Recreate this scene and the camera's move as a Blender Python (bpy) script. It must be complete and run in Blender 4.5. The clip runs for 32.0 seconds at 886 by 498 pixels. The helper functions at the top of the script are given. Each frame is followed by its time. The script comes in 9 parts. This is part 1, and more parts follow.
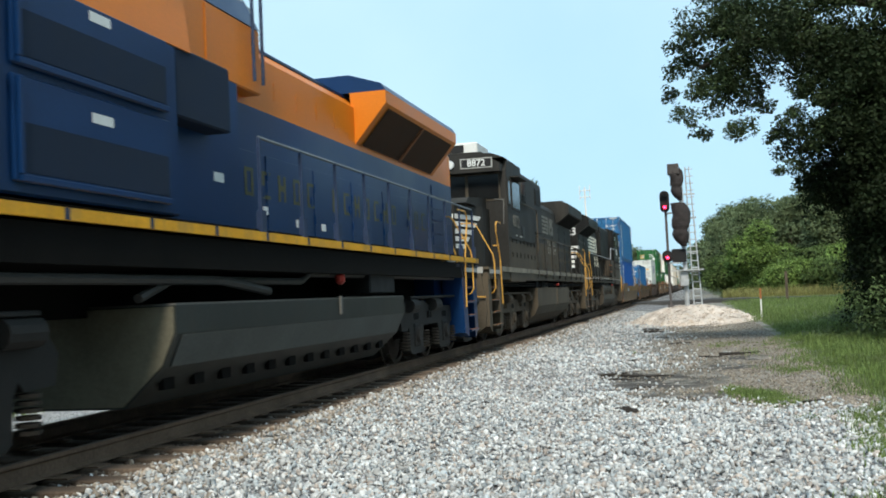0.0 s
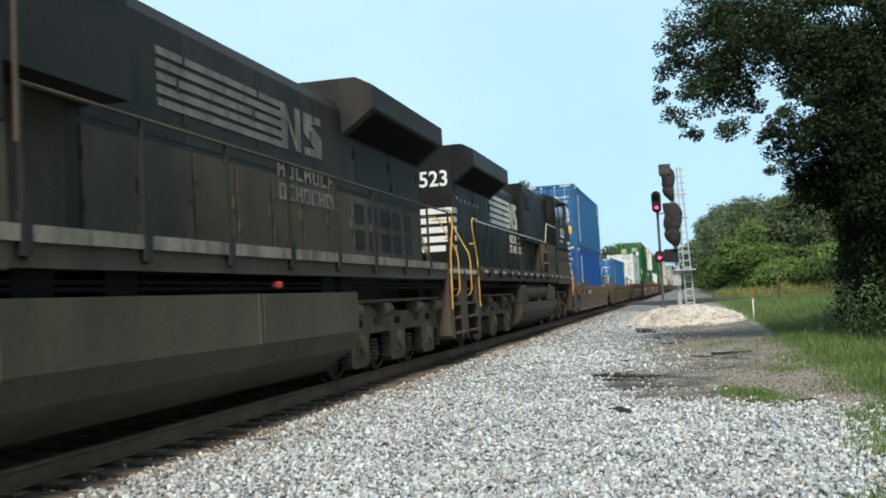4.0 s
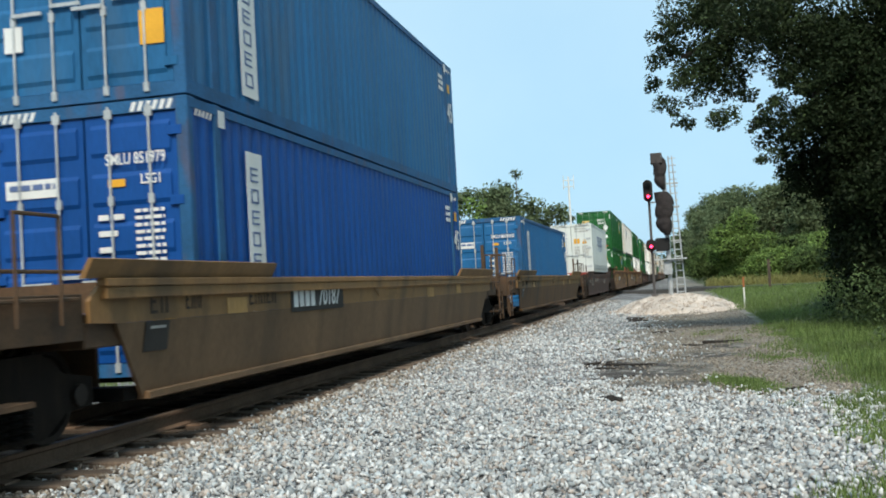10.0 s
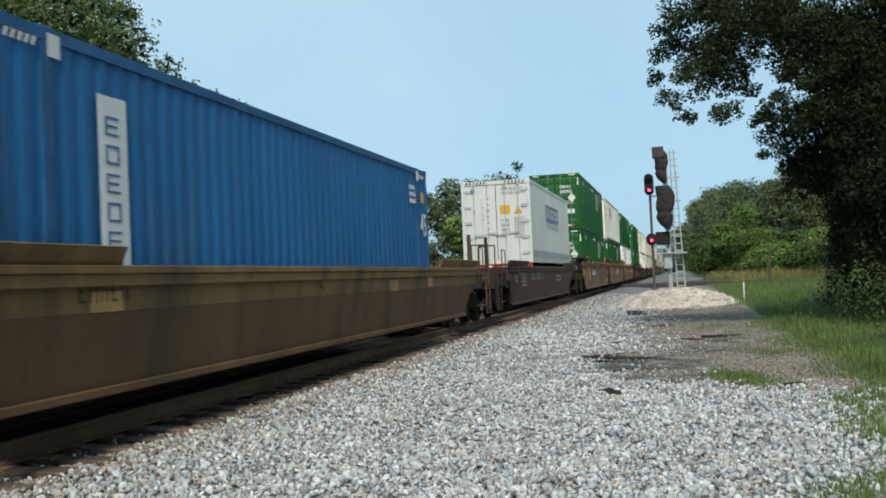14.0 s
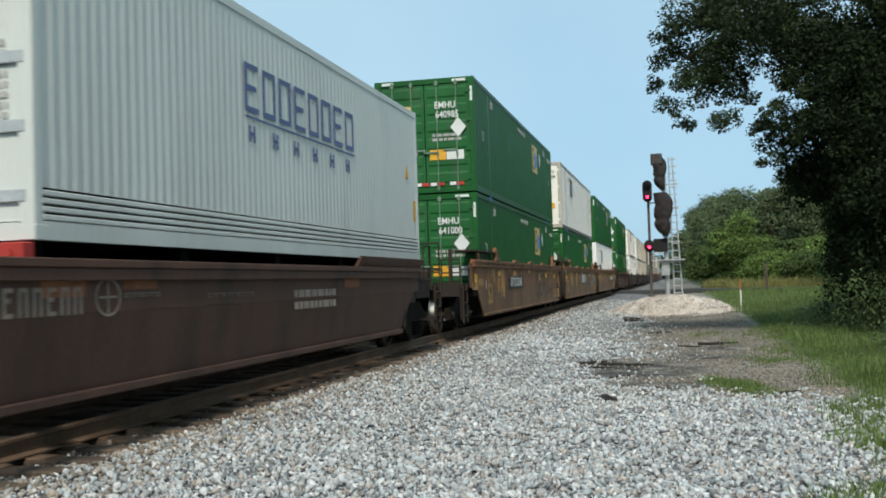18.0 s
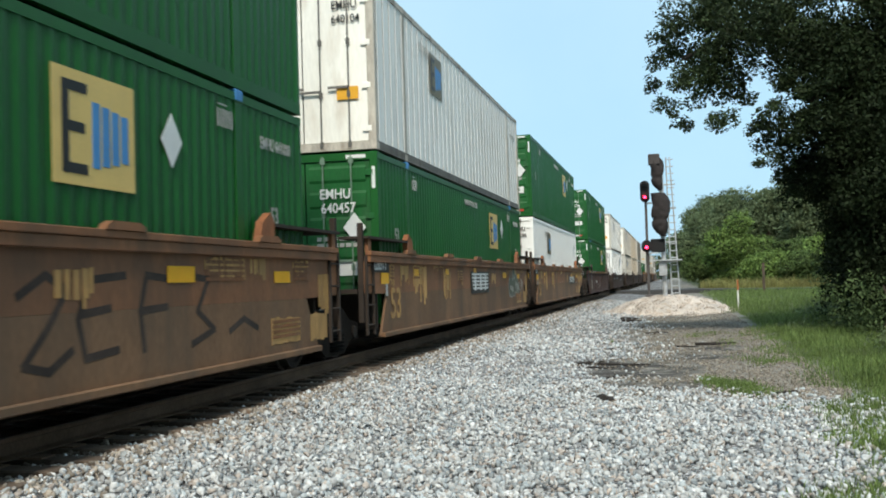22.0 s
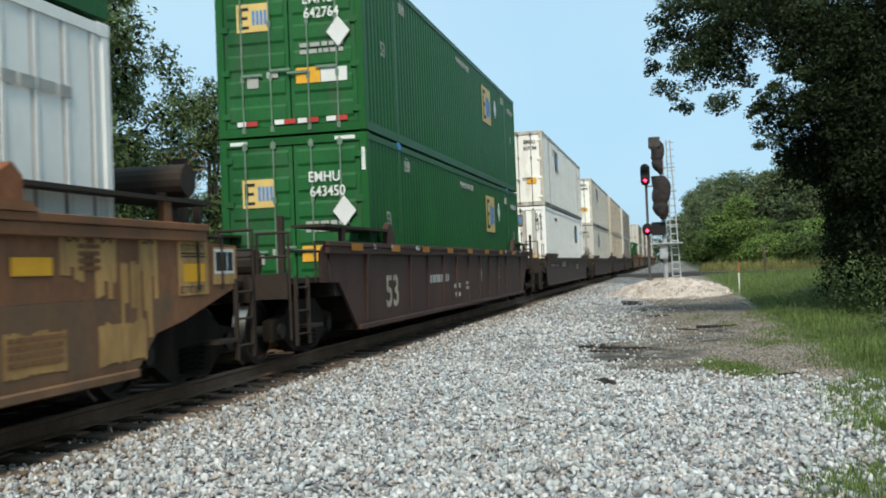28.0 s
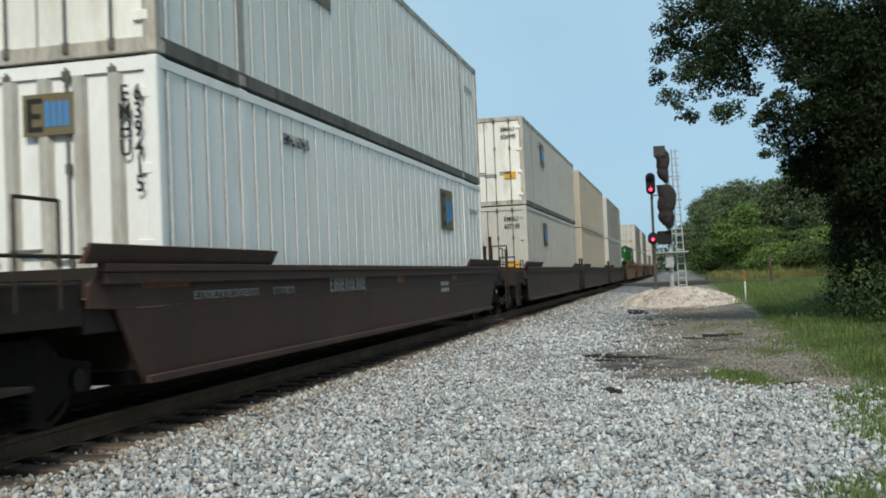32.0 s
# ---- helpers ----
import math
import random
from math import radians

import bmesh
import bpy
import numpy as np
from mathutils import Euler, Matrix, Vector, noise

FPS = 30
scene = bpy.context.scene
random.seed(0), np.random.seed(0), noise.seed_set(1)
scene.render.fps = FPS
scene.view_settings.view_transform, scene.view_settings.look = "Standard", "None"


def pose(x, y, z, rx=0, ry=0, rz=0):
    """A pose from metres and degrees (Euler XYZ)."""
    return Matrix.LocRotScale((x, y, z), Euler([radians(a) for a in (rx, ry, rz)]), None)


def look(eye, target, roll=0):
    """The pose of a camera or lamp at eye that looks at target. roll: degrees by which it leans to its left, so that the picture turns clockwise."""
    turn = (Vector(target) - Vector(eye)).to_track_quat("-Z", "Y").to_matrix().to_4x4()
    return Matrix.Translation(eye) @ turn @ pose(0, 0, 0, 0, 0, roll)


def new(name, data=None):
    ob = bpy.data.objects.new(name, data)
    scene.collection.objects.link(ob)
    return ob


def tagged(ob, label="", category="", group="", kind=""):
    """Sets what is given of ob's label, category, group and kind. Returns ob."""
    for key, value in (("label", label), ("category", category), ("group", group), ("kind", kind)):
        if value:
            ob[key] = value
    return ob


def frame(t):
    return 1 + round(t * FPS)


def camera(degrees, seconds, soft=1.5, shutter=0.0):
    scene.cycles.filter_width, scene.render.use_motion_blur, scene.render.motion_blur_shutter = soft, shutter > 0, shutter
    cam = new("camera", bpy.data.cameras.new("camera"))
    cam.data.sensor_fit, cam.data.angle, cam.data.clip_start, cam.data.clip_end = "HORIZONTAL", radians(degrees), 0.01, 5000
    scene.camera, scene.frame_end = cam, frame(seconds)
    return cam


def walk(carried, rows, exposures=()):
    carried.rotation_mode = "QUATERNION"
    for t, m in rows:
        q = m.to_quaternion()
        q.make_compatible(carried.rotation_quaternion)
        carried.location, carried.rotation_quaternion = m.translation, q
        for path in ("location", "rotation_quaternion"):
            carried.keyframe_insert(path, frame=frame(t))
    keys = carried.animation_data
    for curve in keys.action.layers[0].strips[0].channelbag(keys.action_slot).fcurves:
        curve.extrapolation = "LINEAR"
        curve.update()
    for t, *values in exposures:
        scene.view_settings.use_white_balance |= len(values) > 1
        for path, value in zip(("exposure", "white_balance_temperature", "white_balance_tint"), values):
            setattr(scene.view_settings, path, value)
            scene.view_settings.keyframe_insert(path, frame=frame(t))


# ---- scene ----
# World: x across the track (the camera stands on the +x side), y along the track away from the camera,
# z = 0 on top of the sleepers.
import itertools

cam = camera(47.27, 32.0, 1.8, 0.25)
EYE = Vector((6.061, 0.0, 1.33))
# seconds, yaw to the left of the track, pitch, roll (degrees): held by hand on one spot
AIM = [
    (0, 13.83, 2.76, -2.76), (0.5, 13.82, 2.90, -3.09), (1, 13.96, 2.97, -3.38), (1.5, 14.05, 3.00, -3.16),
    (2, 13.92, 3.03, -3.18), (2.5, 13.57, 2.88, -3.32), (3, 13.56, 2.82, -3.47), (3.5, 13.53, 2.85, -3.30),
    (5.5, 13.14, 2.76, -2.95), (6, 13.07, 2.73, -3.01), (6.5, 13.08, 2.73, -3.11), (7, 13.15, 2.85, -3.14),
    (7.5, 12.93, 2.74, -3.38), (8, 12.91, 2.69, -3.45), (8.5, 12.99, 2.68, -3.55), (9, 12.98, 2.70, -3.59),
    (9.5, 12.99, 2.45, -3.40), (10, 12.97, 2.18, -3.19), (10.5, 12.93, 2.08, -3.36), (11, 13.01, 1.96, -3.30),
    (11.5, 13.02, 1.94, -3.22), (12, 13.02, 1.98, -3.19), (12.5, 13.07, 1.93, -3.20), (13, 13.12, 1.72, -2.96),
    (13.5, 13.11, 1.71, -2.55), (14, 13.01, 1.69, -2.52), (14.5, 12.90, 1.77, -2.12), (16.5, 12.80, 1.73, -1.98),
    (17, 12.93, 1.80, -2.11), (17.5, 12.92, 1.85, -1.76), (18, 12.87, 1.92, -1.81), (18.5, 13.01, 1.86, -1.75),
    (19, 12.98, 1.91, -1.66), (19.5, 13.05, 2.03, -1.67), (20, 12.98, 2.02, -1.85), (20.5, 12.96, 1.88, -1.65),
    (21, 13.02, 1.95, -2.28), (21.5, 12.92, 1.99, -1.92), (22, 12.73, 1.91, -1.74), (22.5, 12.62, 1.82, -1.88),
    (23, 12.54, 1.67, -1.80), (23.5, 12.47, 1.57, -1.92), (24, 12.46, 1.53, -1.97), (24.5, 12.68, 1.50, -1.87),
    (25, 12.86, 1.33, -1.87), (25.5, 12.96, 1.44, -2.15), (27.5, 12.74, 1.21, -2.06), (28, 12.80, 1.07, -2.25),
    (28.5, 12.97, 1.09, -2.42), (29, 13.01, 1.04, -2.29), (29.5, 12.91, 1.02, -2.44), (30, 12.91, 1.04, -2.42),
    (30.5, 13.06, 1.16, -2.57), (31, 13.06, 1.31, -2.48), (31.5, 12.98, 1.49, -2.57), (32, 13.09, 1.62, -2.40),
]


def aim(yaw, pitch, roll):
    y, p = radians(yaw), radians(pitch)
    return look(EYE, EYE + Vector((-math.sin(y) * math.cos(p), math.cos(y) * math.cos(p), math.sin(p))), roll)


# the camera's own exposure drifts as bright and dark wagons pass
EXPOSE = [(0.0, 0.37), (8.0, 0.37), (9.5, 0.28), (11.0, 0.14), (13.0, 0.03), (17.0, 0.0), (19.0, 0.0), (20.0, 0.2), (21.5, 0.28), (24.0, 0.2), (25.5, 0.14), (28.0, 0.17), (29.0, 0.24), (30.0, 0.2), (31.0, -0.04), (32.0, -0.12)]
walk(cam, [(t, aim(y, p, r)) for t, y, p, r in AIM], [(t, e + 0.26, 7150, 7) for t, e in EXPOSE])

# ---------------------------------------------------------------- light
world = bpy.data.worlds.new("sky")
scene.world = world
world.use_nodes = True
wn = world.node_tree.nodes
wn.clear()
w_out = wn.new("ShaderNodeOutputWorld")
w_bg = wn.new("ShaderNodeBackground")
w_sky = wn.new("ShaderNodeTexSky")
w_sky.sky_type = "NISHITA"
w_sky.sun_disc = False
w_sky.sun_elevation, w_sky.sun_rotation = radians(45), radians(169)
w_sky.air_density, w_sky.dust_density, w_sky.ozone_density = 1.0, 0.9, 1.3
w_bg.inputs["Strength"].default_value = 0.15
# a thin, uneven veil of high cloud over the whole sky, denser overhead than at the horizon
w_link = world.node_tree.links.new
w_at, w_sep, w_puff = wn.new("ShaderNodeTexCoord"), wn.new("ShaderNodeSeparateXYZ"), wn.new("ShaderNodeTexNoise")
w_link(w_at.outputs["Generated"], w_sep.inputs[0])
w_link(w_at.outputs["Generated"], w_puff.inputs["Vector"])
w_puff.inputs["Scale"].default_value, w_puff.inputs["Detail"].default_value = 3.2, 5
w_rise, w_sum = wn.new("ShaderNodeMath"), wn.new("ShaderNodeMath")
w_rise.operation, w_sum.operation = "MULTIPLY_ADD", "ADD"
w_rise.inputs[1].default_value, w_rise.inputs[2].default_value = 2.6, -0.42
w_link(w_sep.outputs["Z"], w_rise.inputs[0])
w_link(w_rise.outputs[0], w_sum.inputs[0])
w_link(w_puff.outputs["Fac"], w_sum.inputs[1])
w_veil = wn.new("ShaderNodeMix")
w_veil.data_type = "RGBA"
w_veil.inputs[6].default_value, w_veil.inputs[7].default_value = (1.50, 3.05, 4.85, 1), (2.75, 4.15, 5.35, 1)
w_link(w_sum.outputs[0], w_veil.inputs[0])
w_mix = wn.new("ShaderNodeMix")
w_mix.data_type = "RGBA"
w_mix.inputs[0].default_value = 0.86
w_link(w_veil.outputs[2], w_mix.inputs[7])
world.node_tree.links.new(w_sky.outputs["Color"], w_mix.inputs[6])
world.node_tree.links.new(w_mix.outputs[2], w_bg.inputs["Color"])
world.node_tree.links.new(w_bg.outputs["Background"], w_out.inputs["Surface"])
sun = new("sun", bpy.data.lights.new("sun", "SUN"))
sun.data.energy, sun.data.angle, sun.data.color = 2.5, radians(12), (1.0, 0.96, 0.90)
# the sun stands behind the camera, high and hazy
sun.matrix_world = look((0, 0, 40), (-6, 31, 9))


# ---------------------------------------------------------------- materials
def mat(name, col, rough=0.6, metal=0.0, var=0.25, scale=1.2, fine=25.0, bump=0.15, dirt=None, amount=0.5,
        streak=1.0, island=0.0, obrand=0.0, emit=None, spec=0.28, coords="Object", dist=0.01):
    """A painted or natural surface: a base colour, broad and fine variation, an optional dirt colour, and fine relief."""
    m = bpy.data.materials.new(name)
    m.use_nodes = True
    n, l = m.node_tree.nodes, m.node_tree.links
    b = n["Principled BSDF"]
    b.inputs["Roughness"].default_value, b.inputs["Metallic"].default_value = rough, metal
    b.inputs["Specular IOR Level"].default_value = spec
    tc, mp = n.new("ShaderNodeTexCoord"), n.new("ShaderNodeMapping")
    l.new(tc.outputs[coords], mp.inputs["Vector"])
    mp.inputs["Scale"].default_value = (1, 1, 1 / streak)
    broad, grain = n.new("ShaderNodeTexNoise"), n.new("ShaderNodeTexNoise")
    for t, sc, de in ((broad, scale, 6), (grain, fine, 4)):
        t.inputs["Scale"].default_value, t.inputs["Detail"].default_value = sc, de
        l.new(mp.outputs["Vector"], t.inputs["Vector"])
    ramp = n.new("ShaderNodeMapRange")
    ramp.inputs["From Min"].default_value, ramp.inputs["From Max"].default_value = 0.3, 0.7
    ramp.inputs["To Min"].default_value, ramp.inputs["To Max"].default_value = 1 - var, 1 + var * 0.6
    l.new(broad.outputs["Fac"], ramp.inputs["Value"])
    r2 = n.new("ShaderNodeMapRange")
    r2.inputs["From Min"].default_value, r2.inputs["From Max"].default_value = 0.3, 0.7
    r2.inputs["To Min"].default_value, r2.inputs["To Max"].default_value = 1 - var * 0.5, 1 + var * 0.4
    l.new(grain.outputs["Fac"], r2.inputs["Value"])
    mul = n.new("ShaderNodeMath")
    mul.operation = "MULTIPLY"
    l.new(ramp.outputs["Result"], mul.inputs[0])
    l.new(r2.outputs["Result"], mul.inputs[1])
    val = mul.outputs[0]
    if island or obrand:
        src = n.new("ShaderNodeNewGeometry").outputs["Random Per Island"] if island else n.new("ShaderNodeObjectInfo").outputs["Random"]
        r3 = n.new("ShaderNodeMapRange")
        k = island or obrand
        r3.inputs["To Min"].default_value, r3.inputs["To Max"].default_value = 1 - k, 1 + k
        l.new(src, r3.inputs["Value"])
        mm = n.new("ShaderNodeMath")
        mm.operation = "MULTIPLY"
        l.new(val, mm.inputs[0])
        l.new(r3.outputs["Result"], mm.inputs[1])
        val = mm.outputs[0]
    sc = n.new("ShaderNodeVectorMath")
    sc.operation = "SCALE"
    sc.inputs[0].default_value = col[:3]
    l.new(val, sc.inputs["Scale"])
    out = sc.outputs["Vector"]
    if dirt:
        dn, dr = n.new("ShaderNodeTexNoise"), n.new("ShaderNodeMapRange")
        dn.inputs["Scale"].default_value, dn.inputs["Detail"].default_value = scale * 2.3, 8
        dm = n.new("ShaderNodeMapping")
        dm.inputs["Scale"].default_value, dm.inputs["Location"].default_value = (1, 1, 0.3), (3.1, 1.7, 0.4)
        l.new(tc.outputs[coords], dm.inputs["Vector"])
        l.new(dm.outputs["Vector"], dn.inputs["Vector"])
        dr.inputs["From Min"].default_value, dr.inputs["From Max"].default_value = 0.62 - 0.3 * amount, 0.8 - 0.2 * amount
        dr.inputs["To Max"].default_value = min(1.0, amount + 0.25)
        l.new(dn.outputs["Fac"], dr.inputs["Value"])
        mx = n.new("ShaderNodeMix")
        mx.data_type = "RGBA"
        l.new(dr.outputs["Result"], mx.inputs[0])
        l.new(out, mx.inputs[6])
        mx.inputs[7].default_value = (*dirt, 1)
        out = mx.outputs[2]
    l.new(out, b.inputs["Base Color"])
    rr = n.new("ShaderNodeMapRange")
    rr.inputs["To Min"].default_value, rr.inputs["To Max"].default_value = max(0.02, rough - 0.12), min(1, rough + 0.15)
    l.new(broad.outputs["Fac"], rr.inputs["Value"])
    l.new(rr.outputs["Result"], b.inputs["Roughness"])
    if bump:
        bp = n.new("ShaderNodeBump")
        bp.inputs["Strength"].default_value, bp.inputs["Distance"].default_value = bump, dist
        l.new(grain.outputs["Fac"], bp.inputs["Height"])
        l.new(bp.outputs["Normal"], b.inputs["Normal"])
    if emit:
        b.inputs["Emission Color"].default_value, b.inputs["Emission Strength"].default_value = (*emit[:3], 1), emit[3]
    return m


RUST = (0.16, 0.07, 0.035)
M = dict(
    rail=mat("rusty_rail", (0.19, 0.125, 0.088), 0.85, 0.0, 0.35, 2, 30, 0.3),
    railtop=mat("worn_rail_head", (0.17, 0.13, 0.11), 0.5, 0.6, 0.2, 2, 30, 0.1),
    sleeper=mat("creosoted_wood", (0.125, 0.092, 0.070), 0.85, 0, 0.45, 2.5, 40, 0.6, dirt=(0.20, 0.165, 0.14), amount=0.3, obrand=0.35),
    stone=mat("limestone_ballast", (0.50, 0.515, 0.525), 0.85, 0, 0.15, 3, 60, 0.3, island=0.40, dist=0.004),
    lime=mat("crushed_limestone", (0.56, 0.49, 0.435), 0.9, 0, 0.3, 1.6, 45, 0.5, dirt=(0.42, 0.29, 0.19), amount=0.35, island=0.15),
    dark_chunk=mat("tarry_scrap", (0.035, 0.03, 0.027), 0.8, 0, 0.4, 6, 60, 0.5),
    black=mat("weathered_black_paint", (0.0063, 0.0063, 0.006), 0.50, 0, 0.3, 1.0, 30, 0.06, dirt=(0.035, 0.032, 0.028), amount=0.32, spec=0.2),
    black_old=mat("sun_dulled_black_paint", (0.0263, 0.025, 0.023), 0.62, 0, 0.3, 1.0, 30, 0.06, dirt=(0.044, 0.038, 0.031), amount=0.42, streak=2.5, spec=0.2),
    black_mid=mat("lightly_dusted_black_paint", (0.0716, 0.0594, 0.0459), 0.7, 0, 0.35, 1.2, 30, 0.1, dirt=(0.066, 0.053, 0.038), amount=0.42, streak=2.0, spec=0.15),
    black_low=mat("dusty_black_paint", (0.0912, 0.0744, 0.0552), 0.75, 0, 0.35, 1.2, 30, 0.1, dirt=(0.10, 0.080, 0.055), amount=0.45, streak=2.0, spec=0.15),
    truck=mat("dusty_cast_steel", (0.108, 0.083, 0.061), 0.85, 0.1, 0.4, 2.2, 40, 0.35, dirt=(0.115, 0.088, 0.064), amount=0.5, spec=0.1),
    freight_truck=mat("dark_oily_casting", (0.014, 0.011, 0.009), 0.85, 0.0, 0.4, 2.2, 40, 0.3, dirt=(0.030, 0.022, 0.016), amount=0.4, spec=0.12),
    sill_band=mat("worn_cream_band", (0.27, 0.235, 0.18), 0.6, 0, 0.35, 1.5, 30, 0.05, dirt=(0.06, 0.05, 0.04), amount=0.55),
    under=mat("sooty_steel", (0.007, 0.0065, 0.006), 0.9, 0.0, 0.4, 2.2, 40, 0.3, spec=0.08),
    wheel=mat("bare_steel_tread", (0.34, 0.32, 0.30), 0.28, 0.95, 0.3, 4, 40, 0.1),
    wheel_dark=mat("oily_wheel_plate", (0.024, 0.019, 0.016), 0.6, 0.3, 0.35, 4, 40, 0.2),
    blue=mat("navy_gloss_paint", (0.003, 0.028, 0.098), 0.34, 0, 0.15, 0.8, 30, 0.02, spec=0.25),
    orange=mat("orange_gloss_paint", (0.64, 0.175, 0.012), 0.4, 0, 0.1, 0.8, 30, 0.02, spec=0.25),
    yellow=mat("yellow_paint", (0.70, 0.34, 0.02), 0.45, 0, 0.2, 2, 30, 0.05, dirt=(0.3, 0.2, 0.08), amount=0.3),
    rail_yellow=mat("faded_yellow_handrail", (0.62, 0.33, 0.07), 0.5, 0, 0.2, 3, 30, 0.05),
    white=mat("aged_white_paint", (0.68, 0.68, 0.66), 0.5, 0, 0.12, 2, 40, 0.05),
    decal_cream=mat("yellowed_cream_lettering", (0.80, 0.75, 0.62), 0.55, 0, 0.18, 2, 40, 0.0, dirt=(0.35, 0.32, 0.27), amount=0.3, streak=4),
    decal=mat("white_lettering", (0.70, 0.71, 0.70), 0.5, 0, 0.1, 3, 40, 0.0),
    decal_grey=mat("dulled_lettering", (0.40, 0.40, 0.38), 0.55, 0, 0.25, 3, 40, 0.0),
    decal_faded=mat("nearly_worn_off_lettering", (0.20, 0.185, 0.155), 0.6, 0, 0.4, 3, 40, 0.0, dirt=(0.03, 0.028, 0.025), amount=0.4),
    gold=mat("dulled_gold_lettering", (0.085, 0.078, 0.028), 0.4, 0, 0.25, 3, 40, 0.0),
    glass=mat("dark_cab_glass", (0.010, 0.012, 0.013), 0.06, 0, 0.1, 2, 10, 0.0, spec=0.16),
    galv=mat("galvanised_steel", (0.52, 0.54, 0.56), 0.45, 0.5, 0.2, 5, 60, 0.1),
    sig_black=mat("matt_black_housing", (0.014, 0.014, 0.015), 0.65, 0, 0.2, 5, 60, 0.1),
    bag=mat("black_cloth_hood", (0.036, 0.030, 0.030), 0.85, 0, 0.35, 6, 80, 0.4),
    red_lamp=mat("lit_red_lens", (0.5, 0.01, 0.02), 0.3, 0, 0.0, 1, 1, 0, emit=(1.0, 0.03, 0.10, 7.0)),
    lens_off=mat("unlit_lens", (0.02, 0.02, 0.02), 0.1, 0, 0, 1, 1, 0),
    bark=mat("grey_brown_bark", (0.085, 0.066, 0.05), 0.9, 0, 0.4, 2, 18, 0.8, streak=3, dist=0.03),
    asphalt=mat("worn_asphalt", (0.06, 0.06, 0.06), 0.85, 0, 0.25, 0.6, 60, 0.4, coords="Object"),
    orange_tag=mat("orange_marker", (0.36, 0.13, 0.05), 0.6, 0, 0.15, 3, 20, 0.0),
)


def leafy(name, col, warm=0.25):
    """Leaf: colour varies from leaf to leaf, some light comes through."""
    m = mat(name, col, 0.65, 0, 0.35, 0.45, 6, 0.0, island=0.4, spec=0.15)
    n, l = m.node_tree.nodes, m.node_tree.links
    b, out = n["Principled BSDF"], n["Material Output"]
    tr, mx = n.new("ShaderNodeBsdfTranslucent"), n.new("ShaderNodeMixShader")
    src = b.inputs["Base Color"].links[0].from_socket
    l.new(src, tr.inputs["Color"])
    mx.inputs[0].default_value = warm
    l.new(b.outputs["BSDF"], mx.inputs[1])
    l.new(tr.outputs["BSDF"], mx.inputs[2])
    l.new(mx.outputs["Shader"], out.inputs["Surface"])
    return m


# dark, inner and shade leaves carry crown shade in their colour
M["leaf_dark"] = leafy("shade_toned_oak_leaf", (0.017, 0.028, 0.011))
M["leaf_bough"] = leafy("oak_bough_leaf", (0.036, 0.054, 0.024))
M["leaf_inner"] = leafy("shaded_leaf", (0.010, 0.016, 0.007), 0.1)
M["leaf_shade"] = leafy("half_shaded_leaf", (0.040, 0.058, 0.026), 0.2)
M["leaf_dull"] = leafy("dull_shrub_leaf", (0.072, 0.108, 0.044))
M["leaf"] = leafy("summer_leaf", (0.105, 0.158, 0.054))
M["leaf_tall"] = leafy("tall_tree_leaf", (0.112, 0.160, 0.064))
M["leaf_mid"] = leafy("treeline_leaf", (0.132, 0.172, 0.088))
M["leaf_light"] = leafy("bright_shrub_leaf", (0.175, 0.265, 0.075))
M["grass"] = leafy("grass_blade", (0.155, 0.220, 0.072), 0.35)
M["grass_dry"] = leafy("drying_grass_blade", (0.27, 0.26, 0.10), 0.3)


# ---------------------------------------------------------------- shaping helpers
def part(name, bm, material, parent=None, label="", smooth=False):
    """Links a bmesh as one mesh object under a thing or a part."""
    me = bpy.data.meshes.new(name)
    bm.to_mesh(me)
    bm.free()
    return part_of(name, me, material, parent, label, smooth)


def part_of(name, me, material, parent=None, label="", smooth=False):
    if not me.materials:
        me.materials.append(material)
    if smooth:
        me.polygons.foreach_set("use_smooth", [True] * len(me.polygons))
    ob = new(name, me)
    if parent:
        ob.parent = parent
    if label:
        tagged(ob, label)
    return ob


def thing(name, label, category, group="", kind=""):
    return tagged(new(name), label, category, group, kind)


def box(bm, x0, x1, y0, y1, z0, z1, bev=0.0):
    v = [bm.verts.new((x, y, z)) for x in (x0, x1) for y in (y0, y1) for z in (z0, z1)]
    f = [bm.faces.new([v[i] for i in q]) for q in ((0, 1, 3, 2), (4, 6, 7, 5), (0, 4, 5, 1), (2, 3, 7, 6), (0, 2, 6, 4), (1, 5, 7, 3))]
    if bev:
        edges = list({e for g in f for e in g.edges})
        bmesh.ops.bevel(bm, geom=edges, offset=bev, segments=1, affect="EDGES")
    return bm


def boxes(*rows, bev=0.0):
    bm = bmesh.new()
    for r in rows:
        box(bm, *r, bev=bev)
    return bm


def prism(bm, pts, a0, a1, axis="y"):
    """A polygon pushed along an axis. pts are (x, z) for y, (y, z) for x, (x, y) for z."""
    def at(p, a):
        return {"y": (p[0], a, p[1]), "x": (a, p[0], p[1]), "z": (p[0], p[1], a)}[axis]
    lo, hi = [bm.verts.new(at(p, a0)) for p in pts], [bm.verts.new(at(p, a1)) for p in pts]
    n = len(pts)
    made = [bm.faces.new(lo), bm.faces.new(hi[::-1])]
    made += [bm.faces.new((lo[i], hi[i], hi[(i + 1) % n], lo[(i + 1) % n])) for i in range(n)]
    bmesh.ops.recalc_face_normals(bm, faces=made)
    return bm


def rod(bm, p, q, r, seg=8, r2=None):
    p, q = Vector(p), Vector(q)
    d = q - p
    m = Matrix.Translation((p + q) / 2) @ d.to_track_quat("Z", "Y").to_matrix().to_4x4()
    bmesh.ops.create_cone(bm, cap_ends=True, segments=seg, radius1=r, radius2=r if r2 is None else r2, depth=d.length, matrix=m)
    return bm


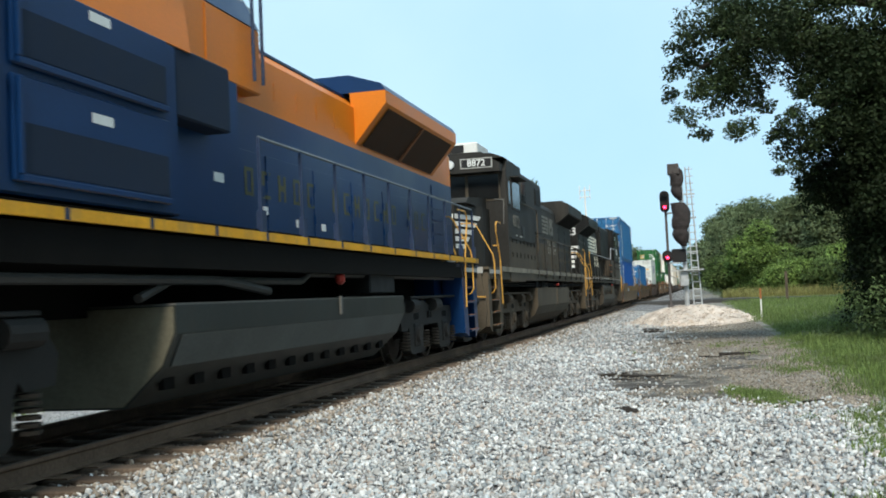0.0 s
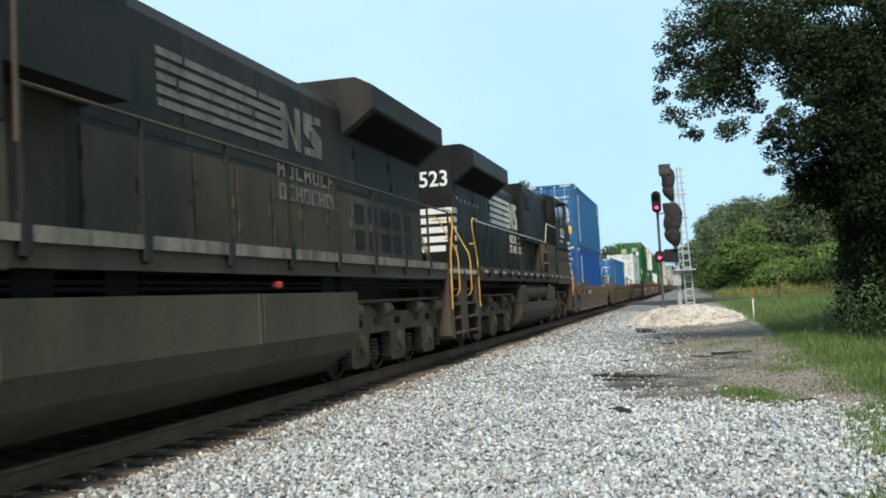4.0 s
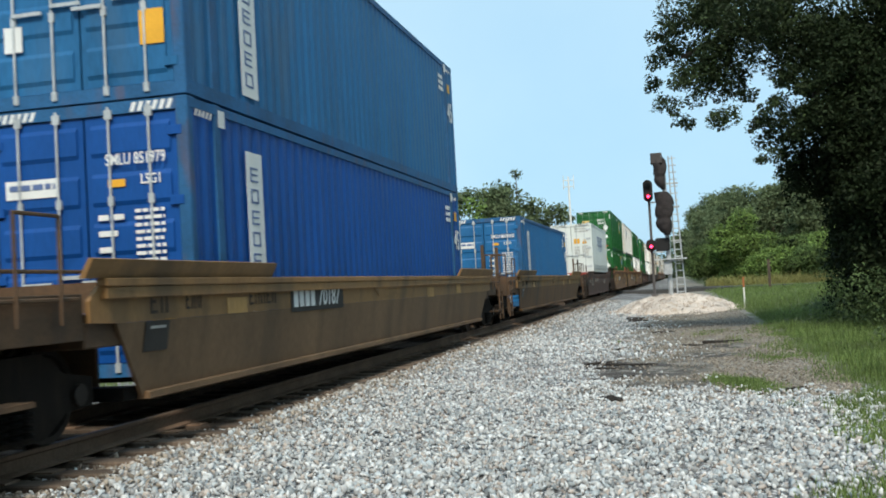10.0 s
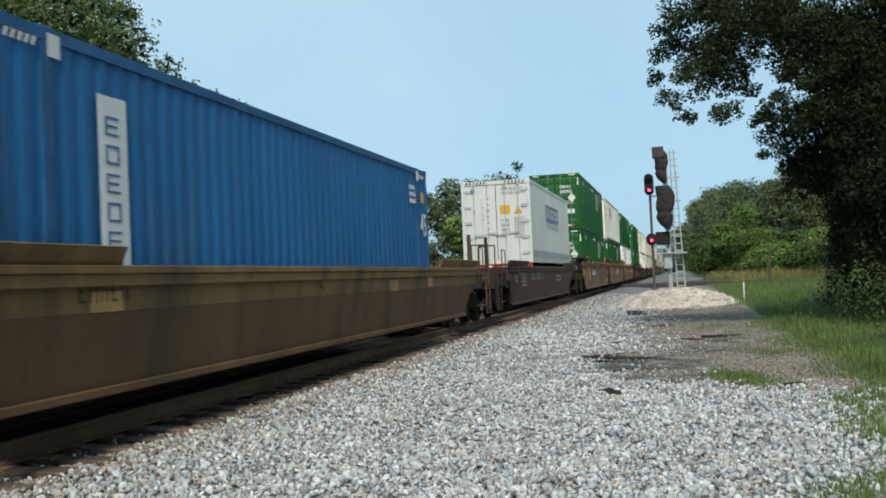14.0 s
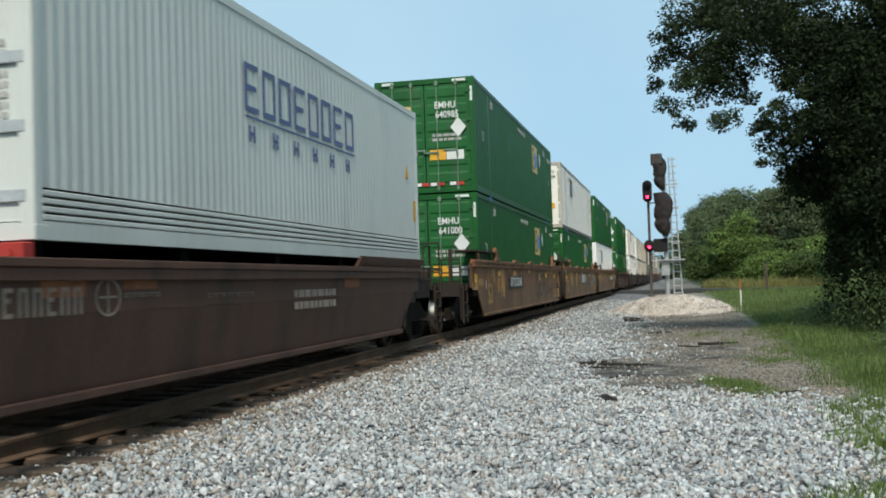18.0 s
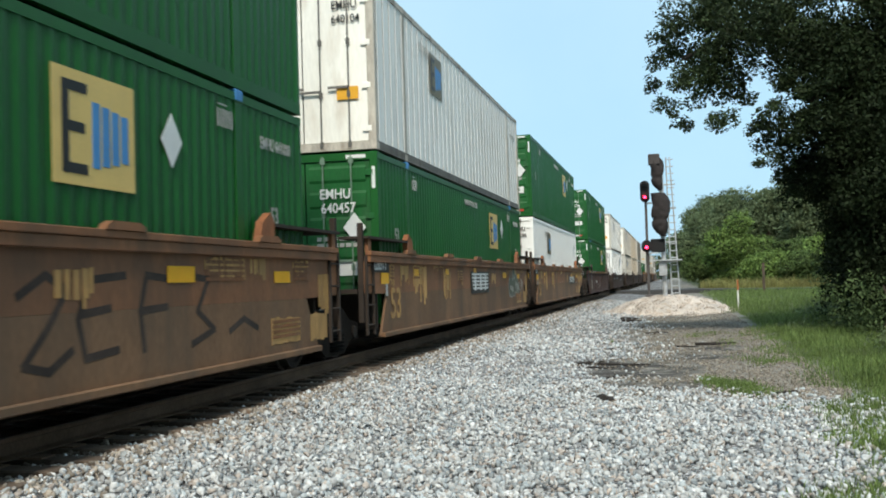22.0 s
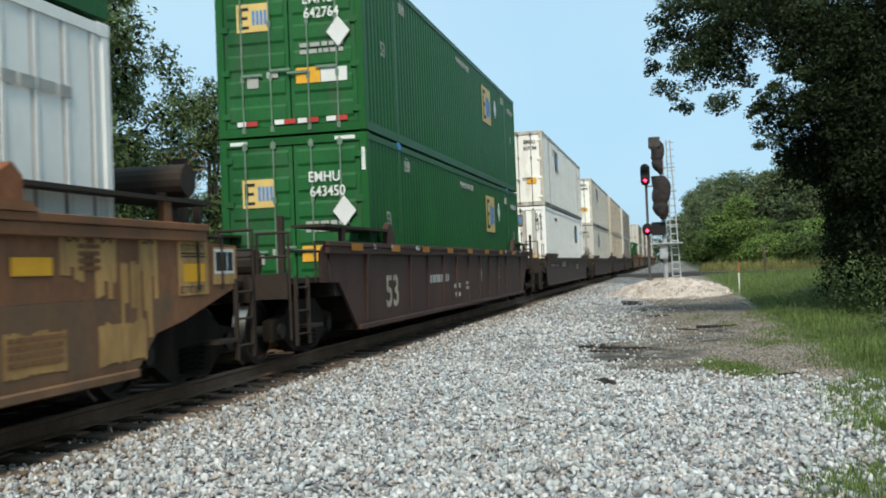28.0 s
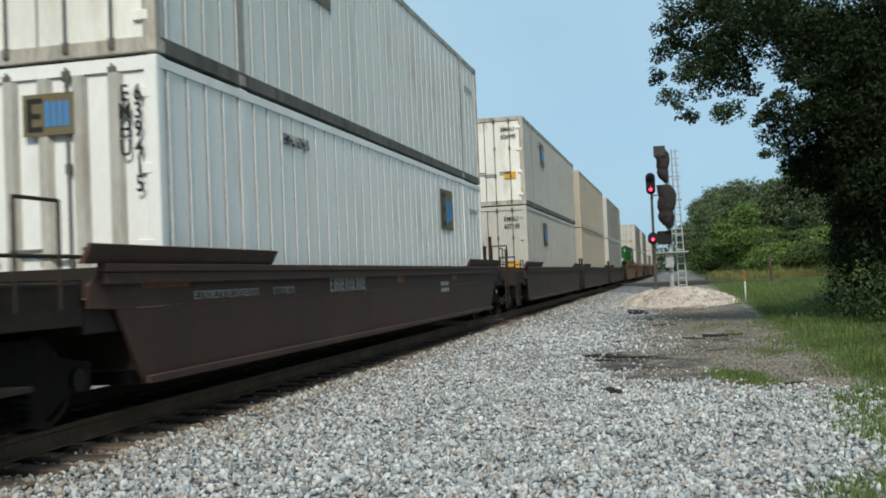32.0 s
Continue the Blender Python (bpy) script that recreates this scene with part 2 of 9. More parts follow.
def pipe(bm, pts, r, seg=7):
    for a, b in zip(pts, pts[1:]):
        rod(bm, a, b, r, seg)
    for a in pts[1:-1]:
        bmesh.ops.create_icosphere(bm, subdivisions=1, radius=r * 1.03, matrix=Matrix.Translation(a))
    return bm


def cloud_mesh(name, verts, per):
    """A mesh of loose faces: verts is (n, per, 3)."""
    n = len(verts)
    me = bpy.data.meshes.new(name)
    me.vertices.add(n * per)
    me.vertices.foreach_set("co", np.ascontiguousarray(verts, dtype=np.float32).ravel())
    me.loops.add(n * per)
    me.loops.foreach_set("vertex_index", np.arange(n * per, dtype=np.int32))
    me.polygons.add(n)
    me.polygons.foreach_set("loop_start", np.arange(0, n * per, per, dtype=np.int32))
    me.update(calc_edges=True)
    return me


def text(parent, name, words, size, at, face, material, squeeze=1.0, label="", lean=0.0):
    """Flat lettering. face '+x': read from the +x side; '-y': read from the -y side. at: the middle of the writing."""
    cu = bpy.data.curves.new(name, "FONT")
    cu.body, cu.size, cu.align_x, cu.align_y, cu.extrude, cu.shear = words, size, "CENTER", "CENTER", 0.002, lean
    cu.resolution_u, cu.offset = 3, 0.014 * size
    tmp = bpy.data.objects.new("tmp", cu)
    me = bpy.data.meshes.new_from_object(tmp)
    bpy.data.objects.remove(tmp)
    bpy.data.curves.remove(cu)
    turn = {"+x": Matrix(((0, 0, 1, 0), (1, 0, 0, 0), (0, 1, 0, 0), (0, 0, 0, 1))),
            "-y": Matrix(((1, 0, 0, 0), (0, 0, -1, 0), (0, 1, 0, 0), (0, 0, 0, 1)))}[face]
    me.transform(Matrix.Translation(at) @ turn @ Matrix.Diagonal((squeeze, 1, 1, 1)))
    me.materials.clear()
    return part_of(name, me, material, parent, label)


def bars(rng, rows, u0, u1, v0, v1, fill=0.62):
    """Rows of short bars that stand for writing: (u, v) rectangles."""
    out, h = [], (v1 - v0) / rows
    for r in range(rows):
        u = u0
        while u < u1 - 0.01:
            w = rng.uniform(0.5, 1.6) * h
            out.append((u, min(u + w, u1), v1 - (r + fill) * h, v1 - r * h))
            u += w + 0.28 * h
    return out


def letter_row(u0, u1, v0, v1, n):
    """Worn lettering as plain strokes: uprights with short cross strokes."""
    out, p = [], (u1 - u0) / n
    for i in range(n):
        u, t = u0 + i * p, (v1 - v0) * 0.16
        out += [(u, u + t, v0, v1), (u + t, u + p * 0.68, v1 - t, v1)]
        out += [(u + p * 0.68 - t, u + p * 0.68, v0, v1 - t)] if i % 3 else [(u + t, u + p * 0.66, v0, v0 + t), (u + t, u + p * 0.5, (v0 + v1) / 2, (v0 + v1) / 2 + t)]
    return out


def on_face(rects, face, depth, thick=0.004):
    """Rectangles (u0, u1, v0, v1) laid on a face: '+x' (u = y) or '-y' (u = x), v = z."""
    bm = bmesh.new()
    for u0, u1, v0, v1 in rects:
        if face == "+x":
            box(bm, depth, depth + thick, u0, u1, v0, v1)
        else:
            box(bm, u0, u1, depth - thick, depth, v0, v1)
    return bm


# ---------------------------------------------------------------- ground, track, crossing
def ground_z(x, y):
    """Height of the ground: the ballast bed falls gently to the gravel strip; beyond it lies level, uneven grassland."""
    x, y = np.asarray(x, float), np.asarray(y, float)
    a = np.clip((np.abs(x) - 1.55) / 2.6, 0, 1)
    bed = -0.05 - 0.15 * a * a * (3 - 2 * a)
    far = np.clip((np.abs(x) - 7.0) / 4, 0, 1)
    wave = 0.05 * np.sin(x * 0.9 + 1.3) * np.sin(y * 0.37) + 0.03 * np.sin(x * 2.1 + y * 1.3)
    fine = 0.018 * np.sin(x * 3.7 + 0.6 * y) * np.sin(y * 2.3) + 0.012 * np.sin(5.1 * x - 3.3 * y)
    return bed + far * (wave + 0.12) + fine * a


def shader_math(n, l, op, a, b=None, c=None):
    m = n.new("ShaderNodeMath")
    m.operation = op
    for i, v in enumerate((a, b, c)):
        if v is None:
            continue
        if isinstance(v, (int, float)):
            m.inputs[i].default_value = v
        else:
            l.new(v, m.inputs[i])
    return m.outputs[0]


def ground_material():
    m = bpy.data.materials.new("gravel_and_soil")
    m.use_nodes = True
    n, l = m.node_tree.nodes, m.node_tree.links
    b = n["Principled BSDF"]
    b.inputs["Roughness"].default_value = 0.9
    geo, sep = n.new("ShaderNodeNewGeometry"), n.new("ShaderNodeSeparateXYZ")
    l.new(geo.outputs["Position"], sep.inputs[0])
    px, py = sep.outputs["X"], sep.outputs["Y"]

    def noise_at(scale, detail=4):
        t = n.new("ShaderNodeTexNoise")
        t.inputs["Scale"].default_value, t.inputs["Detail"].default_value = scale, detail
        l.new(geo.outputs["Position"], t.inputs["Vector"])
        return t.outputs["Fac"]

    def mathn(op, a, bb=None, c=None):
        return shader_math(n, l, op, a, bb, c)

    def step(v, lo, hi):
        r = n.new("ShaderNodeMapRange")
        r.interpolation_type = "SMOOTHSTEP"
        r.inputs["From Min"].default_value, r.inputs["From Max"].default_value = lo, hi
        l.new(v, r.inputs["Value"])
        return r.outputs["Result"]

    def mix(f, a, c):
        x = n.new("ShaderNodeMix")
        x.data_type = "RGBA"
        l.new(f, x.inputs[0])
        for i, v in ((6, a), (7, c)):
            if isinstance(v, tuple):
                x.inputs[i].default_value = (*v, 1)
            else:
                l.new(v, x.inputs[i])
        return x.outputs[2]

    cells = n.new("ShaderNodeTexVoronoi")
    cells.inputs["Scale"].default_value = 24
    l.new(geo.outputs["Position"], cells.inputs["Vector"])
    sepc = n.new("ShaderNodeSeparateColor")
    l.new(cells.outputs["Color"], sepc.inputs[0])
    edge = step(cells.outputs["Distance"], 0.62, 0.25)
    tone = mathn("MULTIPLY_ADD", sepc.outputs[0], 0.46, 0.34)
    tone = mathn("MULTIPLY", tone, mathn("MULTIPLY_ADD", edge, 0.75, 0.25))
    tone = mathn("MULTIPLY", tone, mathn("MULTIPLY_ADD", noise_at(0.7), 0.7, 0.65))
    # gravel tone falls with distance along y
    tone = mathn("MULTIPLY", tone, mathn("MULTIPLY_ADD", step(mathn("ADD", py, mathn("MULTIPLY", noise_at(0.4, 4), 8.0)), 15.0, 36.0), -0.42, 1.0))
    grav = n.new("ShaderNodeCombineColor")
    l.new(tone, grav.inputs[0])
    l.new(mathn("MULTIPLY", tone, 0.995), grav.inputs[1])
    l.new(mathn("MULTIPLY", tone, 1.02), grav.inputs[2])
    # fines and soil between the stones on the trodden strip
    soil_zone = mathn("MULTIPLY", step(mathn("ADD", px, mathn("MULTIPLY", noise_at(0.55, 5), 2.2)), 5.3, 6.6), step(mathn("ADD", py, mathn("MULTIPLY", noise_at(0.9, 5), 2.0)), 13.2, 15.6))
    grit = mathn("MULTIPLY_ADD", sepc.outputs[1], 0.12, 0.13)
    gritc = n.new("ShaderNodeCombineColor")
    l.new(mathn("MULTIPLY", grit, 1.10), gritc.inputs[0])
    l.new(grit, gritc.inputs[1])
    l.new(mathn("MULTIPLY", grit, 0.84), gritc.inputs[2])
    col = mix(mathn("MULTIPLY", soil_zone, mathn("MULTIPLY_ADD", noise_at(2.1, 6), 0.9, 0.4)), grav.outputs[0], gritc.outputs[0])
    # dark, tarry stains
    for cx, cy, ax, ay in ((5.6, 17.2, 0.9, 0.35), (5.75, 14.5, 1.3, 2.4), (4.75, 18.2, 1.6, 1.0), (6.4, 19.5, 1.2, 0.8), (6.9, 21.7, 1.6, 1.5), (5.3, 16.2, 1.4, 1.0), (6.6, 31.0, 0.5, 0.3), (5.9, 38.0, 0.5, 1.4)):
        dx, dy = mathn("SUBTRACT", px, cx), mathn("SUBTRACT", py, cy)
        rr = mathn("ADD", mathn("MULTIPLY", mathn("MULTIPLY", dx, dx), ax), mathn("MULTIPLY", mathn("MULTIPLY", dy, dy), ay))
        stain = mathn("MULTIPLY", step(rr, 1.3, 0.1), step(noise_at(2.3, 7), 0.36, 0.52))
        col = mix(stain, col, (0.050, 0.043, 0.038))
    # oil and brake dust along the rails
    bedmask = step(mathn("ADD", mathn("ABSOLUTE", px), mathn("MULTIPLY", noise_at(1.4, 5), 0.5)), 1.72, 1.30)
    col = mix(bedmask, col, (0.095, 0.073, 0.057))
    # soil under the grass, on both sides
    gx = mathn("ADD", px, mathn("MULTIPLY", mathn("SUBTRACT", noise_at(0.5, 5), 0.5), 2.6))
    gx = mathn("SUBTRACT", gx, mathn("MULTIPLY", mathn("MINIMUM", py, 60.0), 0.018))
    green = mathn("MAXIMUM", step(gx, 7.5, 8.1), step(px, -4.6, -5.6))
    col = mix(green, col, (0.075, 0.090, 0.032))
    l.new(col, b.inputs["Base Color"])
    bp = n.new("ShaderNodeBump")
    bp.inputs["Strength"].default_value, bp.inputs["Distance"].default_value = 0.8, 0.03
    l.new(mathn("SUBTRACT", 1.0, cells.outputs["Distance"]), bp.inputs["Height"])
    l.new(bp.outputs["Normal"], b.inputs["Normal"])
    return m


def ground_sheet():
    xs = np.unique(np.concatenate([np.linspace(-900, -30, 14), np.linspace(-30, -6, 20), np.linspace(-6, 16, 111), np.linspace(16, 40, 20), np.linspace(40, 900, 14)]))
    ys = np.unique(np.concatenate([np.linspace(-300, -10, 12), np.linspace(-10, 45, 180), np.linspace(45, 130, 90), np.linspace(130, 2500, 24)]))
    gx, gy = np.meshgrid(xs, ys)
    gz = ground_z(gx, gy)
    nx, ny = len(xs), len(ys)
    v = np.stack([gx, gy, gz], -1).reshape(-1, 3)
    i = (np.arange(ny - 1)[:, None] * nx + np.arange(nx - 1)[None]).ravel()
    f = np.stack([i, i + 1, i + nx + 1, i + nx], -1)
    me = bpy.data.meshes.new("ground")
    me.from_pydata(v.tolist(), [], f.tolist())
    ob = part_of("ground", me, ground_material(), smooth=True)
    return tagged(ob, "pale limestone gravel strip with grassy soil beside the railway", "ground", kind="structure")


ground_sheet()


def stone_templates(rng, count):
    out = []
    for _ in range(count):
        bm = bmesh.new()
        bmesh.ops.create_icosphere(bm, subdivisions=1, radius=1.0)
        v = np.array([q.co[:] for q in bm.verts])
        f = np.array([[q.index for q in g.verts] for g in bm.faces])
        bm.free()
        # broken stone: cut by a few random planes
        for _ in range(6):
            d = rng.normal(size=3)
            d /= np.linalg.norm(d)
            h = rng.uniform(0.12, 0.58)
            k = v @ d
            v = v - np.outer(np.clip(k - h, 0, None), d)
        out.append((v * rng.uniform(0.65, 1.75, 3), f))
    return out


def scatter_stones(name, pts, size, material, label, category, seed):
    rng = np.random.default_rng(seed)
    temps = stone_templates(rng, 8)
    n = len(pts)
    q = rng.normal(size=(n, 4))
    q /= np.linalg.norm(q, axis=1)[:, None]
    w, x, y, z = q.T
    rot = np.stack([1 - 2 * (y * y + z * z), 2 * (x * y - z * w), 2 * (x * z + y * w), 2 * (x * y + z * w), 1 - 2 * (x * x + z * z),
                    2 * (y * z - x * w), 2 * (x * z - y * w), 2 * (y * z + x * w), 1 - 2 * (x * x + y * y)], -1).reshape(n, 3, 3)
    kind = rng.integers(0, len(temps), n)
    vs, fs, base = [], [], 0
    for k, (tv, tf) in enumerate(temps):
        ids = np.where(kind == k)[0]
        co = np.einsum("nij,vj->nvi", rot[ids], tv) * size[ids][:, None, None] + pts[ids][:, None]
        vs.append(co.reshape(-1, 3))
        fs.append((tf[None] + (base + np.arange(len(ids)) * len(tv))[:, None, None]).reshape(-1, 3))
        base += len(ids) * len(tv)
    v, f = np.concatenate(vs).astype(np.float32), np.concatenate(fs).astype(np.int32)
    me = bpy.data.meshes.new(name)
    me.vertices.add(len(v))
    me.vertices.foreach_set("co", v.ravel())
    me.loops.add(f.size)
    me.loops.foreach_set("vertex_index", f.ravel())
    me.polygons.add(len(f))
    me.polygons.foreach_set("loop_start", np.arange(0, f.size, 3, dtype=np.int32))
    me.update(calc_edges=True)
    ob = part_of(name, me, material)
    return tagged(ob, label, category, kind="stuff")


# tarry patches on the strip: x, y and half widths
STAINS = [(5.4, 16.3, 0.7, 0.8), (6.9, 21.7, 0.6, 0.5), (5.6, 17.2, 0.95, 1.5), (5.75, 14.5, 0.75, 0.55), (4.75, 18.4, 0.5, 0.7), (6.5, 19.5, 0.5, 0.8)]


def ballast():
    rng = np.random.default_rng(3)
    sets = []
    for y0, y1, per, x0, x1 in ((4.2, 9.0, 560, 0.95, 8.0), (9.0, 15.0, 380, 0.95, 8.6), (15.0, 26.0, 190, 1.1, 7.2), (26.0, 42.0, 80, 1.1, 6.4), (42.0, 64.0, 36, 1.1, 4.6)):
        n = int((y1 - y0) * (x1 - x0) * per)
        sets.append(np.stack([rng.uniform(x0, x1, n), rng.uniform(y0, y1, n)], -1))
    p = np.concatenate(sets)
    x, y = p.T
    wob = 0.35 * np.sin(y * 1.7) + 0.25 * np.sin(y * 0.6 + 2) + rng.normal(0, 0.35, len(x))
    edge = np.where(y < 9.3, 7.05, np.where(y < 12.0, 8.2, np.interp(y, (12.0, 15.5, 40.0), (8.2, 5.0, 4.4)))) + wob + np.where(y > 12, rng.normal(0, 0.65, len(x)), 0)
    keep = (x < edge) & ((x > 1.36 + 0.10 * np.sin(y * 5.3) * np.sin(y * 1.9)) | (np.abs(((y - 3.2) / 0.53 + 0.5) % 1 - 0.5) > 0.24))
    for cx, cy, a, b in STAINS:
        keep &= ~(((x - cx) ** 2 / a ** 2 + (y - cy) ** 2 / b ** 2 < 1) & (rng.uniform(0, 1, len(x)) < 0.8))
    p, x, y = p[keep], x[keep], y[keep]
    size = rng.uniform(0.016, 0.036, len(x)) * np.where(y > 20, 1.25, 1.0)
    z = ground_z(x, y) + size * rng.uniform(0.15, 0.75, len(x)) + np.where(x < 1.42, -0.01, 0.012)
    oily = (x < 1.08 + rng.normal(0, 0.12, len(x)))
    pts = np.stack([x, y, z], -1)
    dusty = ~oily & (x < 1.75 + 0.012 * y + rng.normal(0, 0.3, len(x))) & (np.random.default_rng(8).uniform(0, 1, len(x)) < 0.6)
    M["stone_dusty"] = mat("dusty_ballast", (0.30, 0.265, 0.225), 0.9, 0, 0.25, 3, 60, 0.3, island=0.45)
    scatter_stones("dusty_ballast", pts[dusty], size[dusty], M["stone_dusty"], "brown-grey dusty ballast along the sleeper ends", "ballast", 7)
    oily_or = oily | dusty
    M["stone_cool"] = mat("blue_grey_ballast", (0.36, 0.40, 0.425), 0.85, 0, 0.2, 3, 60, 0.3, island=0.45)
    M["stone_warm"] = mat("buff_ballast", (0.43, 0.385, 0.355), 0.85, 0, 0.2, 3, 60, 0.3, island=0.3)
    pick = rng.uniform(0, 1, len(x))
    for sel, mt, lab, sd in ((pick < 0.62, "stone", "pale grey crushed limestone ballast beside the rails", 5), ((pick >= 0.62) & (pick < 0.86), "stone_cool", "blue-grey ballast stones among the pale ones", 25), (pick >= 0.86, "stone_warm", "buff ballast stones among the pale ones", 26)):
        sel = sel & ~oily_or
        scatter_stones("ballast", pts[sel], size[sel], M[mt], lab, "ballast", sd)
    # smaller, soil-coloured stones on the trodden strip
    n = 30000
    sx, sy = rng.uniform(4.3, 8.2, n), 12.6 + 32 * rng.uniform(0, 1, n) ** 1.8
    k = sx > 4.9 + 0.4 * np.sin(sy * 1.3) + rng.normal(0, 0.3, n)
    for cx, cy, a, b in STAINS:
        k &= ~(((sx - cx) ** 2 / a ** 2 + (sy - cy) ** 2 / b ** 2 < 1) & (rng.uniform(0, 1, n) < 0.8))
    sx, sy = sx[k], sy[k]
    M["stone_soil"] = mat("soiled_gravel", (0.25, 0.22, 0.185), 0.9, 0, 0.2, 3, 60, 0.3, island=0.5)
    scatter_stones("soiled_gravel", np.stack([sx, sy, ground_z(sx, sy) + 0.006], -1), rng.uniform(0.010, 0.026, len(sx)), M["stone_soil"], "grey-brown soiled gravel of the trodden strip", "gravel", 11)
    M["stone_oily"] = mat("oily_ballast", (0.125, 0.100, 0.082), 0.85, 0, 0.3, 3, 60, 0.3, island=0.45)
    scatter_stones("stained_ballast", pts[oily], size[oily], M["stone_oily"], "brown oil-stained ballast between the sleeper ends", "ballast", 6)


ballast()


def track():
    t = thing("track", "single railway track of rusty rails on dark timber sleepers", "track", kind="structure")
    prof = [(-0.075, 0.012), (0.075, 0.012), (0.075, 0.025), (0.012, 0.045), (0.010, 0.135), (0.036, 0.150), (0.036, 0.176), (0.028, 0.183),
            (-0.028, 0.183), (-0.036, 0.176), (-0.036, 0.150), (-0.010, 0.135), (-0.012, 0.045), (-0.075, 0.025)]
    for s in (1, -1):
        r = part("rail", prism(bmesh.new(), [(s * 0.755 + a, b) for a, b in prof], -60, 700), M["rail"], t)
        part("rail_head", boxes((s * 0.755 - 0.026, s * 0.755 + 0.026, -60, 700, 0.1832, 0.1852)), M["railtop"], r, "polished running surface")
    bm = bmesh.new()
    box(bm, -1.44, 1.44, -0.115, 0.115, -0.17, 0.0, bev=0.012)
    me = bpy.data.meshes.new("sleeper")
    bm.to_mesh(me)
    bm.free()
    rng = random.Random(4)
    bp = boxes((-0.17, 0.17, -0.095, 0.095, 0.0, 0.014))
    plate = bpy.data.meshes.new("tie_plate")
    bp.to_mesh(plate)
    bp.free()
    for i in range(112):
        s = part_of("sleeper", me, M["sleeper"], t)
        s.matrix_basis = pose(rng.uniform(-0.10, 0.10), 3.2 + i * 0.53, rng.uniform(-0.012, 0.006), 0, 0, rng.uniform(-1.2, 1.2))
        if i < 60:
            for sd in (1, -1):
                q = part_of("tie_plate", plate, M["rail"], s)
                q.location = (sd * 0.755, 0, 0.001)
    bm = bmesh.new()
    for i in range(112, 420):
        box(bm, -1.3, 1.3, 3.2 + i * 0.53 - 0.11, 3.2 + i * 0.53 + 0.11, -0.17, 0.0)
    for i in range(-60, 0):
        box(bm, -1.3, 1.3, 3.2 + i * 0.53 - 0.11, 3.2 + i * 0.53 + 0.11, -0.17, 0.0)
    tagged(part("distant_sleepers", bm, M["sleeper"], t), kind="stuff")


track()


def crossing():
    r = thing("road", "narrow asphalt road crossing the railway beyond the signal", "road", kind="structure")
    bm = bmesh.new()
    pts = [(-60, 86), (-8, 86.5), (-1.6, 87), (1.6, 87), (8, 87), (16, 85), (60, 78)]
    for (xa, ya), (xb, yb) in zip(pts, pts[1:]):
        za, zb = [0.15 if abs(q) < 9 else 0.02 for q in (xa, xb)]
        v = [bm.verts.new(p) for p in ((xa, ya, za), (xb, yb, zb), (xb, yb + 6, zb), (xa, ya + 6, za),
                                        (xa, ya, za - 0.6), (xb, yb, zb - 0.6), (xb, yb + 6, zb - 0.6), (xa, ya + 6, za - 0.6))]
        for q in ((0, 1, 2, 3), (0, 4, 5, 1), (3, 2, 6, 7)):
            bm.faces.new([v[i] for i in q])
    part("asphalt", bm, M["asphalt"], r)
    part("crossing_panel", boxes((-0.66, 0.66, 87, 93, 0.02, 0.17)), M["asphalt"], r)


crossing()


def mound():
    rng = np.random.default_rng(8)
    cx, cy, rx, ry, h = 5.95, 44.2, 2.75, 4.6, 0.78
    n = 46
    u = np.linspace(-1.15, 1.15, n)
    gx, gy = np.meshgrid(u, u)
    r = 0.07 + np.sqrt(gx ** 2 + gy ** 2) + 0.06 * np.sin(5 * np.arctan2(gy, gx) + 1)
    z = h * np.clip(1 - r ** 2.2, 0, 1) ** 0.8 + 0.04 * rng.normal(size=gx.shape) * (r < 1.02)
    X, Y = cx + gx * rx, cy + gy * ry
    Z = ground_z(X, Y) - 0.08 + z
    i = (np.arange(n - 1)[:, None] * n + np.arange(n - 1)[None]).ravel()
    f = np.stack([i, i + 1, i + n + 1, i + n], -1)
    me = bpy.data.meshes.new("limestone_pile")
    me.from_pydata(np.stack([X, Y, Z], -1).reshape(-1, 3).tolist(), [], f.tolist())
    ob = part_of("limestone_pile", me, M["lime"], smooth=True)
    tagged(ob, "low pile of cream crushed limestone round the signal foot", "gravel pile", kind="stuff")
    k = 5200
    a, q = rng.uniform(0, 2 * np.pi, k), np.sqrt(rng.uniform(0, 1.2, k))
    x, y = cx + q * np.cos(a) * rx, cy + q * np.sin(a) * ry
    zz = ground_z(x, y) - 0.08 + h * np.clip(1 - (0.07 + q + 0.06 * np.sin(5 * a + 1)) ** 2.2, 0, 1) ** 0.8
    zz = np.maximum(zz, ground_z(x, y)) + 0.01
    scatter_stones("limestone_rubble", np.stack([x, y, zz], -1), rng.uniform(0.012, 0.045, k), M["lime"], "cream limestone rubble lying on the pile", "rubble", 9)


mound()


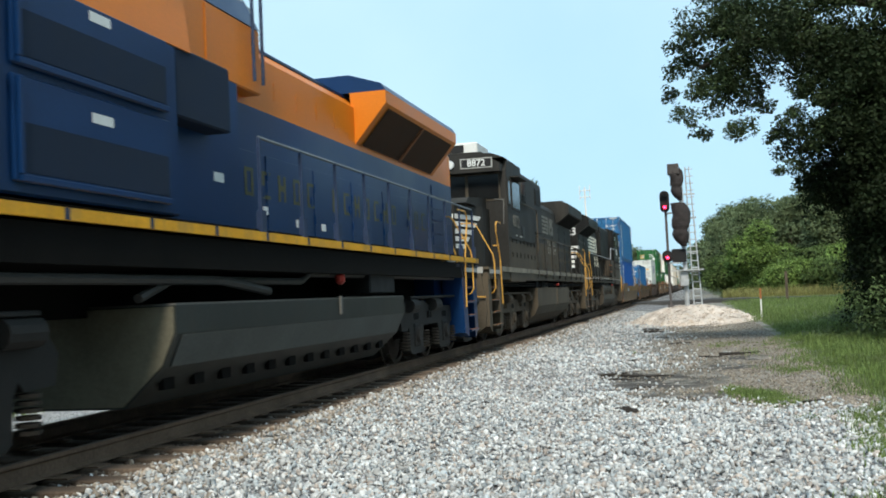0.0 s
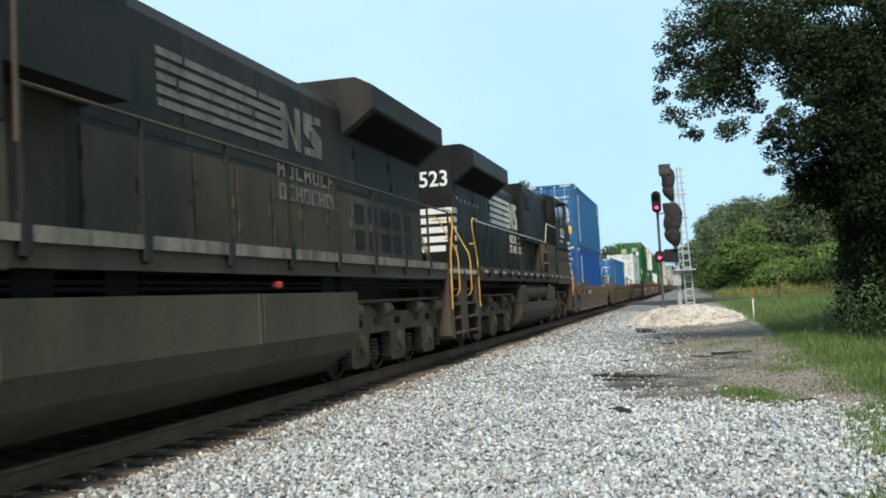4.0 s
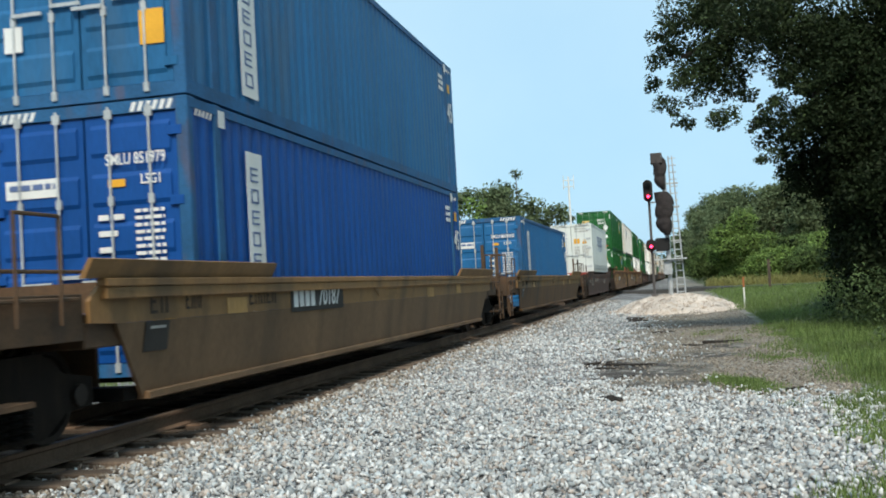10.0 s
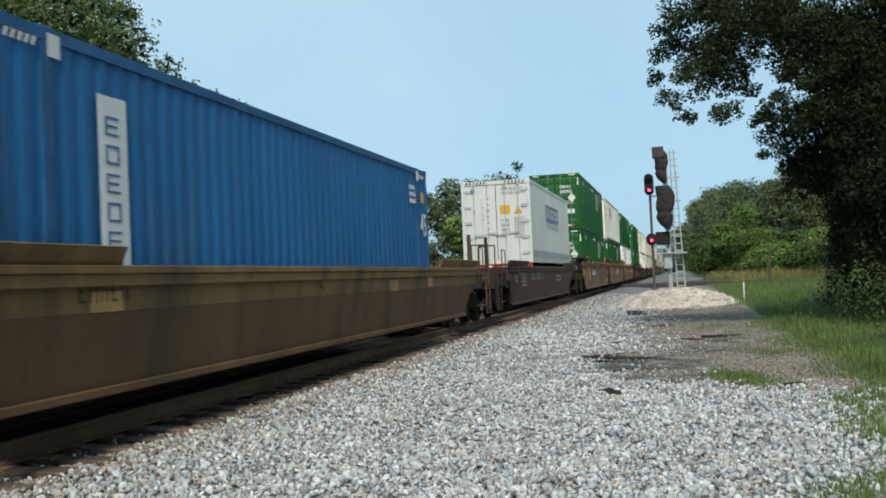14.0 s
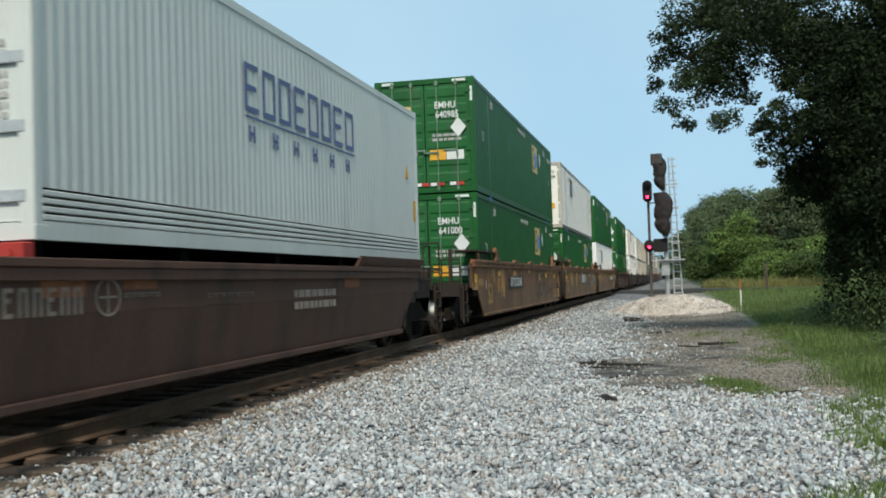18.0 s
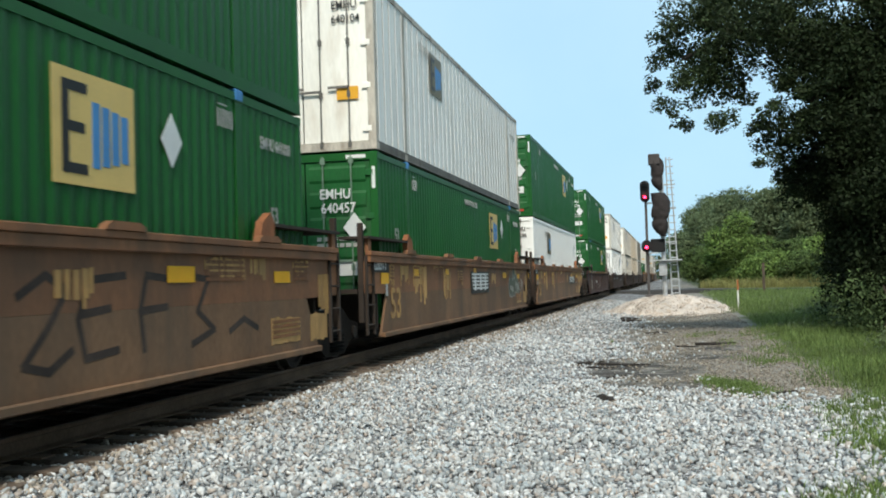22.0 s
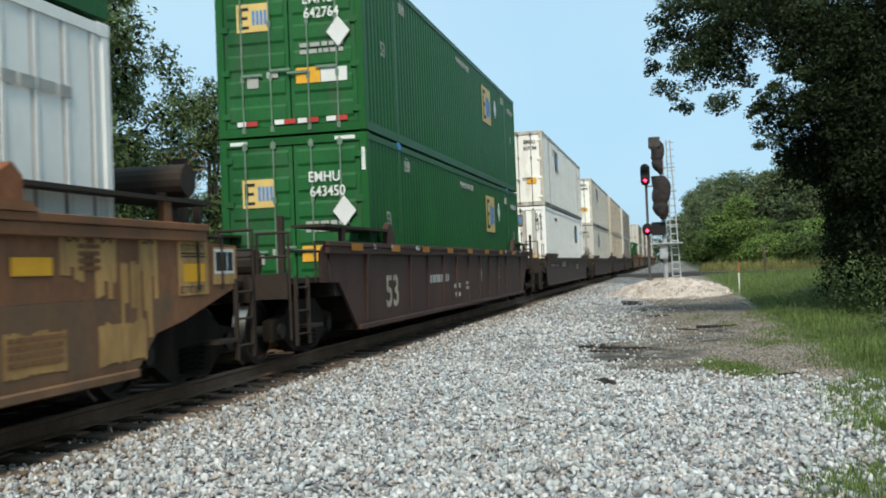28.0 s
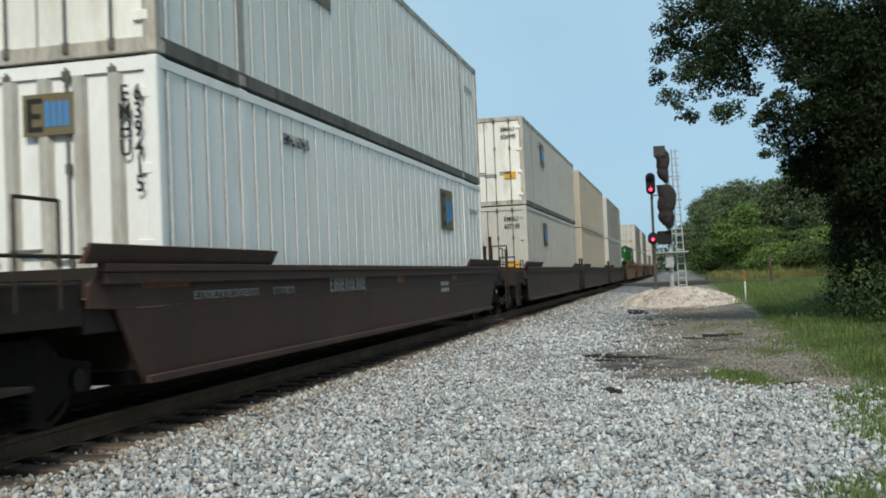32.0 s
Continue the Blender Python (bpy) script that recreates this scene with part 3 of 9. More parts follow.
def litter():
    """A tarry lump, broken sticks and bark lying on the strip."""
    rng = random.Random(15)
    for x, y, r in ((5.17, 12.8, 0.085), (5.05, 12.95, 0.05), (4.75, 21.5, 0.05), (3.2, 13.6, 0.045)):
        bm = bmesh.new()
        bmesh.ops.create_icosphere(bm, subdivisions=2, radius=1.0)
        for v in bm.verts:
            k = 1 + 0.35 * math.sin(5 * v.co.x + 3 * v.co.y + x) * math.cos(4 * v.co.z + y)
            v.co = Vector((v.co.x * r * 1.5 * k, v.co.y * r * k, max(v.co.z, -0.4) * r * 0.75 * k))
        bmesh.ops.translate(bm, verts=bm.verts, vec=(x, y, float(ground_z(x, y)) + r * 0.3))
        tagged(part("tarry_lump", bm, M["dark_chunk"]), "dark tarry lump lying on the gravel", "debris", "lumps on the gravel")
    for i, (x, y, a, ln, r) in enumerate(((4.55, 18.2, 12, 0.55, 0.028), (4.95, 17.9, -8, 0.45, 0.022), (4.75, 17.3, 4, 0.6, 0.018), (5.4, 17.7, -15, 0.5, 0.02), (5.2, 15.6, 20, 0.35, 0.015), (6.9, 22.6, 4, 0.85, 0.035), (6.3, 22.2, -12, 0.5, 0.02),
                                          (4.75, 35.0, 20, 0.9, 0.05), (4.5, 37.0, -10, 0.7, 0.045), (5.0, 31.0, 8, 0.5, 0.03), (5.6, 27.5, -5, 0.6, 0.03), (7.4, 13.3, 14, 0.3, 0.016), (5.3, 8.6, 25, 0.22, 0.012), (4.6, 9.4, -20, 0.18, 0.011))):
        d = Vector((math.cos(radians(a)), math.sin(radians(a)) * 0.8, 0)) * ln / 2
        pts = [Vector((x, y, 0)) + d * q + Vector((0, rng.uniform(-0.04, 0.04), 0)) for q in (-1, -0.3, 0.4, 1)]
        for p in pts:
            p.z = float(ground_z(p.x, p.y)) + r * 0.7 + 0.012
        bm = bmesh.new()
        for p, q, ra, rb in zip(pts, pts[1:], (r, r * 0.9, r * 0.7), (r * 0.9, r * 0.7, r * 0.35)):
            rod(bm, p, q, ra, 6, rb)
        rod(bm, pts[1], pts[1] + d * 0.35 + Vector((0, 0.06, 0.04)), r * 0.5, 5, r * 0.2)
        tagged(part("stick", bm, M["dark_chunk"]), "dark broken stick lying on the gravel", "stick", "sticks on the gravel")


litter()


def post_and_mast():
    f = thing("fence_post", "weathered dark wooden post standing in the grass", "post")
    part("post", prism(bmesh.new(), [(12.24, 74.9), (12.42, 74.9), (12.43, 75.08), (12.25, 75.09)], -0.3, 2.05, "z"), M["bark"], f)
    m = thing("radio_mast", "slim pale radio mast with short crossarms above the trees", "mast")
    x, y = -4.9, 110.0
    part("pole", rod(bmesh.new(), (x, y, -0.3), (x, y, 12.6), 0.15, 10, 0.09), M["white"], m)
    for z, a in ((12.2, 0.55), (11.5, 0.55)):
        arm = part("crossarm", rod(bmesh.new(), (x - a, y, z), (x + a, y, z), 0.05, 6), M["white"], m)
        for s in (-1, 1):
            part("antenna_rod", rod(bmesh.new(), (x + s * a, y, z - 0.3), (x + s * a, y, z + 0.55), 0.045, 6), M["white"], arm)


post_and_mast()
# ---------------------------------------------------------------- signal, marker post, scrap
M["old_mast"] = mat("weathered_old_mast", (0.11, 0.10, 0.098), 0.7, 0.2, 0.3, 3, 40, 0.1)
M["cap"] = mat("weathered_hood_cap", (0.07, 0.06, 0.058), 0.8, 0, 0.3, 5, 60, 0.2)


def signal():
    y, xl, xr, base = 44.0, 5.05, 5.72, 0.3
    s = thing("railway_signal", "old signal mast with two lit red lamps", "signal")
    part("mast", rod(bmesh.new(), (xl, y, base), (xl, y, 5.15), 0.055, 12), M["old_mast"], s, "weathered dark mast")
    part("foot", boxes((xl - 0.16, xl + 0.16, y - 0.16, y + 0.16, base, base + 0.25), bev=0.02), M["old_mast"], s)
    for z, lit in ((4.95, "upper"), (2.62, "lower")):
        head = part("signal_head", head_plate(xl - 0.02, y - 0.1, z, 0.2 if lit == "upper" else 0.22, 0.46 if lit == "upper" else 0.26), M["sig_black"], s, "black signal head")
        offs = (0.25, -0.25) if lit == "upper" else (-0.05,)
        for dz in offs:
            on = dz < 0
            part("lens", rod(bmesh.new(), (xl - 0.02, y - 0.30, z + dz), (xl - 0.02, y - 0.27, z + dz), 0.06, 16), M["red_lamp" if on else "lens_off"], head, "glowing red lens" if on else "")
            bm = bmesh.new()
            for a in range(10):
                t0, t1 = radians(-20 + a * 22), radians(-20 + (a + 1) * 22)
                p = [(xl - 0.02 + 0.14 * math.cos(q), z + dz + 0.14 * math.sin(q)) for q in (t0, t1)]
                v = [bm.verts.new(k) for k in ((p[0][0], y - 0.26, p[0][1]), (p[1][0], y - 0.26, p[1][1]), (p[1][0], y - 0.55, p[1][1]), (p[0][0], y - 0.55, p[0][1]))]
                bm.faces.new(v)
            vis = part("visor", bm, M["sig_black"], head)
            md = vis.modifiers.new("thick", "SOLIDIFY")
            md.thickness = 0.012
    for reach, z in ((0.5, 4.42), (0.45, 2.3)):
        part("bracket", boxes((xl, xl + reach, y - 0.05, y + 0.05, z, z + 0.07)), M["galv"], s)

    n = thing("new_signal", "new galvanised signal mast with hooded heads and ladder", "signal")
    part("mast", rod(bmesh.new(), (xr, y + 0.2, base), (xr, y + 0.2, 6.3), 0.10, 14), M["galv"], n)
    part("relay_box", boxes((xr - 0.22, xr + 0.12, y - 0.15, y + 0.2, 1.35, 1.95), bev=0.02), M["galv"], n)
    part("case", boxes((xr - 0.52, xr + 0.08, y - 0.1, y + 0.3, 2.36, 2.92), bev=0.04), M["sig_black"], n)
    for (x0, z0), (x1, z1), w in (((xr - 0.28, 6.45), (xr - 0.02, 4.95), 0.26), ((xr - 0.16, 4.85), (xr + 0.02, 3.02), 0.36)):
        part("cloth_hood", hood(x0, z0, x1, z1, w, y - 0.25), M["bag"], n, "dark cloth bag tied over a head", smooth=True)
    part("top_cap", boxes((xr - 0.5, xr - 0.02, y - 0.5, y, 6.05, 6.5), bev=0.03), M["cap"], n, "grey-brown square hood top")
    lx = xr + 0.28
    lad = part("ladder_rail", rod(bmesh.new(), (lx, y + 0.2, base), (lx - 0.05, y + 0.2, 6.4), 0.03, 6), M["galv"], n)
    lad2 = part("ladder_rail", rod(bmesh.new(), (lx + 0.34, y + 0.2, base), (lx + 0.1, y + 0.2, 6.4), 0.03, 6), M["galv"], n)
    bm = bmesh.new()
    rod(bm, (lx, y + 0.2, 0), (lx + 0.3, y + 0.2, 0), 0.021, 6)
    me = bpy.data.meshes.new("rung")
    bm.to_mesh(me)
    bm.free()
    for i in range(20):
        r = part_of("rung", me, M["galv"], n)
        r.location = (-0.0025 * i, 0, base + 0.3 + i * 0.3)
    for z in (1.9, 2.75, 4.2, 5.2):
        part("ladder_stay", boxes((xr, lx + 0.3, y + 0.18, y + 0.24, z, z + 0.06)), M["galv"], n)
    part("platform", boxes((xr - 0.6, xr + 0.75, y - 0.35, y + 0.35, 1.98, 2.03)), M["galv"], n)


def head_plate(x, y, z, w, h):
    bm = bmesh.new()
    pts = []
    for a in range(24):
        q = 2 * math.pi * a / 24
        pts.append((x + w * math.cos(q), z + (h - w) * (1 if math.sin(q) >= 0 else -1) + w * math.sin(q)))
    prism(bm, pts, y - 0.1, y - 0.04)
    box(bm, x - 0.16, x + 0.16, y - 0.05, y + 0.16, z - h * 0.7, z + h * 0.7, bev=0.03)
    return bm


def hood(x0, z0, x1, z1, w, y):
    """A baggy cloth sleeve, creased and tied in at its ends."""
    rng = random.Random(int(z0 * 10))
    bm, rings, seg, prev = bmesh.new(), 26, 24, None
    folds = [(rng.uniform(0.05, 0.95), rng.uniform(0, 6.28), rng.uniform(0.10, 0.22)) for _ in range(16)]
    for i in range(rings):
        t = i / (rings - 1)
        k = math.sin(math.pi * min(1, 0.12 + t * 0.93)) ** 0.5
        k *= 1 - 0.30 * math.exp(-((t - 0.62) / 0.05) ** 2) + 0.10 * math.sin(9 * t)
        ring = []
        for s in range(seg):
            a = 2 * math.pi * s / seg
            crease = sum(d * math.exp(-((t - ft) / 0.07) ** 2 - (math.sin((a - fa) / 2) / 0.22) ** 2) for ft, fa, d in folds)
            r = w * (0.35 + 0.65 * k) * (1.08 + 0.12 * math.sin(3 * a + 7 * t) - crease + rng.uniform(-0.04, 0.04))
            ring.append(bm.verts.new((x0 + (x1 - x0) * t + 0.05 * math.sin(6 * t) + r * math.cos(a), y + r * 0.9 * math.sin(a), z0 + (z1 - z0) * t)))
        if prev:
            for s in range(seg):
                bm.faces.new((prev[s], prev[(s + 1) % seg], ring[(s + 1) % seg], ring[s]))
        else:
            bm.faces.new(ring[::-1])
        prev = ring
    bm.faces.new(prev)
    return bm


signal()


def marker():
    m = thing("marker_post", "thin white marker post with an orange top in the grass", "post")
    part("post", boxes((8.72, 8.78, 44.97, 45.03, -0.15, 0.63), bev=0.008), M["white"], m)
    part("tip", boxes((8.715, 8.785, 44.965, 45.035, 0.631, 1.08), bev=0.008), M["orange_tag"], m)


marker()
# ---------------------------------------------------------------- trees, shrubs, grass
def leaves(rng, clumps, per, size, shell=0.55, up=0.5):
    """Loose leaf faces over lumpy clumps (x, y, z, rx, ry, rz)."""
    out = []
    for cx, cy, cz, rx, ry, rz in clumps:
        n = max(8, int(per * (rx * ry + rx * rz + ry * rz) / 3))
        d = rng.normal(size=(n, 3))
        d /= np.linalg.norm(d, axis=1)[:, None]
        lump = 1 + 0.22 * np.sin(4 * d[:, 0] + cx) * np.sin(5 * d[:, 1] + cy) + 0.15 * np.sin(9 * d[:, 2] + cz)
        c = np.array([cx, cy, cz]) + d * (np.array([rx, ry, rz]) * (rng.uniform(shell, 1.06, n) * lump)[:, None])
        nrm = d * 0.7 + rng.normal(size=(n, 3)) * 0.8 + np.array([0, 0, up])
        nrm /= np.linalg.norm(nrm, axis=1)[:, None]
        a = np.cross(nrm, rng.normal(size=(n, 3)))
        a /= np.linalg.norm(a, axis=1)[:, None] + 1e-9
        b = np.cross(nrm, a)
        s = size * rng.uniform(0.6, 1.4, n)[:, None]
        fold = nrm * s * 0.25
        out.append(np.stack([c - a * s, c - b * s * 0.5 + fold, c + a * s, c + b * s * 0.5 + fold], 1))
    return np.concatenate(out)


def clumps_in(rng, n, centre, radii, cr, flat=0.8):
    """Clumps of radius about cr filling the outside of a large ellipsoid."""
    d = rng.normal(size=(n, 3))
    d /= np.linalg.norm(d, axis=1)[:, None]
    p = np.array(centre) + d * np.array(radii) * rng.uniform(0.35, 1.0, n)[:, None] ** 0.6
    r = cr * rng.uniform(0.6, 1.35, n)
    return [(x, y, z, q, q, q * flat) for (x, y, z), q in zip(p, r)]


def limb(bm, pts, r0, r1, seg=9):
    k = len(pts) - 1
    for i, (a, b) in enumerate(zip(pts, pts[1:])):
        ra, rb = r0 + (r1 - r0) * i / k, r0 + (r1 - r0) * (i + 1) / k
        rod(bm, a, b, ra, seg, rb)
        bmesh.ops.create_icosphere(bm, subdivisions=1, radius=rb, matrix=Matrix.Translation(b))
    return bm


def tree(name, label, base, height, trunk_r, clumps, material, per, size, seed, limbs=(), group="", shell=0.55, auto=5, core=0.0):
    t = thing(name, label, "tree", group)
    rng = np.random.default_rng(seed)
    x, y, z = base
    bm = limb(bmesh.new(), [(x, y, z - 0.2), (x + 0.1 * trunk_r, y, z + height * 0.2), (x - trunk_r * 0.5, y + trunk_r * 0.4, z + height * 0.45), (x, y, z + height * 0.75)], trunk_r, trunk_r * 0.3)
    part("trunk", bm, M["bark"], t, smooth=True)
    for pts in limbs:
        part("limb", limb(bmesh.new(), pts, trunk_r * 0.42, 0.05, 7), M["bark"], t, smooth=True)
    for i in range(auto):
        c = clumps[int(rng.integers(0, len(clumps)))]
        part("limb", limb(bmesh.new(), [(x, y, z + height * (0.3 + 0.08 * i)), ((x + c[0]) / 2, (y + c[1]) / 2, (z + height * 0.4 + c[2]) / 2 + 0.4), c[:3]], trunk_r * 0.35, 0.04, 6), M["bark"], t, smooth=True)
    part_of("crown", cloud_mesh("crown", leaves(rng, clumps, per, size, shell), 4), material, t)
    # shade inside the crown is painted by darker inner leaves
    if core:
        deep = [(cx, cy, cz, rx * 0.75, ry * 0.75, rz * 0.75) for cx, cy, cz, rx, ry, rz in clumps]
        part_of("inner_leaves", cloud_mesh("inner_leaves", leaves(rng, deep, per * core, size * 1.8, 0.2), 4), M["leaf_shade" if y > 60 else "leaf_inner"], t, "inner leaves coloured dark as crown shade")
    return t


def trees():
    rng = np.random.default_rng(21)
    # the big dark tree whose boughs hang over the strip
    # boughs and inner crown: x, y, z and reach of each leafy mass
    boughs = [(5.98, 24.2, 7.06, 0.36), (5.88, 24.84, 6.53, 0.34), (5.81, 25.48, 6.03, 0.29), (6.08, 24.36, 5.34, 0.36), (6.41, 25.0, 5.03, 0.28),
              (6.4, 25.64, 6.96, 0.55), (6.4, 24.52, 5.93, 0.56), (6.73, 25.16, 7.48, 0.75), (7.01, 25.8, 5.8, 0.59), (6.89, 24.68, 6.36, 0.63),
              (7.24, 25.32, 6.94, 0.87), (7.36, 24.2, 4.88, 0.36), (7.14, 24.84, 5.01, 0.28), (7.62, 25.48, 6.1, 0.7), (7.84, 24.36, 6.92, 0.97),
              (8.0, 25.0, 6.4, 0.43), (8.74, 25.64, 6.99, 0.96), (8.8, 24.52, 5.67, 0.5), (8.63, 25.16, 4.79, 0.37), (8.31, 25.8, 4.49, 0.32),
              (8.11, 24.68, 3.88, 0.2), (8.06, 25.32, 4.77, 0.23), (8.47, 24.2, 5.15, 0.19), (9.04, 24.84, 4.78, 0.62), (8.76, 25.48, 4.35, 0.38),
              (8.34, 24.36, 3.96, 0.22), (6.91, 25.0, 7.72, 0.57), (7.59, 25.64, 7.74, 0.88), (8.28, 24.52, 7.44, 0.84), (9.22, 25.16, 7.23, 0.86),
              (8.89, 25.8, 4.04, 0.26), (9.1, 25.2, 7.4, 0.8), (8.3, 25.0, 7.1, 0.7), (7.3, 25.3, 7.5, 0.7), (6.9, 25.2, 6.5, 0.6), (10.1, 25.3, 7.6, 0.9), (10.1, 25.6, 6.8, 0.8),
              (11.1, 25.4, 7.5, 1.0), (11.1, 25.2, 8.3, 1.0), (9.3, 25.4, 8.2, 0.9), (8.0, 25.2, 8.4, 0.8), (7.0, 25.2, 8.2, 0.6), (9.4, 25.2, 5.8, 0.5), (9.5, 25.3, 5.0, 0.6), (10.0, 25.3, 8.4, 0.9), (12.0, 25.4, 8.0, 1.1), (8.6, 25.2, 5.25, 0.3), (8.25, 25.0, 5.0, 0.3), (8.75, 25.2, 5.85, 0.33), (8.75, 25.0, 4.6, 0.42), (8.3, 25.3, 4.85, 0.3), (7.9, 25.2, 5.6, 0.3)]
    inner = [(9.48, 24.8, 6.05, 0.99), (10.23, 25.44, 6.65, 1.16), (10.92, 26.08, 5.89, 1.19), (9.47, 24.96, 4.49, 0.85), (10.39, 25.6, 4.64, 1.17),
            (9.37, 26.24, 3.42, 0.67), (9.97, 25.12, 3.15, 1.14), (10.83, 25.76, 3.14, 1.17), (9.39, 26.4, 2.32, 0.57), (9.92, 25.28, 1.83, 0.86),
            (10.77, 25.92, 1.66, 1.03), (9.45, 24.8, 1.32, 0.56), (10.25, 25.44, 0.75, 0.72), (10.86, 26.08, 0.71, 0.74), (11.25, 24.96, 4.6, 1.28),
            (11.51, 25.6, 2.67, 1.31), (11.64, 26.24, 6.68, 1.34), (11.55, 25.12, 0.95, 1.14), (9.9, 25.76, 2.39, 0.73), (9.3, 26.4, 4.0, 0.6),
            (9.88, 27.2, 3.18, 1.24), (10.99, 27.84, 4.17, 1.43), (10.65, 28.48, 5.93, 1.46), (11.45, 27.36, 2.09, 1.4), (10.04, 28.0, 1.61, 0.96),
            (11.08, 28.64, 1.11, 1.14)]
    # the lower crown starts farther from the strip
    inner = [(x + 0.9 if z < 3.3 and x < 10.5 else x, y, z, r) for x, y, z, r in inner]
    mass = []
    for group, cr, k in ((boughs, 0.42, 8), (inner, 0.55, 9)):
        for x, y, z, r in group:
            mass += [(x + r * dx, y + r * dy, z + r * dz, r * q, r * q, r * q * 0.85) for dx, dy, dz, q in zip(rng.uniform(-0.62, 0.62, k), rng.uniform(-0.8, 0.8, k), rng.uniform(-0.55, 0.55, k), rng.uniform(cr * 0.8, cr * 1.3, k))]
    hung, deep = mass[:8 * len(boughs)], mass[8 * len(boughs):]
    # light and shade painted in: dark crown, duller boughs, paler outer leaves
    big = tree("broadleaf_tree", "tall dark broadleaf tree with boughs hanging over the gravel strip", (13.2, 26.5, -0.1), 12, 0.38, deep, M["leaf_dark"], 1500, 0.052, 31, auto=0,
         limbs=[[(13.0, 26.5, 4.0), (11.0, 26.0, 6.2), (9.4, 25.6, 7.0), (7.8, 25.3, 7.2), (6.5, 25.2, 6.6)], [(13.0, 26.4, 5.5), (10.8, 25.8, 7.8), (8.6, 25.5, 8.3)],
                [(11.0, 26.0, 6.2), (9.6, 25.4, 5.6), (9.2, 25.2, 4.7)]])
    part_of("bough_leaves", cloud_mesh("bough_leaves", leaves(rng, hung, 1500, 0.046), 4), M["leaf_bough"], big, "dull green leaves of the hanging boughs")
    part_of("lit_leaves", cloud_mesh("lit_leaves", leaves(rng, hung, 300, 0.042, 0.85, 1.2), 4), M["leaf_dull"], big, "outer leaves in a paler, sunlit tone")
    # a second tree stands close behind it, its shade put into near-black leaves
    back = clumps_in(rng, 70, (14.6, 28.5, 6.0), (3.4, 2.2, 6.6), 1.25) + clumps_in(rng, 30, (13.6, 27.5, 11.0), (3.0, 2.0, 2.6), 1.1) + clumps_in(rng, 30, (12.9, 27.2, 2.6), (2.0, 1.6, 2.6), 0.9)
    tree("shade_tree", "tree close behind the overhanging one, leaves coloured as deep shade", (15.0, 29.0, -0.1), 11, 0.35, back, M["leaf_inner"], 420, 0.10, 33)
    # shrubs and creepers in its shade
    for i, (x, y, h, r) in enumerate(((10.6, 24.0, 1.6, 1.3), (11.8, 20.0, 2.0, 1.5), (12.2, 16.5, 2.2, 1.6), (12.5, 30.0, 2.3, 1.9), (11.8, 35.0, 2.2, 1.9), (13.5, 40.0, 3.2, 2.4))):
        c = clumps_in(rng, 12, (x, y, h * 0.45), (r * 0.8, r, h * 0.5), 0.55)
        s = thing("shrub", "dark leafy shrub in the shade of the trees", "shrub", "shaded shrubs")
        part("stem", limb(bmesh.new(), [(x, y, -0.2), (x + 0.1, y, h * 0.3), (x, y, h * 0.6)], 0.06, 0.02, 6), M["bark"], s)
        part_of("foliage", cloud_mesh("foliage", leaves(rng, c, 700, 0.05), 4), M["leaf_dull"], s)
    # sunlit bushes beyond the pile
    for x, y, h, r, mt in ((12.3, 108, 6.9, 3.0, "leaf_light"), (17.2, 105, 4.8, 3.3, "leaf"), (20.6, 102, 4.6, 3.1, "leaf_light"), (15.8, 119, 5.4, 3.0, "leaf"), (9.6, 119, 4.3, 2.0, "leaf"), (24.0, 99, 5.6, 4.0, "leaf"), (15.2, 101, 2.6, 1.7, "leaf_light"), (18.0, 100, 3.0, 2.0, "leaf")):
        c = clumps_in(rng, 30, (x, y, h * 0.5), (r, r, h * 0.5), 1.15)
        s = thing("bush", "broad bright green bush at the edge of the wood", "bush", "bushes by the wood")
        part("stem", limb(bmesh.new(), [(x, y, -0.2), (x + 0.15, y, h * 0.3), (x, y, h * 0.7)], 0.09, 0.02, 6), M["bark"], s)
        part_of("foliage", cloud_mesh("foliage", leaves(rng, c, 620, 0.115), 4), M[mt], s)
        # darker leaves inside the bush stand for its inner shade
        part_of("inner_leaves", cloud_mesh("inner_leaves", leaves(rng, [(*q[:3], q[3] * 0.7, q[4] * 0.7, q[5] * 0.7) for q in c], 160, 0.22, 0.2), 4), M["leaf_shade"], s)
    # the wood along the line, to the right
    for x, y, h, r in ((15.0, 147, 12.6, 5.2), (20.0, 138, 14.2, 5.8), (17.6, 127, 11.6, 4.2), (22.5, 130, 13.0, 4.6), (25.5, 126, 15.4, 6.0), (30.7, 114, 17.4, 7.0), (13.0, 168, 12.4, 5.1), (15.9, 192, 16.6, 6.8), (23.2, 112, 11.4, 5.0), (12.2, 215, 12.5, 6), (13.0, 250, 13, 7), (14.0, 290, 14, 8), (34.4, 96, 16.0, 6.7), (22.4, 68, 11.5, 4.4), (17, 44, 8, 3.2)):
        c = clumps_in(rng, 44, (x, y, h * 0.55), (r, r, h * 0.45), r * 0.30)
        tree("woodland_tree", "full green tree of the wood along the line", (x, y, -0.2), h * 0.9, 0.16 + 0.01 * h, c, M["leaf_mid"], 260 if y < 200 else 60, (0.13 if y < 70 else 0.17) if y < 200 else 0.34, int(x * 7 + y), group="wood along the line", core=0.07)
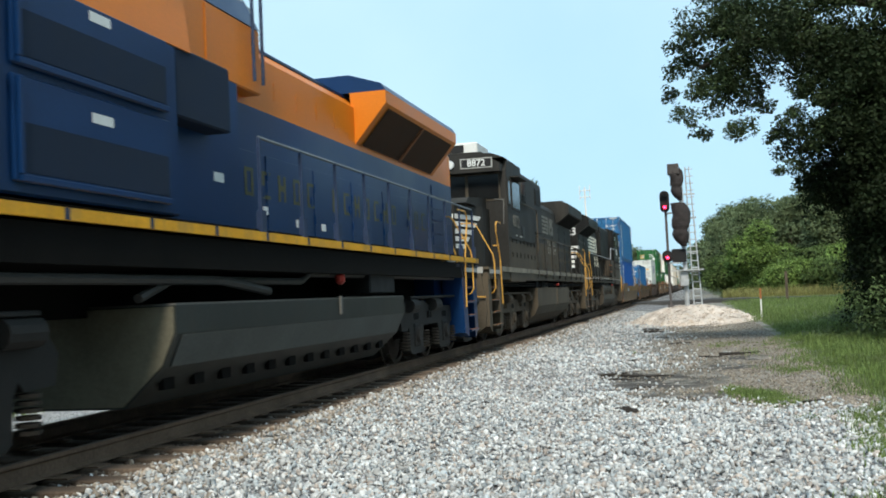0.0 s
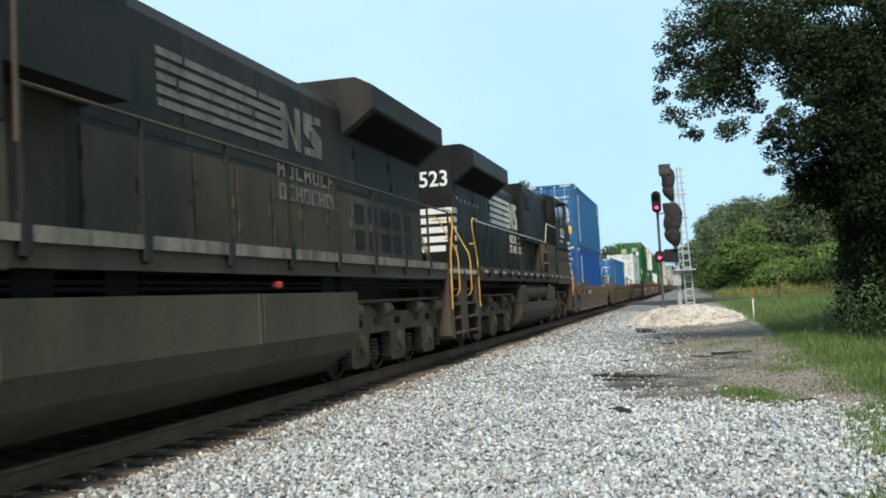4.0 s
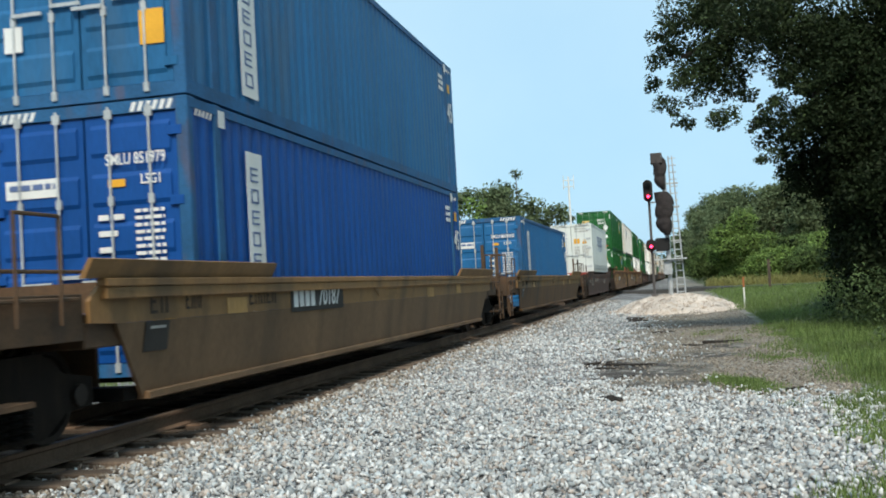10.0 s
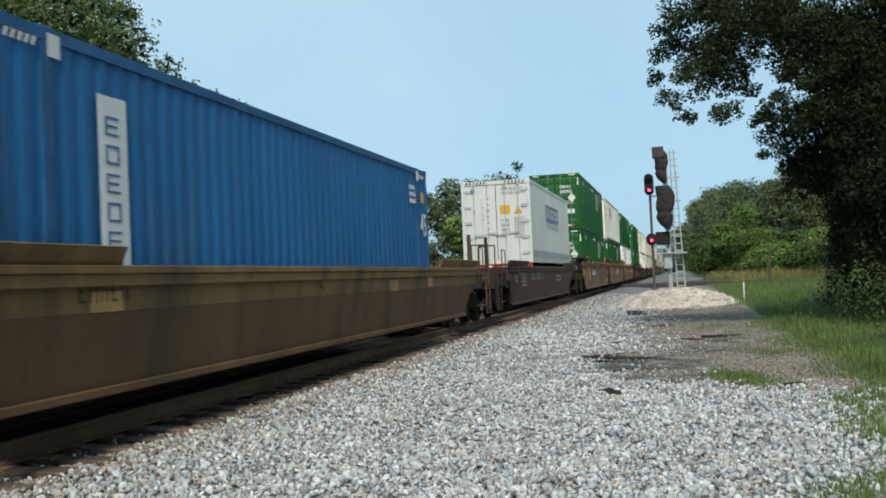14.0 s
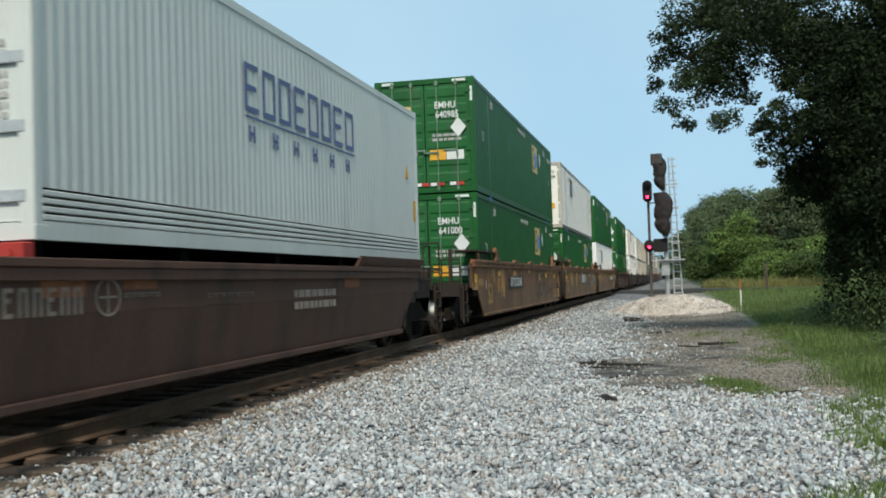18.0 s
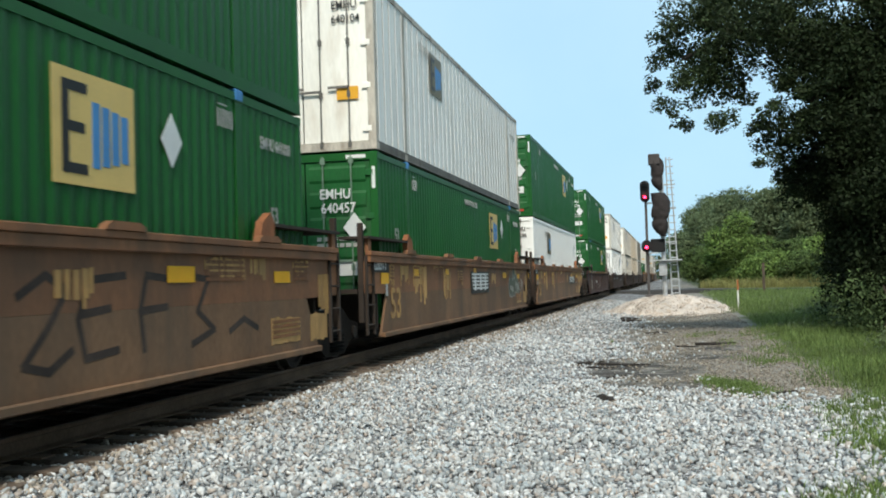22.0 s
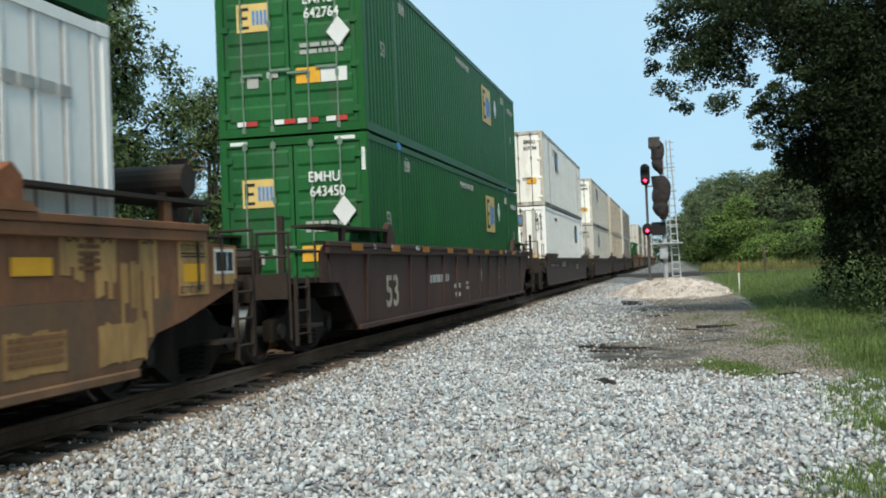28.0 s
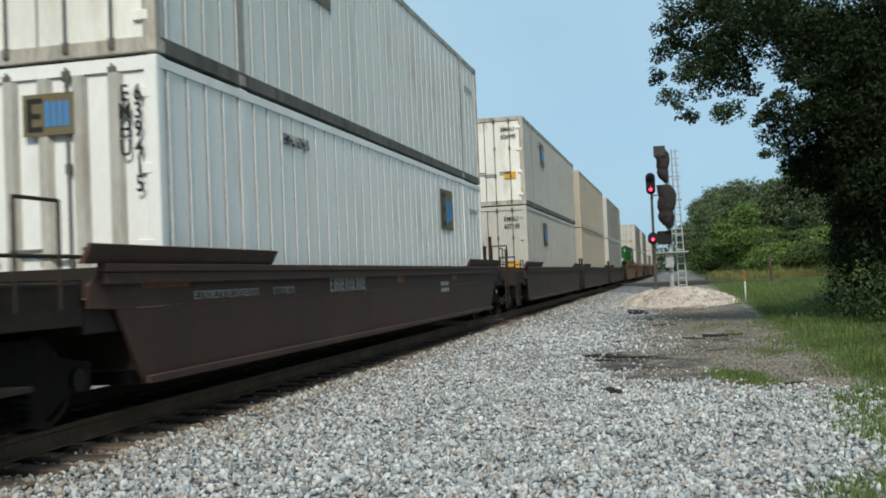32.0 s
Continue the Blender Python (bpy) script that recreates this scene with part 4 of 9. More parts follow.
    # trees behind the train, to the left
    for x, y, h, r, mt in ((-12.5, 28, 11.8, 3.0, "leaf"), (-17.5, 31, 13.0, 3.6, "leaf"), (-14.3, 34, 12.6, 2.8, "leaf"), (-13.6, 41, 9.6, 2.6, "leaf"), (-23, 34, 13, 4, "leaf"), (-15.5, 50, 8.6, 2.8, "leaf"), (-10.6, 24, 8.0, 2.0, "leaf"), (-18, 60, 9.0, 3.0, "leaf_mid"), (-16.5, 72, 9.0, 3.2, "leaf_mid"), (-19, 82, 10.5, 3.6, "leaf_mid"), (-20, 92, 11, 3.6, "leaf_mid"), (-17, 23, 12, 3.2, "leaf")):
        c = clumps_in(rng, 60, (x, y, h * 0.56), (r, r, h * 0.46), r * 0.27)
        c += clumps_in(rng, 10, (x, y, h * 0.9), (r * 0.4, r * 0.4, h * 0.12), r * 0.2)
        tree("tall_tree", "tall dense green tree beyond the railway", (x, y, -0.2), h * 0.92, 0.24, c, M["leaf_tall" if mt == "leaf" else mt], 520, 0.085, int(-x * 5 + y), group="trees beyond the railway", core=0.10)
    for x, y, h, r in ((-10.2, 30, 3.0, 1.6), (-10.5, 36, 3.4, 1.8), (-10.8, 43, 3.0, 1.8), (-9.8, 25, 2.6, 1.5), (-11, 52, 3, 2), (-12, 20, 3.2, 2.0), (-12, 64, 3.4, 2.4)):
        c = clumps_in(rng, 16, (x, y, h * 0.45), (r, r, h * 0.5), 0.55)
        s = thing("shrub", "dense green shrub below the trees beyond the railway", "shrub", "shrubs beyond the railway")
        part("stem", limb(bmesh.new(), [(x, y, -0.2), (x + 0.1, y, h * 0.3), (x, y, h * 0.6)], 0.07, 0.02, 6), M["bark"], s)
        part_of("foliage", cloud_mesh("foliage", leaves(rng, c, 330, 0.09), 4), M["leaf"], s)
    for x, y, h, r, mt in ((-17, 118, 14.6, 4.6, "leaf_mid"), (-22, 112, 13, 4.5, "leaf_mid"), (-12.6, 122, 14.6, 4.0, "leaf_mid"), (-14.6, 104, 10.0, 3.4, "leaf_light"), (-8.2, 128, 12.2, 2.9, "leaf_mid"), (-27, 100, 12, 5, "leaf_mid"), (-30, 84, 11, 5, "leaf_mid"), (-22, 78, 9.5, 4, "leaf_mid"), (-6.5, 190, 9, 4, "leaf_mid"), (-9, 240, 11, 6, "leaf_mid"), (-9, 320, 12, 8, "leaf_mid"), (-36, 66, 13, 6, "leaf_mid")):
        c = clumps_in(rng, 36, (x, y, h * 0.56), (r, r, h * 0.45), r * 0.32)
        tree("background_tree", "rounded green tree in the distance beyond the train", (x, y, -0.2), h * 0.9, 0.25, c, M[mt], 110, 0.21, int(-x * 3 + y), group="distant trees", core=0.1)
    # unseen wood added along the verge, beside and behind the camera, darkens train sides
    near = [(x, y, z, 2.4, 2.6, 2.2) for y in range(-78, 13, 4) for x, z in ((14.5 + rng.uniform(-1, 1), 1.6), (15.5 + rng.uniform(-1, 1), 4.6), (16.5 + rng.uniform(-1, 1), 7.6), (18.5, 9.6 + rng.uniform(-1, 1)))]
    tagged(part_of("verge_wood", cloud_mesh("verge_wood", leaves(rng, near, 40, 0.4), 4), M["leaf_tall"]), "unseen green wood added along the verge", "woods", kind="stuff")
    # far woods close the view
    far = [(-90 + i * 13 + rng.uniform(-4, 4), 420 + rng.uniform(-20, 60), 5, 9, 9, rng.uniform(6, 10)) for i in range(20)]
    tagged(part_of("far_wood", cloud_mesh("far_wood", leaves(rng, far, 30, 0.7), 4), M["leaf_mid"]), "distant green wood where the track vanishes", "woods", kind="stuff")


trees()


def blades(rng, x, y, h, lean=0.5):
    """Grass blades: bent, tapering strips of two faces each."""
    n = len(x)
    z = ground_z(x, y) - 0.01
    a = rng.uniform(0, 2 * np.pi, n)
    side = np.stack([np.cos(a), np.sin(a), np.zeros(n)], -1)
    out = np.stack([-np.sin(a), np.cos(a), np.zeros(n)], -1) * (h * rng.uniform(0.1, lean, n))[:, None]
    p = np.stack([x, y, z], -1)
    w = (0.004 + 0.012 * h)[:, None] * side
    mid = p + out * 0.35 + np.stack([0 * h, 0 * h, h * 0.6], -1)
    tip = p + out + np.stack([0 * h, 0 * h, h * rng.uniform(0.75, 1.0, n)], -1)
    low = np.stack([p - w, p + w, mid + w * 0.8, mid - w * 0.8], 1)
    top = np.stack([mid - w * 0.8, mid + w * 0.8, tip + w * 0.1, tip - w * 0.1], 1)
    return np.concatenate([low, top])


def grass():
    rng = np.random.default_rng(77)

    def field(n, x0, x1, y0, y1, h0, h1, mt, name, label, near=True):
        x, y = rng.uniform(x0, x1, n), y0 + (y1 - y0) * rng.uniform(0, 1, n) ** 1.4
        wob = 0.45 * np.sin(y * 0.9) + 0.3 * np.sin(y * 2.3 + 1) + rng.normal(0, 0.25, n)
        edge = np.interp(y, (6.0, 7.7, 9.8, 12.1, 12.6, 13.4, 13.9, 23.0, 41.0), (6.95, 7.0, 7.4, 7.85, 8.5, 8.5, 7.75, 7.85, 8.3)) + wob * 0.5
        k = x > edge if near else np.ones(n, bool)
        x, y = x[k], y[k]
        clump = 0.55 + 0.45 * np.sin(x * 2.1 + 1.3 * np.sin(y)) * np.sin(y * 1.7 + x)
        h = (h0 + (h1 - h0) * rng.uniform(0, 1, len(x))) * (0.6 + 0.6 * clump)
        tagged(part_of(name, cloud_mesh(name, blades(rng, x, y, h), 4), M[mt]), label, "grass", kind="stuff")

    field(30000, 6.7, 9.2, 4.8, 14, 0.03, 0.12, "grass", "short_grass", "short bright grass at the gravel edge")
    field(70000, 7.2, 13.5, 9, 30, 0.03, 0.13, "grass", "verge_grass", "bright green grass along the gravel")
    field(34000, 8.4, 15.0, 14, 40, 0.07, 0.26, "grass", "tall_grass", "tall green grass before the trees")
    field(26000, 7.4, 22.0, 40, 85, 0.15, 0.45, "grass", "meadow_grass", "rough green grass before the crossing")
    field(12000, 8.6, 30.0, 93.5, 101, 0.5, 1.25, "grass_dry", "dry_grass", "tall dry grass beyond the crossing")
    field(20000, -12.0, -4.0, 12, 70, 0.15, 0.6, "grass", "far_side_grass", "rough grass beyond the track", near=False)
    # tangled weeds rising towards the trees
    n = 120
    wx, wy = rng.uniform(9.0, 13.5, n), rng.uniform(14.5, 42, n)
    k = wx > 9.3 + 1.2 * np.sin(wy * 0.35) ** 2
    wx, wy, n = wx[k], wy[k], int(k.sum())
    wc = [(a, b, float(ground_z(a, b)) + hh * 0.35, r, r, hh) for a, b, r, hh in zip(wx, wy, rng.uniform(0.3, 0.75, n), rng.uniform(0.12, 0.42, n) * np.interp(wx, (9, 13), (0.6, 1.7)))]
    tagged(part_of("weeds", cloud_mesh("weeds", leaves(rng, wc, 700, 0.045, 0.5, 1.0), 4), M["leaf_mid"]), "tangled leafy weeds between grass and trees", "weeds", kind="stuff")
    # tufts on the gravel
    px, py = [], []
    for cx, cy, rx, ry, n in ((6.85, 14.3, 0.36, 1.0, 3600), (7.4, 18.2, 0.35, 1.0, 420), (6.8, 26.8, 0.6, 1.5, 360), (7.3, 22.5, 0.3, 1.6, 240), (4.55, 24.3, 0.12, 0.3, 90), (7.2, 11.8, 0.12, 0.2, 60)):
        for _ in range(6):
            ox, oy = cx + rx * rng.normal(0, 0.5), cy + ry * rng.normal(0, 0.5)
            px.append(rng.normal(ox, rx * 0.33, n // 6)), py.append(rng.normal(oy, ry * 0.33, n // 6))
    x, y = np.concatenate(px), np.concatenate(py)
    tagged(part_of("grass_tufts", cloud_mesh("grass_tufts", blades(rng, x, y, rng.uniform(0.03, 0.11, len(x))), 4), M["grass"]), "low green grass tufts growing through the gravel", "grass", kind="stuff")


grass()


# ---------------------------------------------------------------- containers
RIDERS = []  # (thing, place along the train, height)
FT = 0.3048


def corrugated(L, z0, z1, x, out, depth=0.020, pitch=0.275, y_from=None, y_to=None):
    """A sheet with trapezium folds that run upright. out is +1 or -1."""
    bm = bmesh.new()
    ya, yb = (-L / 2 if y_from is None else y_from), (L / 2 if y_to is None else y_to)
    n = max(1, round((yb - ya) / pitch))
    p = (yb - ya) / n
    prev = None
    for i in range(n):
        for f, d in ((0.0, 0), (0.26, 0), (0.5, 1), (0.76, 1)):
            y = ya + (i + f) * p
            xx = x - out * depth * d
            cur = (bm.verts.new((xx, y, z0)), bm.verts.new((xx, y, z1)))
            if prev:
                bm.faces.new((prev[0], cur[0], cur[1], prev[1]) if out > 0 else (prev[0], prev[1], cur[1], cur[0]))
            prev = cur
    cur = (bm.verts.new((x, yb, z0)), bm.verts.new((x, yb, z1)))
    bm.faces.new((prev[0], cur[0], cur[1], prev[1]) if out > 0 else (prev[0], prev[1], cur[1], cur[0]))
    return bm


def container(label, feet, body, doors, style="corr", rail=None, rods=None, height=2.896, trim=None, near=True, sill=None):
    """A freight container on an Empty at the middle of its base; its doors face -y."""
    L, W, H = feet * FT, (2.438 if feet <= 45 else 2.59), height
    c = thing("container", label, "container")
    w, h = W / 2, L / 2
    rail = rail or body
    # posts, sills and headers
    bm = bmesh.new()
    for sx in (1, -1):
        for sy in (1, -1):
            box(bm, sx * w - 0.07 * (1 + sx), sx * w + 0.07 * (1 - sx), sy * h - 0.06 * (1 + sy), sy * h + 0.06 * (1 - sy), 0.0, H, bev=0.012)
        part("bottom_rail", boxes((sx * w - 0.045 * (1 + sx), sx * w + 0.045 * (1 - sx), -h + 0.12, h - 0.12, 0.0, 0.15)), sill or rail, c)
        box(bm, sx * w - 0.04 * (1 + sx), sx * w + 0.04 * (1 - sx), -h + 0.12, h - 0.12, H - 0.11, H - 0.01)
        if 43 < feet < 45:
            for yy in (-h + 0.7, h - 0.7):
                box(bm, sx * w - 0.03 - 0.03 * sx, sx * w + 0.03 - 0.03 * sx, yy - 0.07, yy + 0.07, 0.15, H - 0.11)
        if feet > 45:
            for yy in (-20 * FT, 20 * FT):
                box(bm, sx * w - 0.03 - 0.035 * sx, sx * w + 0.03 - 0.035 * sx, yy - 0.09, yy + 0.09, 0.15, H - 0.11)
    for sy in (1, -1):
        box(bm, -w + 0.14, w - 0.14, sy * h - 0.05 * (1 + sy), sy * h + 0.05 * (1 - sy), 0.0, 0.14)
        box(bm, -w + 0.14, w - 0.14, sy * h - 0.05 * (1 + sy), sy * h + 0.05 * (1 - sy), H - 0.13, H)
    part("frame", bm, rail, c)
    part("floor_panel", boxes((-w + 0.1, w - 0.1, -h + 0.1, h - 0.1, 0.04, 0.14)), M["under"], c)
    for sx in (1, -1):
        if style == "corr":
            s = part("side_panel", corrugated(L - 0.24, 0.15, H - 0.11, sx * (w - 0.012), sx), body, c)
        elif style == "fold53":
            s = part("side_panel", corrugated(L - 0.24, 0.15, H - 0.11, sx * (w - 0.008), sx, 0.018, 0.21), body, c)
        elif style == "reefer":
            s = part("side_panel", corrugated(L - 0.24, 0.42, H - 0.11, sx * (w - 0.008), sx, 0.008, 0.16), body, c)
            bm = bmesh.new()
            for k in range(4):
                box(bm, sx * w - 0.02 * (1 + sx), sx * w + 0.02 * (1 - sx), -h + 0.12, h - 0.12, 0.16 + k * 0.065, 0.205 + k * 0.065, bev=0.008)
            part("kick_rail", bm, rail, s)
        else:
            s = part("side_panel", boxes((sx * (w - 0.03) - 0.01, sx * (w - 0.03) + 0.01, -h + 0.12, h - 0.12, 0.15, H - 0.11)), body, c)
            k = int((L - 0.5) / 0.405)
            bm, me = bmesh.new(), bpy.data.meshes.new("side_post")
            box(bm, sx * (w - 0.018) - 0.012, sx * (w - 0.018) + 0.012, -0.026, 0.026, 0.15, H - 0.11)
            if sx > 0 and near:
                seam_from = len(bm.faces)
                for u in (-0.048, 0.026):
                    box(bm, w - 0.021, w - 0.016, u, u + 0.022, 0.15, H - 0.11)
                bm.faces.ensure_lookup_table()
                for f in bm.faces[seam_from:]:
                    f.material_index = 1
                bm.to_mesh(me)
                for i in range(k + 1):
                    post = part_of("side_post", me, body, s)
                    post.location.y = -h + 0.25 + (L - 0.5) * i / k
                me.materials.append(trim)
            else:
                first = list(bm.verts), list(bm.faces)
                for i in range(k):
                    g = bmesh.ops.duplicate(bm, geom=first[0] + first[1])["geom"]
                    bmesh.ops.translate(bm, verts=[q for q in g if isinstance(q, bmesh.types.BMVert)], vec=(0, (L - 0.5) * (i + 1) / k, 0))
                bmesh.ops.translate(bm, verts=bm.verts, vec=(0, -h + 0.25, 0))
                bm.to_mesh(me)
                tagged(part_of("side_post_rest", me, trim, s), kind="stuff")
            bm.free()
    rb = bmesh.new()
    k = int(L / 0.6)
    for i in range(k):
        y0 = -h + 0.15 + (L - 0.3) * i / k
        box(rb, -w + 0.05, w - 0.05, y0 + 0.05, y0 + (L - 0.3) / k - 0.05, H - 0.03, H - 0.012)
    box(rb, -w + 0.04, w - 0.04, -h + 0.1, h - 0.1, H - 0.06, H - 0.03)
    part("roof", rb, body, c)
    eb = boxes((-w + 0.14, w - 0.14, h - 0.07, h - 0.05, 0.14, H - 0.13))
    for i in range(8):
        x0 = -w + 0.25 + i * (W - 0.5) / 7
        box(eb, x0 - 0.06, x0 + 0.06, h - 0.05, h - 0.02, 0.14, H - 0.13)
    part("end_wall", eb, body, c)
    # doors
    for sx in (-1, 1):
        x0, x1 = (0.012, w - 0.145) if sx > 0 else (-w + 0.145, -0.012)
        db = boxes((x0, x1, -h + 0.03, -h + 0.06, 0.15, H - 0.14))
        ridges = []
        if style in ("corr", "fold53"):
            rows = 5 if style == "corr" else 6
            for r in range(rows):
                z0 = 0.15 + (H - 0.29) * (r + 0.16) / rows
                z1 = 0.15 + (H - 0.29) * (r + 0.84) / rows
                ridges.append((z0, z1))
        d = part("door", db, doors, c)
        for z0, z1 in ridges:
            part("door_panel", prism(bmesh.new(), [(-h + 0.031, z0), (-h + 0.008, z0 + 0.05), (-h + 0.008, z1 - 0.05), (-h + 0.031, z1)], x0 + 0.07, x1 - 0.07, "x"), doors, d)
        for fx in (0.28, 0.72):
            xx = x0 + (x1 - x0) * fx
            rb = rod(bmesh.new(), (xx, -h - 0.014, 0.06), (xx, -h - 0.014, H - 0.05), 0.014, 7)
            for zz in (0.1, H * 0.33, H * 0.64, H - 0.13):
                box(rb, xx - (0.042 if zz > H - 0.2 else 0.03), xx + (0.042 if zz > H - 0.2 else 0.03), -h - 0.022, -h + 0.012, zz - 0.05, zz + 0.05)
            r = part("lock_rod", rb, rods or M["galv"], d)
            part("handle", boxes((min(xx, xx - sx * 0.36), max(xx, xx - sx * 0.36), -h - 0.045, -h - 0.025, 0.95 + 0.14 * fx, 0.99 + 0.14 * fx)), rods or M["galv"], d)
        hx = x1 if sx > 0 else x0
        for i in range(5 if style == "reefer" else 4):
            zz = 0.35 + i * (H - 0.7) / (4 if style == "reefer" else 3)
            part("hinge", boxes((min(hx - sx * (0.2 if style == "reefer" else 0.09), hx + sx * 0.07), max(hx - sx * (0.2 if style == "reefer" else 0.09), hx + sx * 0.07), -h - 0.008, -h + 0.02, zz - 0.05, zz + 0.05), bev=0.005), CM["lightmetal"] if style == "reefer" else doors, d)
    for sx in (1, -1):
        for yy in ((-h + 0.089, h - 0.089) if feet <= 40 else (-h + 0.089, h - 0.089, -h + 0.7, h - 0.7) if feet <= 45 else (-h + 0.089, h - 0.089, -20 * FT, 20 * FT)):
            for zz in (0.0, H - 0.118):
                part("corner_casting", boxes((sx * (w - 0.08) - 0.083, sx * (w - 0.08) + 0.083, yy - 0.09, yy + 0.09, zz - 0.004, zz + 0.122), bev=0.008), rail, c)
    c["half"], c["wide"], c["high"] = h, w, H
    return c


def stripes(c, material, width=0.5):
    """Hazard stripes on the header above the doors."""
    h, w, H = c["half"], c["wide"], c["high"]
    for x0 in (-w + 0.16, w - 0.16 - width):
        bm = bmesh.new()
        for i in range(6):
            x = x0 + i * width / 6
            v = [bm.verts.new((a, -h - 0.004, b)) for a, b in ((x, H - 0.12), (x + 0.05, H - 0.12), (x + 0.09, H - 0.02), (x + 0.04, H - 0.02))]
            bm.faces.new(v)
        part("hazard_marking", bm, material, c)


def ride(ob, y, z):
    RIDERS.append((ob, y, z))
    return ob


CM = dict(
    cblue=mat("faded_blue_paint", (0.013, 0.118, 0.275), 0.5, 0, 0.28, 0.9, 30, 0.05, dirt=(0.06, 0.13, 0.22), amount=0.3, streak=4),
    cblue2=mat("deep_blue_paint", (0.002, 0.066, 0.275), 0.45, 0, 0.22, 0.9, 30, 0.05, streak=4),
    cblue3=mat("mid_blue_paint", (0.010, 0.125, 0.31), 0.5, 0, 0.25, 0.9, 30, 0.05, dirt=(0.05, 0.12, 0.24), amount=0.3, streak=4),
    drailb=mat("rust_specked_blue", (0.018, 0.105, 0.245), 0.6, 0, 0.3, 2, 30, 0.1, dirt=RUST, amount=0.2),
    green=mat("green_container_paint", (0.007, 0.090, 0.017), 0.42, 0, 0.18, 0.7, 30, 0.04, dirt=(0.010, 0.070, 0.018), amount=0.3, streak=4),
    greend=mat("weathered_green_paint", (0.010, 0.106, 0.026), 0.5, 0, 0.28, 1.3, 30, 0.06, dirt=(0.05, 0.08, 0.05), amount=0.35, streak=3),
    rod_green=mat("worn_pale_green_rod", (0.16, 0.24, 0.18), 0.55, 0.1, 0.25, 3, 30, 0.05),
    wht=mat("white_sheet_metal", (0.88, 0.88, 0.86), 0.5, 0, 0.07, 0.8, 30, 0.03, dirt=(0.55, 0.52, 0.46), amount=0.18, streak=4),
    whtr=mat("rust_streaked_white", (0.86, 0.84, 0.78), 0.55, 0, 0.12, 0.9, 30, 0.05, dirt=(0.40, 0.27, 0.15), amount=0.34, streak=5),
    grey=mat("grey_white_sheet", (0.82, 0.82, 0.79), 0.5, 0, 0.10, 0.8, 30, 0.03, dirt=(0.45, 0.42, 0.37), amount=0.25, streak=4),
    old=mat("weathered_grey_sheet", (0.56, 0.54, 0.49), 0.55, 0, 0.16, 0.8, 30, 0.03, dirt=(0.34, 0.29, 0.23), amount=0.35, streak=4),
    cream=mat("cream_sheet", (0.50, 0.43, 0.34), 0.5, 0, 0.14, 0.8, 30, 0.03, dirt=(0.33, 0.28, 0.22), amount=0.3, streak=4),
    reef=mat("reefer_white", (0.62, 0.65, 0.625), 0.4, 0, 0.08, 0.6, 30, 0.02, dirt=(0.45, 0.46, 0.44), amount=0.25, streak=4),
    lightmetal=mat("pale_galvanised_fitting", (0.46, 0.49, 0.51), 0.5, 0.2, 0.2, 3, 30, 0.05),
    seam=mat("dull_seam_metal", (0.13, 0.125, 0.115), 0.6, 0.0, 0.25, 2, 30, 0.05),
    rib=mat("weathered_grey_rib", (0.50, 0.48, 0.44), 0.6, 0.0, 0.25, 2, 30, 0.05, dirt=(0.30, 0.24, 0.18), amount=0.3, streak=4),
    # rail colour holds dirt and the shadow gap between stacked boxes
    grime_shade=mat("grimy_shaded_bottom_rail", (0.15, 0.14, 0.125), 0.65, 0, 0.3, 2, 30, 0.05, dirt=(0.06, 0.045, 0.035), amount=0.5, streak=3),
    darkrail=mat("rust_stained_pale_rail", (0.50, 0.46, 0.40), 0.65, 0, 0.3, 2, 30, 0.05, dirt=(0.14, 0.085, 0.05), amount=0.5, streak=3),
    logo_y=mat("pale_yellow_panel", (0.68, 0.48, 0.17), 0.5, 0, 0.08, 3, 30, 0.0),
    logo_d=mat("browned_emblem_panel", (0.17, 0.135, 0.075), 0.5, 0, 0.15, 3, 30, 0.0),
    logo_b=mat("sky_blue_mark", (0.06, 0.24, 0.52), 0.5, 0, 0.08, 3, 30, 0.0),
    logo_k=mat("black_mark", (0.02, 0.02, 0.02), 0.5, 0, 0.08, 3, 30, 0.0),
    amber=mat("amber_label", (0.75, 0.38, 0.04), 0.5, 0, 0.1, 3, 30, 0.0),
    navy=mat("faded_navy_mark", (0.10, 0.15, 0.30), 0.5, 0, 0.12, 3, 30, 0.0),
    redtag=mat("red_reflector", (0.45, 0.05, 0.04), 0.4, 0, 0.15, 3, 30, 0.0),
)
DR = random.Random(12)


